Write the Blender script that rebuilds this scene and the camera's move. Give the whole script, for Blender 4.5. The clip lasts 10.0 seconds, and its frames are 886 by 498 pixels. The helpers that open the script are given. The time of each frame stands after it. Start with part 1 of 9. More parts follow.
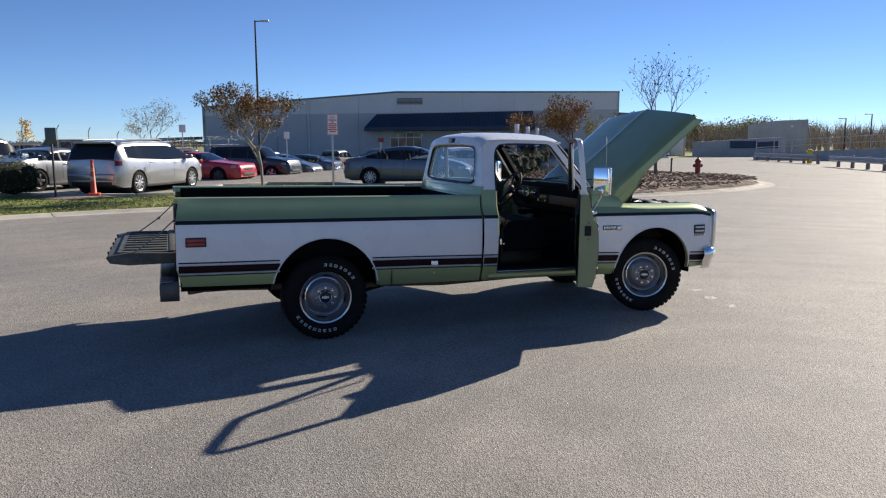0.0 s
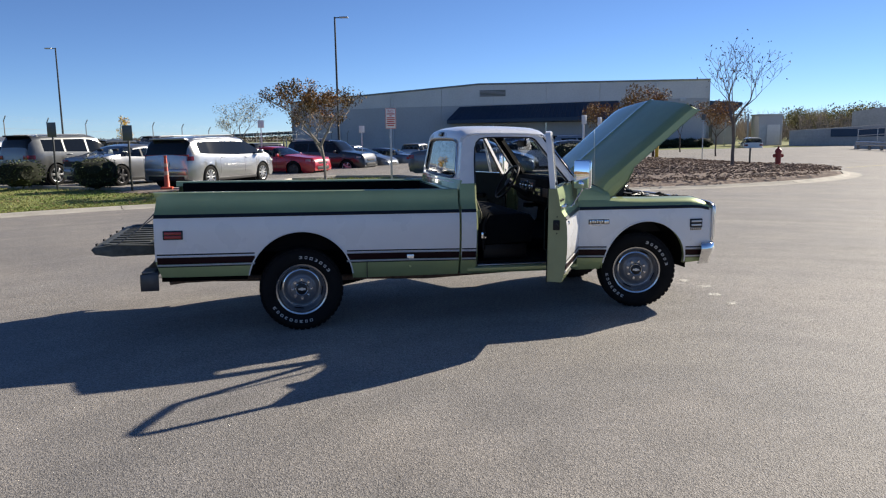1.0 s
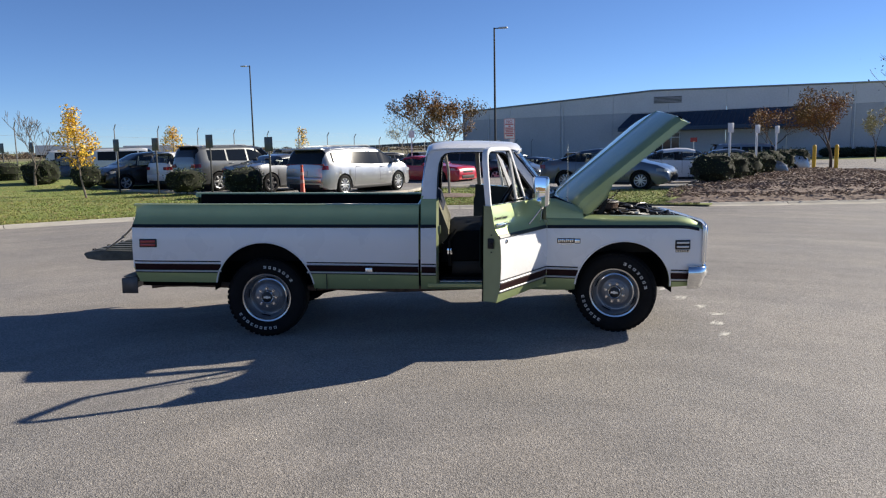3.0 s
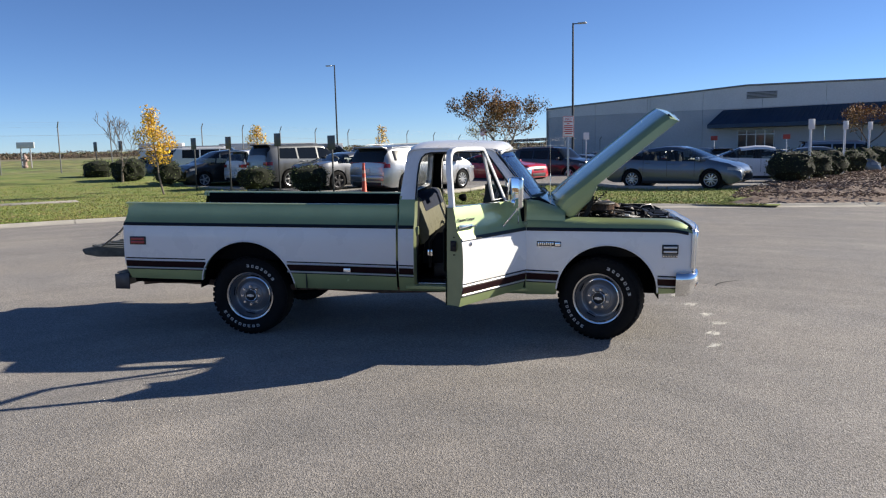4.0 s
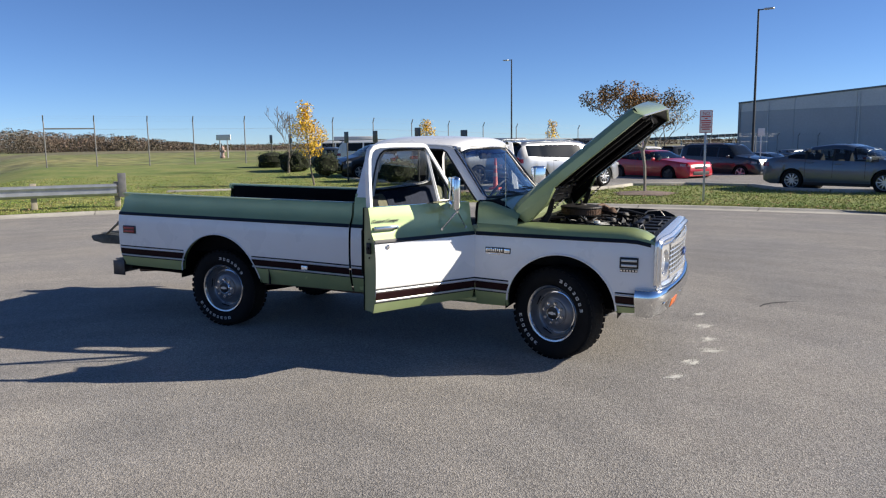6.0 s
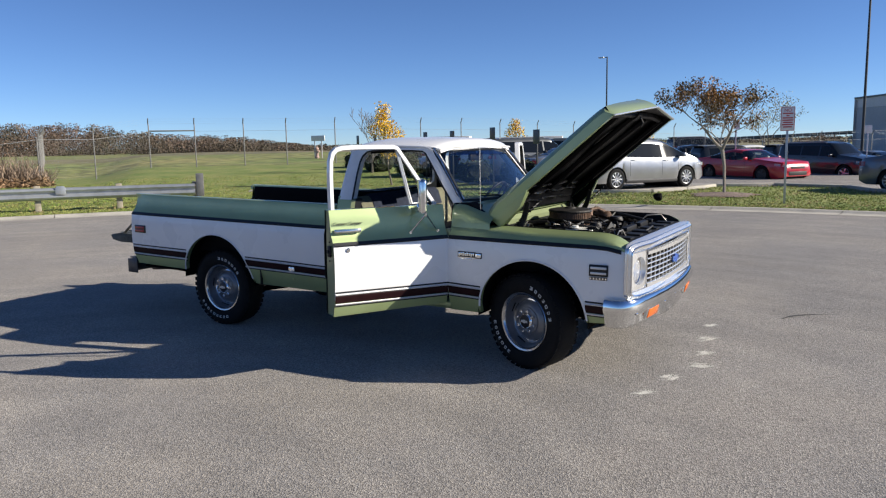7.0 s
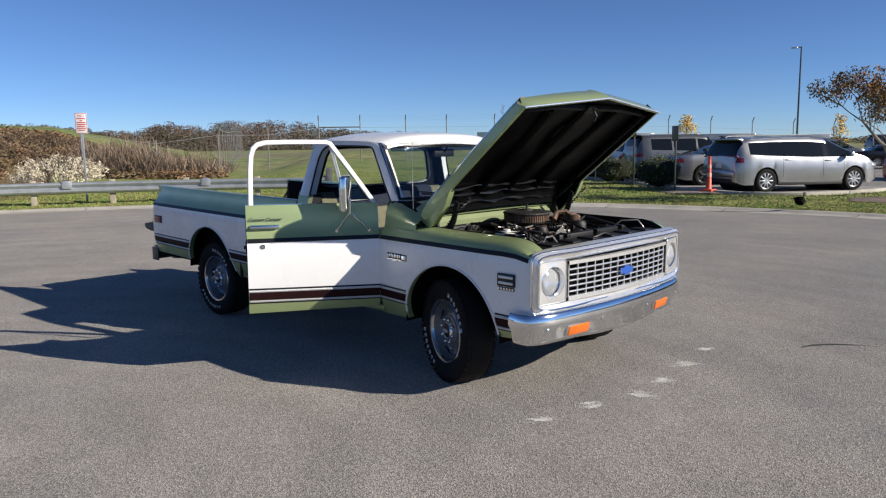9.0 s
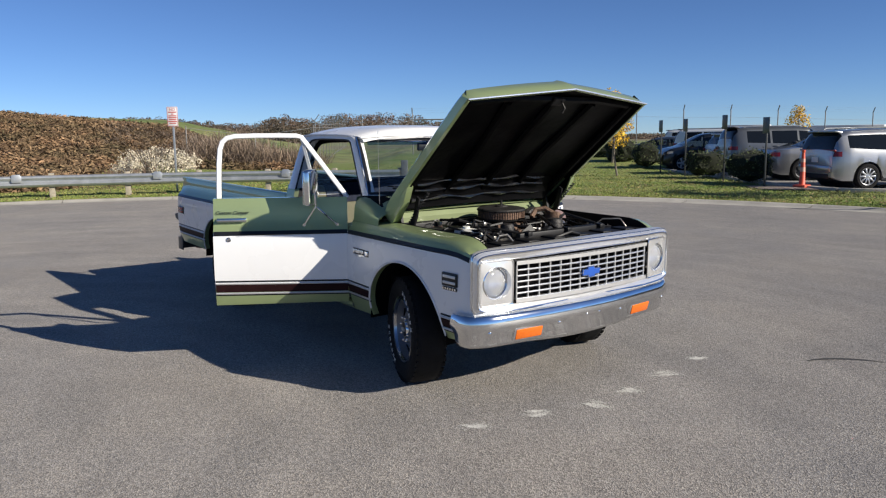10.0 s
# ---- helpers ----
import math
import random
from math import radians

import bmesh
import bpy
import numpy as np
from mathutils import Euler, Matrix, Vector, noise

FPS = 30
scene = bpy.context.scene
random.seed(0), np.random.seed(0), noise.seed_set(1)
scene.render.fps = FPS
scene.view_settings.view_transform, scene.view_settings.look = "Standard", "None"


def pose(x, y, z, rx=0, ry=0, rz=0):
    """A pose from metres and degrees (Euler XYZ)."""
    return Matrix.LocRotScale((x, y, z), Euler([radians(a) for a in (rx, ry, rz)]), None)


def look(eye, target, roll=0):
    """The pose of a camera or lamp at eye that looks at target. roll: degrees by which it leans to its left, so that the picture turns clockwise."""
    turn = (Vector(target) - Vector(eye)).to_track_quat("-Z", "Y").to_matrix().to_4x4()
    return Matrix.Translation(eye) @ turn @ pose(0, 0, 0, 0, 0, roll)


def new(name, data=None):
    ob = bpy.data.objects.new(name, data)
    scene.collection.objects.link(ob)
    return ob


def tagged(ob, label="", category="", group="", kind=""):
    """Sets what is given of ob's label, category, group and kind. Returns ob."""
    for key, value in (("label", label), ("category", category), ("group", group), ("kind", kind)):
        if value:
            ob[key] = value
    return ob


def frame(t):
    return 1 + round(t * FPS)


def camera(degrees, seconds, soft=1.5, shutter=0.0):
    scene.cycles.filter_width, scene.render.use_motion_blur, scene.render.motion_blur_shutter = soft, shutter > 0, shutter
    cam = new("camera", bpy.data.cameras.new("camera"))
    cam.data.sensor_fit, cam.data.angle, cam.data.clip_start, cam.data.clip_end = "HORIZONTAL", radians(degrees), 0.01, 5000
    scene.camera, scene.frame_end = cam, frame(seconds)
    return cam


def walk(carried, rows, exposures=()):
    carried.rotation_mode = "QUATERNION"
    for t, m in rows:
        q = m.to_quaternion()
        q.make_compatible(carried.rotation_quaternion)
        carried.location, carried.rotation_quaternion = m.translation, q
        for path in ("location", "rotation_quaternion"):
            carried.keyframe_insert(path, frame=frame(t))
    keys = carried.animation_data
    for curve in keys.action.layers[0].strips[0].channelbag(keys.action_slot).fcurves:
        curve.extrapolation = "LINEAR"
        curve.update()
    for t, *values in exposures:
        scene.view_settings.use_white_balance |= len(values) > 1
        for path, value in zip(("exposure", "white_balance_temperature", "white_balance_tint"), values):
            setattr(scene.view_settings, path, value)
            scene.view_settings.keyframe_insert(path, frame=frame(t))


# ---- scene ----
cam = camera(60.5, 10.0, soft=1.2)
PATH = [
    (0, (-1.164, -7.367, 1.722), (-0.516, -5.496, 1.44), -0.2),
    (0.5, (-0.668, -7.538, 1.709), (-0.135, -5.633, 1.416), -0.5),
    (1, (-0.161, -7.69, 1.731), (0.253, -5.756, 1.431), -0.9),
    (1.5, (0.318, -7.813, 1.746), (0.615, -5.858, 1.446), -1.0),
    (2, (0.817, -7.831, 1.767), (0.999, -5.86, 1.476), -1.0),
    (2.5, (1.362, -7.876, 1.763), (1.419, -5.896, 1.488), -1.0),
    (4, (2.91, -7.638, 1.763), (2.607, -5.68, 1.49), -1.2),
    (4.5, (3.395, -7.44, 1.771), (2.976, -5.504, 1.493), -1.0),
    (5, (3.896, -7.271, 1.767), (3.358, -5.366, 1.486), -0.8),
    (5.5, (4.361, -6.994, 1.74), (3.7, -5.127, 1.457), -0.7),
    (5.7, (4.552, -6.862, 1.749), (3.84, -5.014, 1.468), -0.7),
    (6.8, (5.485, -6.205, 1.722), (4.512, -4.48, 1.445), -0.9),
    (7, (5.675, -6.074, 1.743), (4.652, -4.377, 1.467), -1.0),
    (7.5, (6.086, -5.767, 1.748), (4.961, -4.136, 1.476), -0.9),
    (8, (6.391, -5.39, 1.72), (5.171, -3.829, 1.451), -0.8),
    (8.5, (6.713, -5.015, 1.713), (5.401, -3.53, 1.442), -0.7),
    (9, (7.002, -4.605, 1.704), (5.597, -3.209, 1.427), -0.7),
    (9.5, (7.27, -4.148, 1.71), (5.772, -2.854, 1.425), -0.8),
    (10, (7.565, -3.715, 1.703), (5.977, -2.534, 1.409), -0.7),
]
walk(cam, [(t, look(eye, target, roll)) for t, eye, target, roll in PATH], exposures=((0, 0.77, 6550, 10), (1.5, 0.79, 6500, 10), (2.5, 0.82, 6480, 10), (5.5, 0.79, 6380, 10), (7.5, 0.69, 6320, 10), (10, 0.46, 6270, 10)))

# ---- world and sun ----
SUN_ELEV, SUN_AZ = 26.15, 63.95
world = bpy.data.worlds.new("sky")
scene.world = world
world.use_nodes = True
wn = world.node_tree.nodes
sky = wn.new("ShaderNodeTexSky")
sky.sky_type = "NISHITA"
sky.sun_disc = False
sky.sun_elevation, sky.sun_rotation = radians(SUN_ELEV), radians(SUN_AZ)
sky.altitude = 4500
sky.air_density, sky.dust_density, sky.ozone_density = 1.0, 0.35, 3.2
wn["Background"].inputs["Strength"].default_value = 0.055
tint = wn.new("ShaderNodeVectorMath")
tint.operation = "MULTIPLY"
tint.inputs[1].default_value = (0.945, 1.095, 1.33)
world.node_tree.links.new(sky.outputs[0], tint.inputs[0])
world.node_tree.links.new(tint.outputs[0], wn["Background"].inputs["Color"])
lamp = bpy.data.lights.new("sun", "SUN")
lamp.energy, lamp.angle, lamp.color = 5.0, radians(0.53), (1.0, 0.91, 0.775)
sun = new("sun", lamp)
_az, _el = radians(SUN_AZ), radians(SUN_ELEV)
sun.matrix_world = look((40 * math.sin(_az) * math.cos(_el), 40 * math.cos(_az) * math.cos(_el), 40 * math.sin(_el)), (0, 0, 0))


# ---- materials ----
def mat(name, color, rough=0.6, metal=0.0, var=0.0, scale=8.0, fine=0.0, fine_scale=80.0, bump=0.0, bump_scale=60.0,
        coat=0.0, rand=0.0, island=0.0, color2=None, spec=0.5, transmission=0.0, alpha=1.0, ior=1.45, emit=0.0, rough_var=0.0, obj=True):
    """A procedural surface: base colour with broad and fine variation, relief and gloss."""
    m = bpy.data.materials.new(name)
    m.use_nodes = True
    nt = m.node_tree
    n, l = nt.nodes, nt.links
    b = n["Principled BSDF"]
    b.inputs["Roughness"].default_value = rough
    b.inputs["Metallic"].default_value = metal
    b.inputs["Coat Weight"].default_value = coat
    b.inputs["Coat Roughness"].default_value = 0.06
    b.inputs["Specular IOR Level"].default_value = spec
    b.inputs["Transmission Weight"].default_value = transmission
    b.inputs["IOR"].default_value = ior
    b.inputs["Alpha"].default_value = alpha
    if emit:
        b.inputs["Emission Color"].default_value = (*color, 1)
        b.inputs["Emission Strength"].default_value = emit
    tc = n.new("ShaderNodeTexCoord")
    src = tc.outputs["Object"]
    rgb = n.new("ShaderNodeRGB")
    rgb.outputs[0].default_value = (*color, 1)
    out = rgb.outputs[0]
    if color2 is not None or var:
        t = n.new("ShaderNodeTexNoise")
        t.inputs["Scale"].default_value = scale
        t.inputs["Detail"].default_value = 6.0
        t.inputs["Roughness"].default_value = 0.6
        l.new(src, t.inputs["Vector"])
        ramp = n.new("ShaderNodeMapRange")
        ramp.inputs[1].default_value, ramp.inputs[2].default_value = 0.35, 0.65
        l.new(t.outputs["Fac"], ramp.inputs[0])
        mx = n.new("ShaderNodeMix")
        mx.data_type = "RGBA"
        c2 = color2 if color2 is not None else tuple(c * (1 - var) for c in color)
        mx.inputs["B"].default_value = (*c2, 1)
        l.new(out, mx.inputs["A"])
        l.new(ramp.outputs[0], mx.inputs["Factor"])
        out = mx.outputs["Result"]
    if fine:
        t = n.new("ShaderNodeTexNoise")
        t.inputs["Scale"].default_value = fine_scale
        t.inputs["Detail"].default_value = 4.0
        l.new(src, t.inputs["Vector"])
        ramp = n.new("ShaderNodeMapRange")
        ramp.inputs[1].default_value, ramp.inputs[2].default_value = 0.3, 0.7
        ramp.inputs[3].default_value, ramp.inputs[4].default_value = 1 - fine, 1 + fine
        l.new(t.outputs["Fac"], ramp.inputs[0])
        mx = n.new("ShaderNodeVectorMath")
        mx.operation = "SCALE"
        l.new(out, mx.inputs[0])
        l.new(ramp.outputs[0], mx.inputs["Scale"])
        out = mx.outputs[0]
    if rand or island:
        if rand:
            o = n.new("ShaderNodeObjectInfo").outputs["Random"]
        else:
            o = n.new("ShaderNodeNewGeometry").outputs["Random Per Island"]
        k = rand or island
        ramp = n.new("ShaderNodeMapRange")
        ramp.inputs[3].default_value, ramp.inputs[4].default_value = 1 - k, 1 + k
        l.new(o, ramp.inputs[0])
        mx = n.new("ShaderNodeVectorMath")
        mx.operation = "SCALE"
        l.new(out, mx.inputs[0])
        l.new(ramp.outputs[0], mx.inputs["Scale"])
        out = mx.outputs[0]
    l.new(out, b.inputs["Base Color"])
    if rough_var:
        t = n.new("ShaderNodeTexNoise")
        t.inputs["Scale"].default_value = 3.0
        t.inputs["Detail"].default_value = 5.0
        l.new(src, t.inputs["Vector"])
        ramp = n.new("ShaderNodeMapRange")
        ramp.inputs[3].default_value, ramp.inputs[4].default_value = max(0.02, rough - rough_var), rough + rough_var
        l.new(t.outputs["Fac"], ramp.inputs[0])
        l.new(ramp.outputs[0], b.inputs["Roughness"])
    if bump:
        t = n.new("ShaderNodeTexNoise")
        t.inputs["Scale"].default_value = bump_scale
        t.inputs["Detail"].default_value = 5.0
        l.new(src, t.inputs["Vector"])
        bp = n.new("ShaderNodeBump")
        bp.inputs["Strength"].default_value = bump
        bp.inputs["Distance"].default_value = 0.02
        l.new(t.outputs["Fac"], bp.inputs["Height"])
        l.new(bp.outputs[0], b.inputs["Normal"])
    return m


M_WHITE = mat("white_paint", (0.80, 0.80, 0.79), 0.28, var=0.04, scale=2.0, coat=0.5, rough_var=0.08)
M_GREEN = mat("green_paint", (0.352, 0.432, 0.205), 0.52, metal=0.55, var=0.10, scale=3.0, fine=0.05, fine_scale=600, coat=1.0, rough_var=0.05)
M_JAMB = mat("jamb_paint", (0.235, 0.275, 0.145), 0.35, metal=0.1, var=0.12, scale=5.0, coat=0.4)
M_BLACKTRIM = mat("black_trim", (0.012, 0.013, 0.016), 0.35, var=0.3, scale=20)
M_MAROON = mat("maroon_stripe", (0.024, 0.008, 0.009), 0.5, var=0.3, scale=14, spec=0.15)
M_CHROME = mat("chrome", (0.80, 0.81, 0.82), 0.09, metal=1.0, var=0.08, scale=9, rough_var=0.06)
M_ALU = mat("brushed_aluminium", (0.86, 0.86, 0.85), 0.19, metal=0.72, var=0.08, scale=20, rough_var=0.08)
M_BEAD = mat("bead_metal", (0.68, 0.68, 0.67), 0.38, metal=0.5, var=0.1, scale=20)
M_RING = mat("trim_ring_chrome", (0.46, 0.47, 0.49), 0.18, metal=1.0, var=0.1, scale=9)
M_STEEL = mat("wheel_steel", (0.20, 0.21, 0.23), 0.34, metal=0.55, var=0.15, scale=12, rough_var=0.1)
M_CASTIRON = mat("engine_iron", (0.050, 0.047, 0.045), 0.55, metal=0.5, var=0.5, scale=14, bump=0.3)
M_ENGALU = mat("cast_aluminium", (0.42, 0.40, 0.37), 0.34, metal=0.7, var=0.35, scale=25, bump=0.2)
M_POTPINK = mat("faded_pink_metal", (0.36, 0.25, 0.24), 0.45, metal=0.3, var=0.4, scale=20, bump=0.1)
M_RUST = mat("rusty_metal", (0.20, 0.125, 0.085), 0.7, metal=0.3, var=0.5, scale=18, bump=0.3)
M_TYRE = mat("tyre_rubber", (0.0095, 0.0095, 0.010), 0.82, var=0.35, scale=9, bump=0.15, bump_scale=120, spec=0.25)
M_TYREWHITE = mat("tyre_white", (0.70, 0.70, 0.68), 0.7, var=0.2, scale=30)
M_STEP = mat("black_step_steel", (0.075, 0.08, 0.09), 0.35, metal=0.6, var=0.3, scale=10)
M_BLACK = mat("satin_black", (0.010, 0.010, 0.011), 0.5, var=0.35, scale=10, bump=0.05, spec=0.35)
M_GALVARM = mat("dull_grey_steel", (0.22, 0.22, 0.21), 0.5, metal=0.6, var=0.3, scale=12)
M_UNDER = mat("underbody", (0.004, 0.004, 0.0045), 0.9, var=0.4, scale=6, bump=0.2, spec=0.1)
M_PAD = mat("hood_underside", (0.0035, 0.0035, 0.0040), 0.40, var=0.4, scale=5, bump=0.22, bump_scale=14, spec=0.13)
M_SHEEN = mat("glossy_black_sheet", (0.006, 0.006, 0.007), 0.16, var=0.4, scale=6, bump=0.35, bump_scale=9, spec=0.75)
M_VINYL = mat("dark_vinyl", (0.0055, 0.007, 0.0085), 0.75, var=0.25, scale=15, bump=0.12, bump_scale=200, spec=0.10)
M_SEATBLUE = mat("blue_woven_cloth", (0.022, 0.028, 0.048), 0.85, var=0.4, scale=30, bump=0.2, bump_scale=150, spec=0.2)
M_CREAM = mat("cream_vinyl", (0.15, 0.145, 0.095), 0.65, var=0.2, scale=15, bump=0.12, bump_scale=200, spec=0.2)
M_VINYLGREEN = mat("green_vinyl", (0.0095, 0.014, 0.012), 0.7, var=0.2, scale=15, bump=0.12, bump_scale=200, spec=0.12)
M_WOODDASH = mat("dash_woodgrain", (0.10, 0.055, 0.030), 0.4, var=0.4, scale=30)
M_GLASS = mat("clear_glass", (0.93, 0.97, 0.96), 0.0, transmission=1.0, ior=1.28, spec=0.5)


def tinted_glass(name, tint):
    """Thin see-through glass: tinted passage with a Fresnel gloss."""
    m = bpy.data.materials.new(name)
    m.use_nodes = True
    n, l = m.node_tree.nodes, m.node_tree.links
    n.remove(n["Principled BSDF"])
    tr, gl, lw, mx = n.new("ShaderNodeBsdfTransparent"), n.new("ShaderNodeBsdfGlossy"), n.new("ShaderNodeLayerWeight"), n.new("ShaderNodeMixShader")
    tr.inputs["Color"].default_value = (*tint, 1)
    gl.inputs["Roughness"].default_value = 0.03
    lw.inputs["Blend"].default_value = 0.5
    pw, ma = n.new("ShaderNodeMath"), n.new("ShaderNodeMath")
    pw.operation, ma.operation = "POWER", "MULTIPLY_ADD"
    pw.inputs[1].default_value = 4.0
    ma.inputs[1].default_value, ma.inputs[2].default_value = 0.80, 0.045
    l.new(lw.outputs["Facing"], pw.inputs[0])
    l.new(pw.outputs[0], ma.inputs[0])
    l.new(ma.outputs[0], mx.inputs["Fac"])
    l.new(tr.outputs[0], mx.inputs[1])
    l.new(gl.outputs[0], mx.inputs[2])
    l.new(mx.outputs[0], n["Material Output"].inputs["Surface"])
    return m


M_SHIELD = tinted_glass("windscreen_glass", (0.86, 0.90, 0.92))
M_SHADEBAND = tinted_glass("blue_shade_band", (0.22, 0.36, 0.66))
M_MIRROR = mat("mirror_glass", (0.92, 0.93, 0.94), 0.01, metal=1.0)
M_LENS = mat("headlamp_lens", (0.90, 0.91, 0.92), 0.08, transmission=0.72, ior=1.35)
M_AMBER = mat("amber_lens", (0.85, 0.18, 0.015), 0.22, transmission=0.15, var=0.15, scale=60, coat=0.3)
M_REDLENS = mat("red_lens", (0.35, 0.02, 0.025), 0.2, var=0.2, scale=60, coat=0.4)
M_BLUE = mat("blue_emblem", (0.02, 0.09, 0.42), 0.25, coat=0.5, var=0.1)
M_BEDGREY = mat("bed_liner", (0.005, 0.005, 0.006), 0.85, var=0.3, scale=10, bump=0.2, spec=0.15)
M_TAILIN = mat("tailgate_inner", (0.11, 0.115, 0.10), 0.6, metal=0.2, var=0.5, scale=10, bump=0.1)
M_PLATE = mat("bottle_plastic", (0.75, 0.74, 0.68), 0.4, var=0.1)


# ---- mesh helpers ----
def finish(ob, mesh, mats, angle):
    for m in mats if isinstance(mats, (list, tuple)) else [mats]:
        mesh.materials.append(m)
    mesh.shade_smooth()
    mesh.set_sharp_from_angle(angle=radians(angle))


def part(name, bm, mats, parent=None, label="", angle=35, m=None, weld=0.0, normals=True):
    """Links a bmesh as one mesh object under a thing or a part."""
    if weld:
        bmesh.ops.remove_doubles(bm, verts=bm.verts, dist=weld)
    if normals:
        bmesh.ops.recalc_face_normals(bm, faces=bm.faces)
    mesh = bpy.data.meshes.new(name)
    bm.to_mesh(mesh)
    bm.free()
    ob = new(name, mesh)
    finish(ob, mesh, mats, angle)
    if m is not None:
        ob.matrix_basis = m
    if parent is not None:
        ob.parent = parent
    if label:
        tagged(ob, label)
    return ob


def raw(name, verts, faces, mats, parent=None, label="", angle=35, idx=None):
    mesh = bpy.data.meshes.new(name)
    mesh.from_pydata(verts, [], faces)
    ob = new(name, mesh)
    finish(ob, mesh, mats, angle)
    if idx is not None:
        mesh.polygons.foreach_set("material_index", np.array(idx, dtype=np.int32))
    if parent is not None:
        ob.parent = parent
    if label:
        tagged(ob, label)
    return ob


def thing(name, m=None, label="", category="", group="", kind=""):
    e = new(name)
    e.empty_display_size = 0.2
    if m is not None:
        e.matrix_basis = m
    return tagged(e, label, category, group, kind)


def box(bm, c, s, m=None, bevel=0.0, mi=0, seg=2):
    r = bmesh.ops.create_cube(bm, size=1.0)
    vs = r["verts"]
    bmesh.ops.scale(bm, vec=s, verts=vs)
    fs = list({f for v in vs for f in v.link_faces})
    if bevel:
        es = list({e for v in vs for e in v.link_edges})
        g = bmesh.ops.bevel(bm, geom=es, offset=bevel, segments=seg, affect="EDGES", profile=0.5)
        vs = list({v for f in g["faces"] for v in f.verts} | {v for v in vs if v.is_valid})
        fs = list({f for v in vs for f in v.link_faces})
    bmesh.ops.translate(bm, vec=c, verts=vs)
    if m is not None:
        bmesh.ops.transform(bm, matrix=m, verts=vs)
    for f in fs:
        f.material_index = mi
    return vs


def cyl(bm, r, h, m, seg=16, r2=None, mi=0, cap=True):
    """A cylinder of height h centred on the pose m, along its z."""
    g = bmesh.ops.create_cone(bm, cap_ends=cap, segments=seg, radius1=r, radius2=r if r2 is None else r2, depth=h, matrix=m)
    for v in g["verts"]:
        for f in v.link_faces:
            f.material_index = mi
    return g["verts"]


def lathe(bm, prof, m, seg=24, mi=0, closed=False):
    """Turns (radius, height) points round the z axis of the pose m."""
    rings = []
    for k in range(seg):
        a = 2 * math.pi * k / seg
        rings.append([bm.verts.new(m @ Vector((r * math.cos(a), r * math.sin(a), z))) for r, z in prof])
    n = len(prof)
    for k in range(seg):
        a, b = rings[k], rings[(k + 1) % seg]
        for i in range(n if closed else n - 1):
            j = (i + 1) % n
            f = bm.faces.new((a[i], b[i], b[j], a[j]))
            f.material_index = mi


def tube(bm, pts, r, seg=8, mi=0, cap=True, closed=False):
    """A round bar along points; r is one radius or one for each point."""
    pts = [Vector(p) for p in pts]
    n = len(pts)
    rr = r if isinstance(r, (list, tuple)) else [r] * n
    rings = []
    up = Vector((0.13, 0.21, 0.97))
    for i, p in enumerate(pts):
        a = pts[(i - 1) % n] if (closed or i > 0) else p
        b = pts[(i + 1) % n] if (closed or i < n - 1) else p
        d = (b - a).normalized()
        if abs(d.dot(up)) > 0.97:
            up = Vector((0.95, 0.2, 0.1))
        u = d.cross(up).normalized()
        w = u.cross(d).normalized()
        up = w
        rings.append([bm.verts.new(p + rr[i] * (math.cos(2 * math.pi * k / seg) * u + math.sin(2 * math.pi * k / seg) * w)) for k in range(seg)])
    for i in range(n if closed else n - 1):
        a, b = rings[i], rings[(i + 1) % n]
        for k in range(seg):
            f = bm.faces.new((a[k], a[(k + 1) % seg], b[(k + 1) % seg], b[k]))
            f.material_index = mi
    if cap and not closed:
        for q in (rings[0], rings[-1]):
            bm.faces.new(q).material_index = mi
    return rings


def prism(bm, pts, depth, m=None, mi=0, bevel=0.0):
    """A polygon in the x, y plane of the pose m, given depth along its z."""
    m = m or Matrix()
    a = [bm.verts.new(m @ Vector((x, y, 0))) for x, y in pts]
    b = [bm.verts.new(m @ Vector((x, y, depth))) for x, y in pts]
    fs = [bm.faces.new(a), bm.faces.new(b)]
    for i in range(len(pts)):
        j = (i + 1) % len(pts)
        fs.append(bm.faces.new((a[i], a[j], b[j], b[i])))
    for f in fs:
        f.material_index = mi
    if bevel:
        es = list({e for f in fs[:2] for e in f.edges})
        bmesh.ops.bevel(bm, geom=es, offset=bevel, segments=2, affect="EDGES", profile=0.5)


def grid(bm, rows, mi=0, flip=False):
    """A sheet through rows of points, all of one length; mi is a number or f(i, j)."""
    vs = [[bm.verts.new(p) for p in r] for r in rows]
    for i in range(len(vs) - 1):
        for j in range(len(vs[i]) - 1):
            q = (vs[i][j], vs[i + 1][j], vs[i + 1][j + 1], vs[i][j + 1])
            f = bm.faces.new(q[::-1] if flip else q)
            f.material_index = mi(i, j) if callable(mi) else mi
    return vs


def thicken(bm, t):
    """Gives a sheet a thickness, inwards against its normals."""
    bmesh.ops.recalc_face_normals(bm, faces=bm.faces)
    bmesh.ops.solidify(bm, geom=list(bm.faces), thickness=t)


def lerp(table, x):
    """Linear interpolation in a table of (x, value)."""
    if x <= table[0][0]:
        return table[0][1]
    for (a, u), (b, v) in zip(table, table[1:]):
        if x <= b:
            return u + (v - u) * (x - a) / (b - a)
    return table[-1][1]


def sstep(a, b, x):
    t = min(1.0, max(0.0, (x - a) / (b - a)))
    return t * t * (3 - 2 * t)


def spread(a, b, step):
    n = max(1, int(round((b - a) / step)))
    return [a + (b - a) * k / n for k in range(n + 1)]



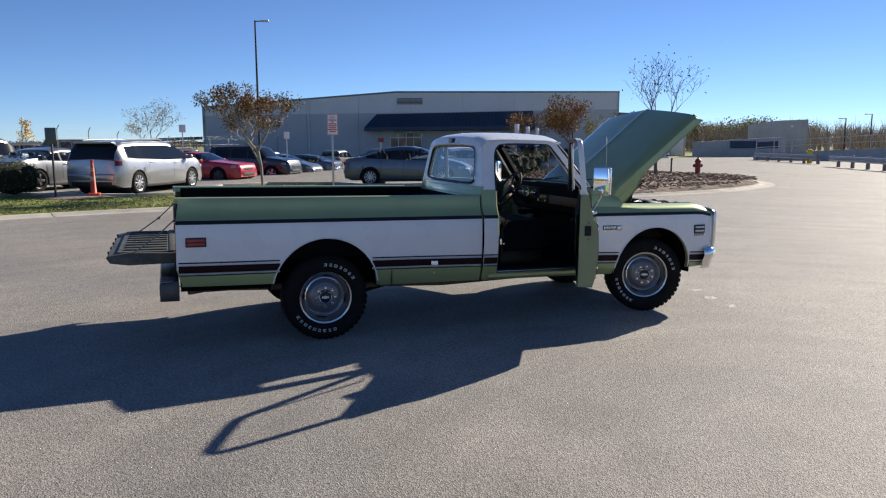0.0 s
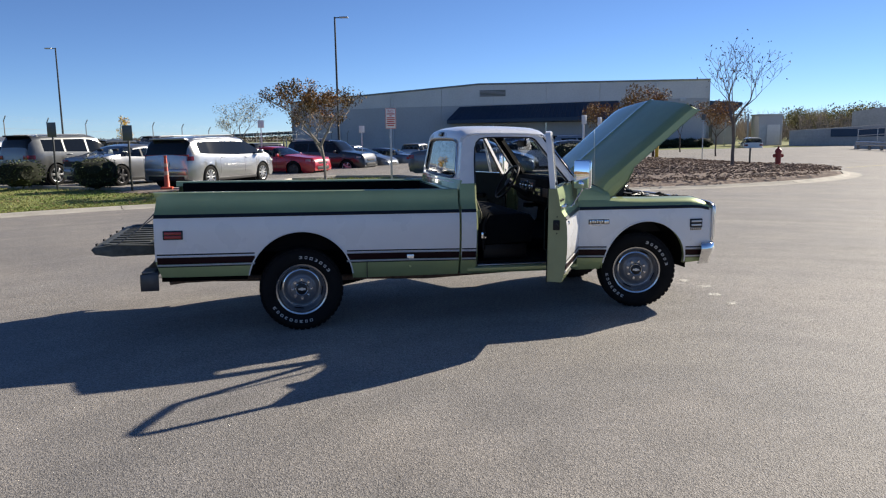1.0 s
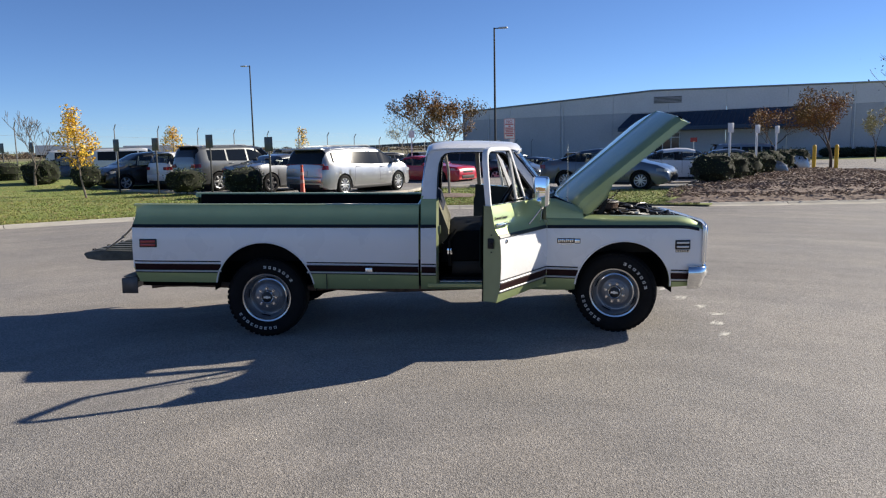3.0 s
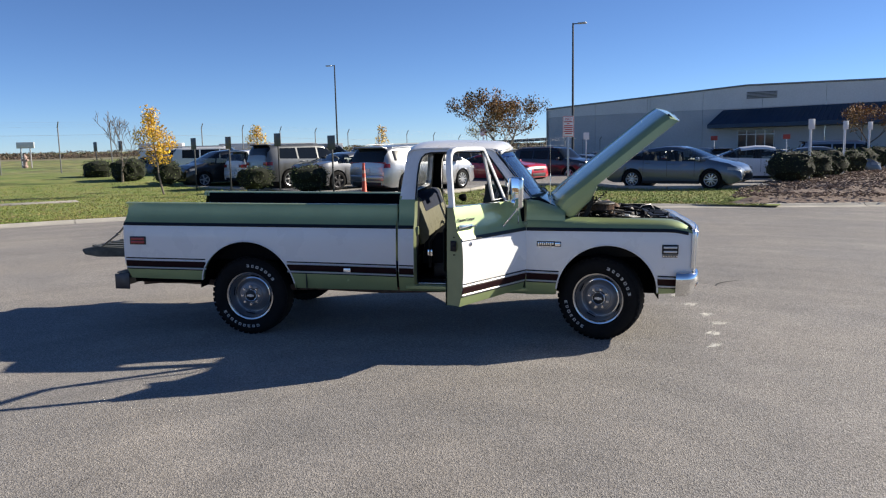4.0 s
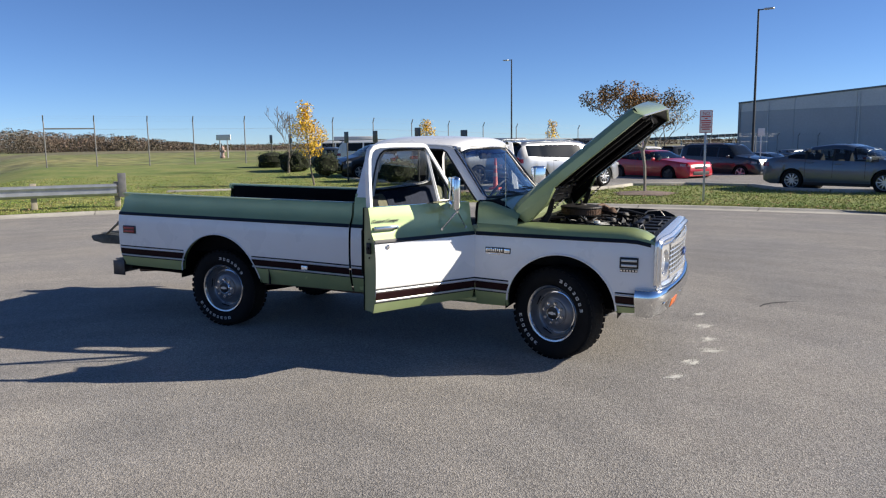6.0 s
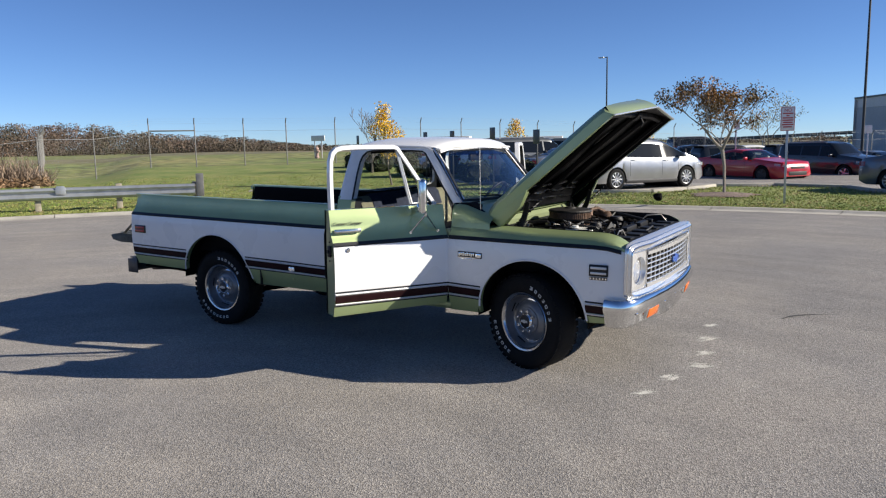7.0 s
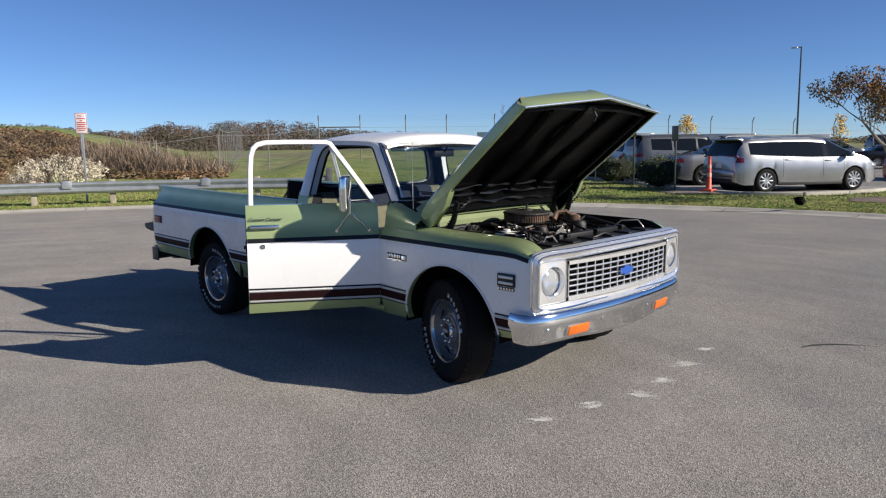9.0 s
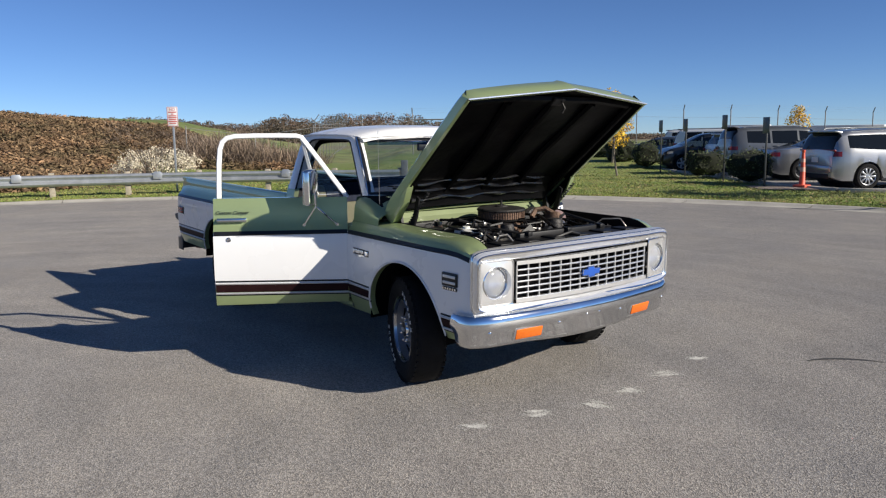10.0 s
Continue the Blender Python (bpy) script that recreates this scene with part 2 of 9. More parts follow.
# ---- the pickup truck ----
truck = thing("pickup_truck", pose(0, 0, 0, 0, 1.03, 0.65),
              "green and white vintage pickup truck with open hood and doors", "pickup truck")
SIDE = [(0.42, 0.880), (0.47, 0.905), (0.52, 0.925), (0.60, 0.946), (0.70, 0.960), (0.80, 0.965), (0.92, 0.964), (1.0, 0.958), (1.045, 0.950),
        (1.062, 0.946), (1.085, 0.930), (1.11, 0.912), (1.14, 0.900), (1.18, 0.892), (1.225, 0.888), (1.245, 0.884), (1.31, 0.868)]


def low_line(x):
    """Height of the lower two-tone line."""
    return lerp([(-1.25, 0.671), (-0.44, 0.667), (0.86, 0.655), (2.6, 0.627), (3.76, 0.592), (4.0, 0.584)], x)


def side_y(x, z):
    """Half width of the lower body; it draws in a little towards the nose."""
    y = lerp(SIDE, z)
    if x > 3.55:
        y -= 0.035 * ((x - 3.55) / 0.45) ** 2
    if x < -1.0:
        y -= 0.012 * ((-1.0 - x) / 0.24) ** 2
    return y


def arch_z(x, cx, cz, r, rz=None):
    d = abs(x - cx)
    return cz + (rz or r) * math.sqrt(max(0.0, 1 - (d / r) ** 2)) if d < r else -1.0


def arch_stations(x0, x1, cx, r, step=0.06):
    xs = [x for x in spread(x0, x1, step) if abs(x - cx) > r * 1.02]
    xs += [cx + r * math.sin(radians(a)) for a in range(-90, 91, 6) if x0 <= cx + r * math.sin(radians(a)) <= x1]
    return sorted(set(xs + [x0, x1]))


def body_sheet(name, xs, bottom, zrows, s, parent, lip=0.045, top=(), label="", shift=None):
    """One side panel of the body, two-tone, with its wheel arch lip turned in; s is -1 on the right."""
    bm = bmesh.new()
    rows = []
    for x in xs:
        b = bottom(x)
        r = [Vector((x, s * (side_y(x, b) - lip), b + 0.002)), Vector((x, s * side_y(x, b), b))]
        for z in zrows:
            zz = low_line(x) if z == "low" else z
            zz = max(zz, b)
            xx = x + (shift(x, zz) if shift else 0.0)
            r.append(Vector((xx, s * side_y(x, zz), zz)))
        for y, z in top:
            r.append(Vector((x, s * y, z)))
        rows.append(r)
    nlow = 2 + zrows.index("low") if "low" in zrows else -1
    nup = 2 + zrows.index(1.055)
    grid(bm, rows, lambda i, j: 1 if nlow <= j < nup else 0, flip=s > 0)
    return part(name, bm, [M_GREEN, M_WHITE], parent, label, weld=0.0006)


def trim_strip(name, xs, zc, h, out, s, parent, m, label="", yfn=None, t=None):
    """A moulding along the side; zc gives its middle height."""
    bm = bmesh.new()
    rows = []
    for x in xs:
        z = zc(x)
        f = yfn or side_y
        a, b = z - h / 2, z + h / 2
        y0, y1 = f(x, a), f(x, b)
        c = min(h * 0.3, out)
        rows.append([Vector((x, s * (y0 - 0.004), a)), Vector((x, s * (y0 + out - c * 0.5), a)), Vector((x, s * (y0 + out), a + c)),
                     Vector((x, s * (y1 + out), b - c)), Vector((x, s * (y1 + out - c * 0.5), b)), Vector((x, s * (y1 - 0.004), b))])
    v = grid(bm, rows, 0, flip=s > 0)
    for q in (v[0], v[-1]):
        bm.faces.new(q)
    return part(name, bm, m, parent, label)


def low_trim(x0, x1, s, parent):
    """The dark band with a bright bead above and below."""
    xs = spread(x0, x1, 0.08)
    band = trim_strip("lower_band", xs, lambda x: low_line(x) + 0.004, 0.058, 0.005, s, parent, M_MAROON, "dark maroon band")
    trim_strip("bead", xs, lambda x: low_line(x) + 0.040, 0.010, 0.009, s, band, M_BEAD, "bright bead")
    trim_strip("bead", xs, lambda x: low_line(x) - 0.034, 0.013, 0.010, s, band, M_BEAD, "bright bead")
    trim_strip("pinstripe", xs, lambda x: low_line(x) + 0.058, 0.012, 0.004, s, band, M_BLACKTRIM, "thin black line")
    trim_strip("pinstripe", xs, lambda x: low_line(x) - 0.047, 0.009, 0.004, s, band, M_BLACKTRIM, "thin black line")
    return band


ZROWS = [0.46, 0.50, 0.55, 0.60, "low", 0.72, 0.80, 0.90, 0.98, 1.03, 1.055, 1.075, 1.095, 1.12, 1.15, 1.19, 1.225]
R_ARCH = (-0.020, 0.445, 0.456)
F_ARCH = (3.300, 0.487, 0.438)


def bed_bottom(x):
    return max(lerp([(-1.24, 0.53), (-0.45, 0.522), (-0.44, 0.48), (0.5, 0.462), (1.42, 0.462)], x), arch_z(x, *R_ARCH))


def tail_shift(x, z):
    return max(0.0, (-0.9 - x) / 0.34) * (0.030 * max(0.0, (z - 1.04) / 0.2) + 0.05 * max(0.0, (0.66 - z) / 0.15))


def make_bed(s):
    bed = body_sheet("bed_side", arch_stations(-1.24, 1.415, R_ARCH[0], R_ARCH[2]), bed_bottom, ZROWS, s, truck, shift=tail_shift,
                     top=((0.880, 1.247), (0.865, 1.254), (0.835, 1.254), (0.815, 1.248), (0.810, 1.20)))
    bm = bmesh.new()
    grid(bm, [[(x, s * 0.808, 1.235), (x, s * 0.800, 1.19), (x, s * 0.795, 0.74)] for x in (-1.17, 1.40)])
    thicken(bm, 0.012)
    part("bed_liner", bm, M_BEDGREY, bed, "black bed liner wall")
    bm = bmesh.new()
    grid(bm, [[(-1.236 + tail_shift(-1.24, z), s * side_y(-1.24, z), z), (-1.232 + tail_shift(-1.24, z), s * 0.80, z)] for z in [0.53, 0.6, 0.7, 0.8, 0.9, 1.0, 1.055, 1.12, 1.19, 1.245]])
    part("end_panel", bm, M_GREEN, bed)
    bm = bmesh.new()
    box(bm, (-1.238, s * 0.872, 0.90), (0.012, 0.09, 0.30), bevel=0.004)
    part("tail_light", bm, M_REDLENS, bed, "tall red tail light")
    trim_strip("upper_stripe", spread(-1.238, 1.413, 0.1), lambda x: 1.055, 0.030, 0.007, s, bed, M_BLACKTRIM, "black belt moulding")
    low_trim(-1.225, R_ARCH[0] - 0.400, s, bed)
    low_trim(R_ARCH[0] + 0.400, 1.413, s, bed)
    # side marker lamp in its bezel
    bm = bmesh.new()
    box(bm, (-1.087, s * 0.966, 0.897), (0.162, 0.014, 0.078), bevel=0.006)
    mk = part("side_marker", bm, M_BLACKTRIM, bed, "red side marker in a dark bezel")
    for dz in (0.016, -0.016):
        bm = bmesh.new()
        box(bm, (-1.087, s * 0.972, 0.897 + dz), (0.138, 0.012, 0.026), bevel=0.004)
        part("lens", bm, M_REDLENS, mk)
    # arch lip bead
    bm = bmesh.new()
    a = [(R_ARCH[0] + (R_ARCH[2] + 0.004) * math.cos(radians(k)), R_ARCH[1] + (R_ARCH[2] + 0.004) * math.sin(radians(k))) for k in range(8, 173, 6)]
    tube(bm, [(x, s * (side_y(x, z) + 0.001), z) for x, z in a], 0.007, 6)
    part("arch_bead", bm, M_WHITE, bed)
    # inner wheel housing
    bm = bmesh.new()
    rows = []
    for k in range(0, 181, 12):
        x, z = R_ARCH[0] + 0.475 * math.cos(radians(k)), R_ARCH[1] + 0.475 * math.sin(radians(k))
        rows.append([Vector((x, s * 0.92, z)), Vector((x, s * 0.60, z))])
    v = grid(bm, rows)
    bm.faces.new([q[1] for q in v])
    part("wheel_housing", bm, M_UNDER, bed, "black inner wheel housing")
    # skirt seam and fuel flap
    bm = bmesh.new()
    box(bm, (0.56, s * 0.938, 0.54), (0.006, 0.03, 0.15))
    part("panel_seam", bm, M_BLACKTRIM, bed)
    if s < 0:
        bm = bmesh.new()
        box(bm, (0.955, s * 0.962, 0.648), (0.066, 0.012, 0.045), bevel=0.005)
        part("fuel_flap", bm, M_ALU, bed, "small bright fuel flap")
        bm = bmesh.new()
        cyl(bm, 0.011, 0.012, pose(0.957, s * 0.938, 0.555, 90), 12)
        part("flap_knob", bm, M_GREEN, bed)
    return bed


make_bed(-1)
make_bed(1)

bm = bmesh.new()
box(bm, (0.09, 0, 0.725), (2.62, 1.60, 0.03))
for k in range(9):
    box(bm, (0.09, -0.64 + 0.16 * k, 0.745), (2.6, 0.06, 0.02), bevel=0.005)
part("bed_floor", bm, M_BEDGREY, truck, "black lined cargo floor")
bm = bmesh.new()
box(bm, (1.405, 0, 0.985), (0.028, 1.72, 0.51), bevel=0.006, mi=0)
box(bm, (1.388, 0, 0.97), (0.010, 1.58, 0.50), mi=1)
part("bed_front_panel", bm, [M_GREEN, M_BEDGREY], truck)

# tailgate, let down level, with its ribs and chains
bm = bmesh.new()
prism(bm, [(-1.235, 0.715), (-1.235, 0.800), (-1.60, 0.808), (-1.755, 0.786), (-1.768, 0.770), (-1.74, 0.728), (-1.60, 0.708)], 1.64, pose(0, 0.82, 0, 90), bevel=0.006)
gate = part("tailgate", bm, [M_TAILIN], truck, "worn grey-green tailgate let down level")
bm = bmesh.new()
box(bm, (-1.475, 0, 0.806), (0.42, 1.52, 0.008))
for k in range(9):
    box(bm, (-1.475, -0.66 + 0.165 * k, 0.814), (0.34, 0.045, 0.014), bevel=0.005)
box(bm, (-1.265, 0, 0.812), (0.05, 1.56, 0.010), bevel=0.003)
part("inner_panel", bm, M_TAILIN, gate, "worn grey ribbed inner panel")
for s in (-1, 1):
    bm = bmesh.new()
    a, b = Vector((-1.215, s * 0.812, 1.10)), Vector((-1.56, s * 0.80, 0.81))
    mid = a.lerp(b, 0.52) + Vector((0.012, 0, -0.012))
    for p, q in ((a, mid), (mid, b)):
        d = q - p
        P = Matrix.Translation((p + q) / 2) @ d.to_track_quat("X", "Y").to_matrix().to_4x4()
        box(bm, (0, 0, 0), (d.length + 0.03, 0.009, 0.038), P, bevel=0.002)
    cyl(bm, 0.014, 0.03, pose(mid.x, mid.y, mid.z, 90), 10)
    part("support_arm", bm, M_GALVARM, gate, "grey folding tailgate arm")
for k in range(5):
    bm = bmesh.new()
    box(bm, (-1.76, -0.62 + 0.31 * k, 0.79), (0.016, 0.05, 0.02), bevel=0.004)
    part("edge_clip", bm, M_CASTIRON, gate)

# rear step bumper
bm = bmesh.new()
prof = [(-1.365, 0.420), (-1.375, 0.465), (-1.375, 0.535), (-1.365, 0.556), (-1.25, 0.578), (-1.225, 0.568), (-1.225, 0.548), (-1.335, 0.526), (-1.338, 0.420)]
prism(bm, prof, 1.84, pose(0, 0.92, 0, 90), bevel=0.004)
rb = part("rear_bumper", bm, M_STEP, truck, "black steel step bumper with ribbed treads")
for s in (-1, 1):
    bm = bmesh.new()
    box(bm, (-1.298, s * 0.918, 0.488), (0.150, 0.012, 0.146), bevel=0.005)
    part("end_plate", bm, M_STEP, rb)
for s in (-1, 1):
    for k in range(6):
        bm = bmesh.new()
        box(bm, (-1.31, s * (0.89 - 0.045 * k), 0.572), (0.105, 0.022, 0.014), pose(0, 0, 0, 0, 0, 0), bevel=0.003)
        part("step_tread", bm, M_GALVARM, rb, "worn bright tread bar")

# chassis and running gear
bm = bmesh.new()
for s in (-1, 1):
    box(bm, (1.35, s * 0.43, 0.47), (5.1, 0.07, 0.13), bevel=0.008)
    tube(bm, [(-1.15, s * 0.62, 0.455), (-0.3, s * 0.62, 0.47)], 0.035, 8)
for x in (-1.1, -0.5, 0.6, 1.3, 2.2, 3.7):
    box(bm, (x, 0, 0.47), (0.10, 0.9, 0.10))
box(bm, (-0.85, 0, 0.50), (0.72, 1.66, 0.05))
tube(bm, [(0.0, -0.72, 0.375), (0.0, 0.72, 0.375)], 0.05, 10)
lathe(bm, [(0.0, -0.16), (0.1, -0.14), (0.16, 0), (0.1, 0.14), (0.0, 0.16)], pose(0, 0, 0.38, 0, 90, 0), 14)
tube(bm, [(0.1, 0, 0.40), (2.4, 0, 0.50)], 0.04, 8)
box(bm, (3.30, 0, 0.43), (0.16, 1.3, 0.08))
box(bm, (2.0, 0, 0.50), (1.0, 1.66, 0.04))
for s in (-1, 1):
    tube(bm, [(0.65, s * 0.55, 0.42), (0.25, s * 0.60, 0.34), (-0.3, s * 0.58, 0.36)], 0.028, 8)
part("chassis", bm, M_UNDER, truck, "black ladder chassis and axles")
bm = bmesh.new()
tube(bm, [(2.9, -0.36, 0.42), (1.2, -0.5, 0.38), (0.55, -0.60, 0.42), (0.35, -0.75, 0.44), (-0.95, -0.70, 0.475), (-1.15, -0.78, 0.465)], 0.03, 10)
part("exhaust_pipe", bm, M_RUST, truck, "dull exhaust pipe")


# wheels
def make_wheel(x, y, s, steer=0.0):
    """A wheel with its axle out along s; local z of the parts is the outward way."""
    spin = 120 if x > 1 else -44
    w = new("wheel")
    w.parent = truck
    w.matrix_basis = pose(x, y, 0.372 + 0.018 * x, 0, 0, steer) @ pose(0, 0, 0, -s * 90, 0, 0) @ pose(0, 0, 0, 0, 0, spin)
    tagged(w, "wide all-terrain tyre on a steel wheel with a chrome ring")
    I = Matrix()
    bm = bmesh.new()
    lathe(bm, [(0.225, 0.085), (0.238, 0.100), (0.262, 0.112), (0.300, 0.118), (0.335, 0.112), (0.356, 0.098), (0.369, 0.075), (0.372, 0.05), (0.373, 0.0), (0.372, -0.05),
               (0.369, -0.075), (0.356, -0.098), (0.335, -0.112), (0.29, -0.118), (0.24, -0.10), (0.225, -0.085)], I, 56)
    ty = part("tyre", bm, M_TYRE, w, "black tyre with raised white lettering")
    bm = bmesh.new()
    for k in range(44):
        a = 360 / 44 * k
        for j, (zz, ww, tw) in enumerate(((-0.082, 0.050, 12), (-0.030, 0.042, -18), (0.026, 0.042, 18), (0.080, 0.052, -12))):
            m = pose(0, 0, 0, 0, 0, a + (2 if j % 2 else -2)) @ pose(0.3715 if abs(zz) < 0.05 else 0.3615, 0, zz, tw * 0.7, 0 if abs(zz) < 0.05 else (16 if zz > 0 else -16), 0)
            box(bm, (-0.004, 0, 0), (0.010, 0.036, ww), m)
    tagged(part("tread", bm, M_TYRE, ty), kind="stuff")
    # raised white marks on the sidewall
    for a0, n, da in ((190, 7, 8.8), (14, 7, 9.6)) if x > 1 else ((213, 9, 9.0), (36, 7, 9.2)):
        for k in range(n):
            bm = bmesh.new()
            m = pose(0, 0, 0, 0, 0, a0 - spin + da * k) @ pose(0.291, 0, 0.1155, 0, 0, 0)
            h, wd = 0.024, 0.026 - 0.005 * (k % 2)
            for v0, v1, r0, r1 in ((-1, 1, -1, -0.62), (-1, 1, 0.62, 1), (-1, -0.62, -0.62, 0.62), (0.62, 1, -0.62, 0.62) if k % 3 else (-0.62, 0.4, -0.2, 0.2)):
                prism(bm, [(r0 * h / 2, v0 * wd / 2), (r1 * h / 2, v0 * wd / 2), (r1 * h / 2, v1 * wd / 2), (r0 * h / 2, v1 * wd / 2)], 0.003, m)
            part("sidewall_bar", bm, M_TYREWHITE, ty)
    bm = bmesh.new()
    lathe(bm, [(0.232, 0.080), (0.236, 0.094), (0.229, 0.103), (0.216, 0.100), (0.206, 0.086), (0.200, 0.055)], I, 48)
    part("trim_ring", bm, M_RING, w, "chrome trim ring")
    bm = bmesh.new()
    lathe(bm, [(0.205, 0.082), (0.196, 0.045), (0.180, 0.018), (0.165, 0.012), (0.150, 0.022), (0.125, 0.048), (0.105, 0.052), (0.085, 0.046), (0.0, 0.046)], I, 40)
    lathe(bm, [(0.225, 0.088), (0.205, 0.06), (0.20, -0.09), (0.225, -0.10)], I, 40)
    rim = part("rim", bm, M_STEEL, w, "grey steel wheel disc")
    for k in range(4):
        bm = bmesh.new()
        m = pose(0, 0, 0, 0, 0, 90 * k + 35) @ pose(0.184, 0, 0.030, 0, 62, 0)
        box(bm, (0, 0, 0), (0.018, 0.085, 0.006), m, bevel=0.0025)
        part("vent_slot", bm, M_UNDER, rim)
    bm = bmesh.new()
    lathe(bm, [(0.062, 0.044), (0.060, 0.072), (0.054, 0.083), (0.045, 0.088), (0.0, 0.090)], I, 24)
    cap = part("hub_cap", bm, M_BLACKTRIM, w, "black hub cap with a chrome edge and emblem")
    bm = bmesh.new()
    lathe(bm, [(0.063, 0.060), (0.064, 0.070), (0.058, 0.080), (0.053, 0.085), (0.050, 0.084)], I, 24)
    part("cap_ring", bm, M_CHROME, cap, "chrome edge ring")
    bm = bmesh.new()
    prism(bm, [(-0.035, -0.008), (-0.012, -0.008), (-0.010, -0.013), (0.010, -0.013), (0.012, -0.008), (0.035, -0.008), (0.028, 0.008), (0.010, 0.008), (0.008, 0.013), (-0.012, 0.013), (-0.014, 0.008), (-0.03, 0.008)], 0.004, pose(0, 0, 0.0890, 0, 0, -spin))
    part("cap_badge", bm, M_BEAD, cap, "bright cross-shaped emblem")
    bm = bmesh.new()
    lathe(bm, [(0.108, 0.050), (0.106, 0.058), (0.100, 0.061), (0.064, 0.062), (0.062, 0.058)], I, 32)
    part("hub_flange", bm, M_STEEL, rim)
    for k in range(8):
        bm = bmesh.new()
        m = pose(0, 0, 0, 0, 0, 45 * k) @ pose(0.084, 0, 0.070, 0, 0, 0)
        cyl(bm, 0.0145, 0.026, m, 6)
        cyl(bm, 0.0125, 0.010, m @ pose(0, 0, 0.018), 8, r2=0.007)
        part("wheel_nut", bm, M_CHROME, rim)
    bm = bmesh.new()
    lathe(bm, [(0.172, 0.014), (0.170, 0.022), (0.163, 0.024), (0.158, 0.018)], I, 40)
    part("disc_bead", bm, M_CHROME, rim, "bright bead round the disc")
    return w


make_wheel(-0.02, -0.790, -1)
make_wheel(3.262, -0.812, -1, -18.5)
make_wheel(-0.02, 0.790, 1)
make_wheel(3.262, 0.812, 1, -18.5)

# ---- cab ----
cab = new("cab")
cab.parent = truck
tagged(cab, "two-tone cab with a white roof")


def taper(x):
    """The greenhouse draws in towards the windscreen."""
    return 0.085 * min(1.0, max(0.0, (x - 1.6) / 1.0))


def pt(x, z, s, inset=0.0):
    """A point on the side of the cab, above or below the belt."""
    return Vector((x, s * ((0.868 - (z - 1.31) * 0.295 - taper(x) if z > 1.29 else side_y(x, z)) - inset), z))


def door_pt(x, z, s, inset=0.0):
    """A point on the door's window frame, in the closed position."""
    return Vector((x, s * (0.853 - 0.12 * (x - 1.6) - 0.108 * (z - 1.31) - inset), z))


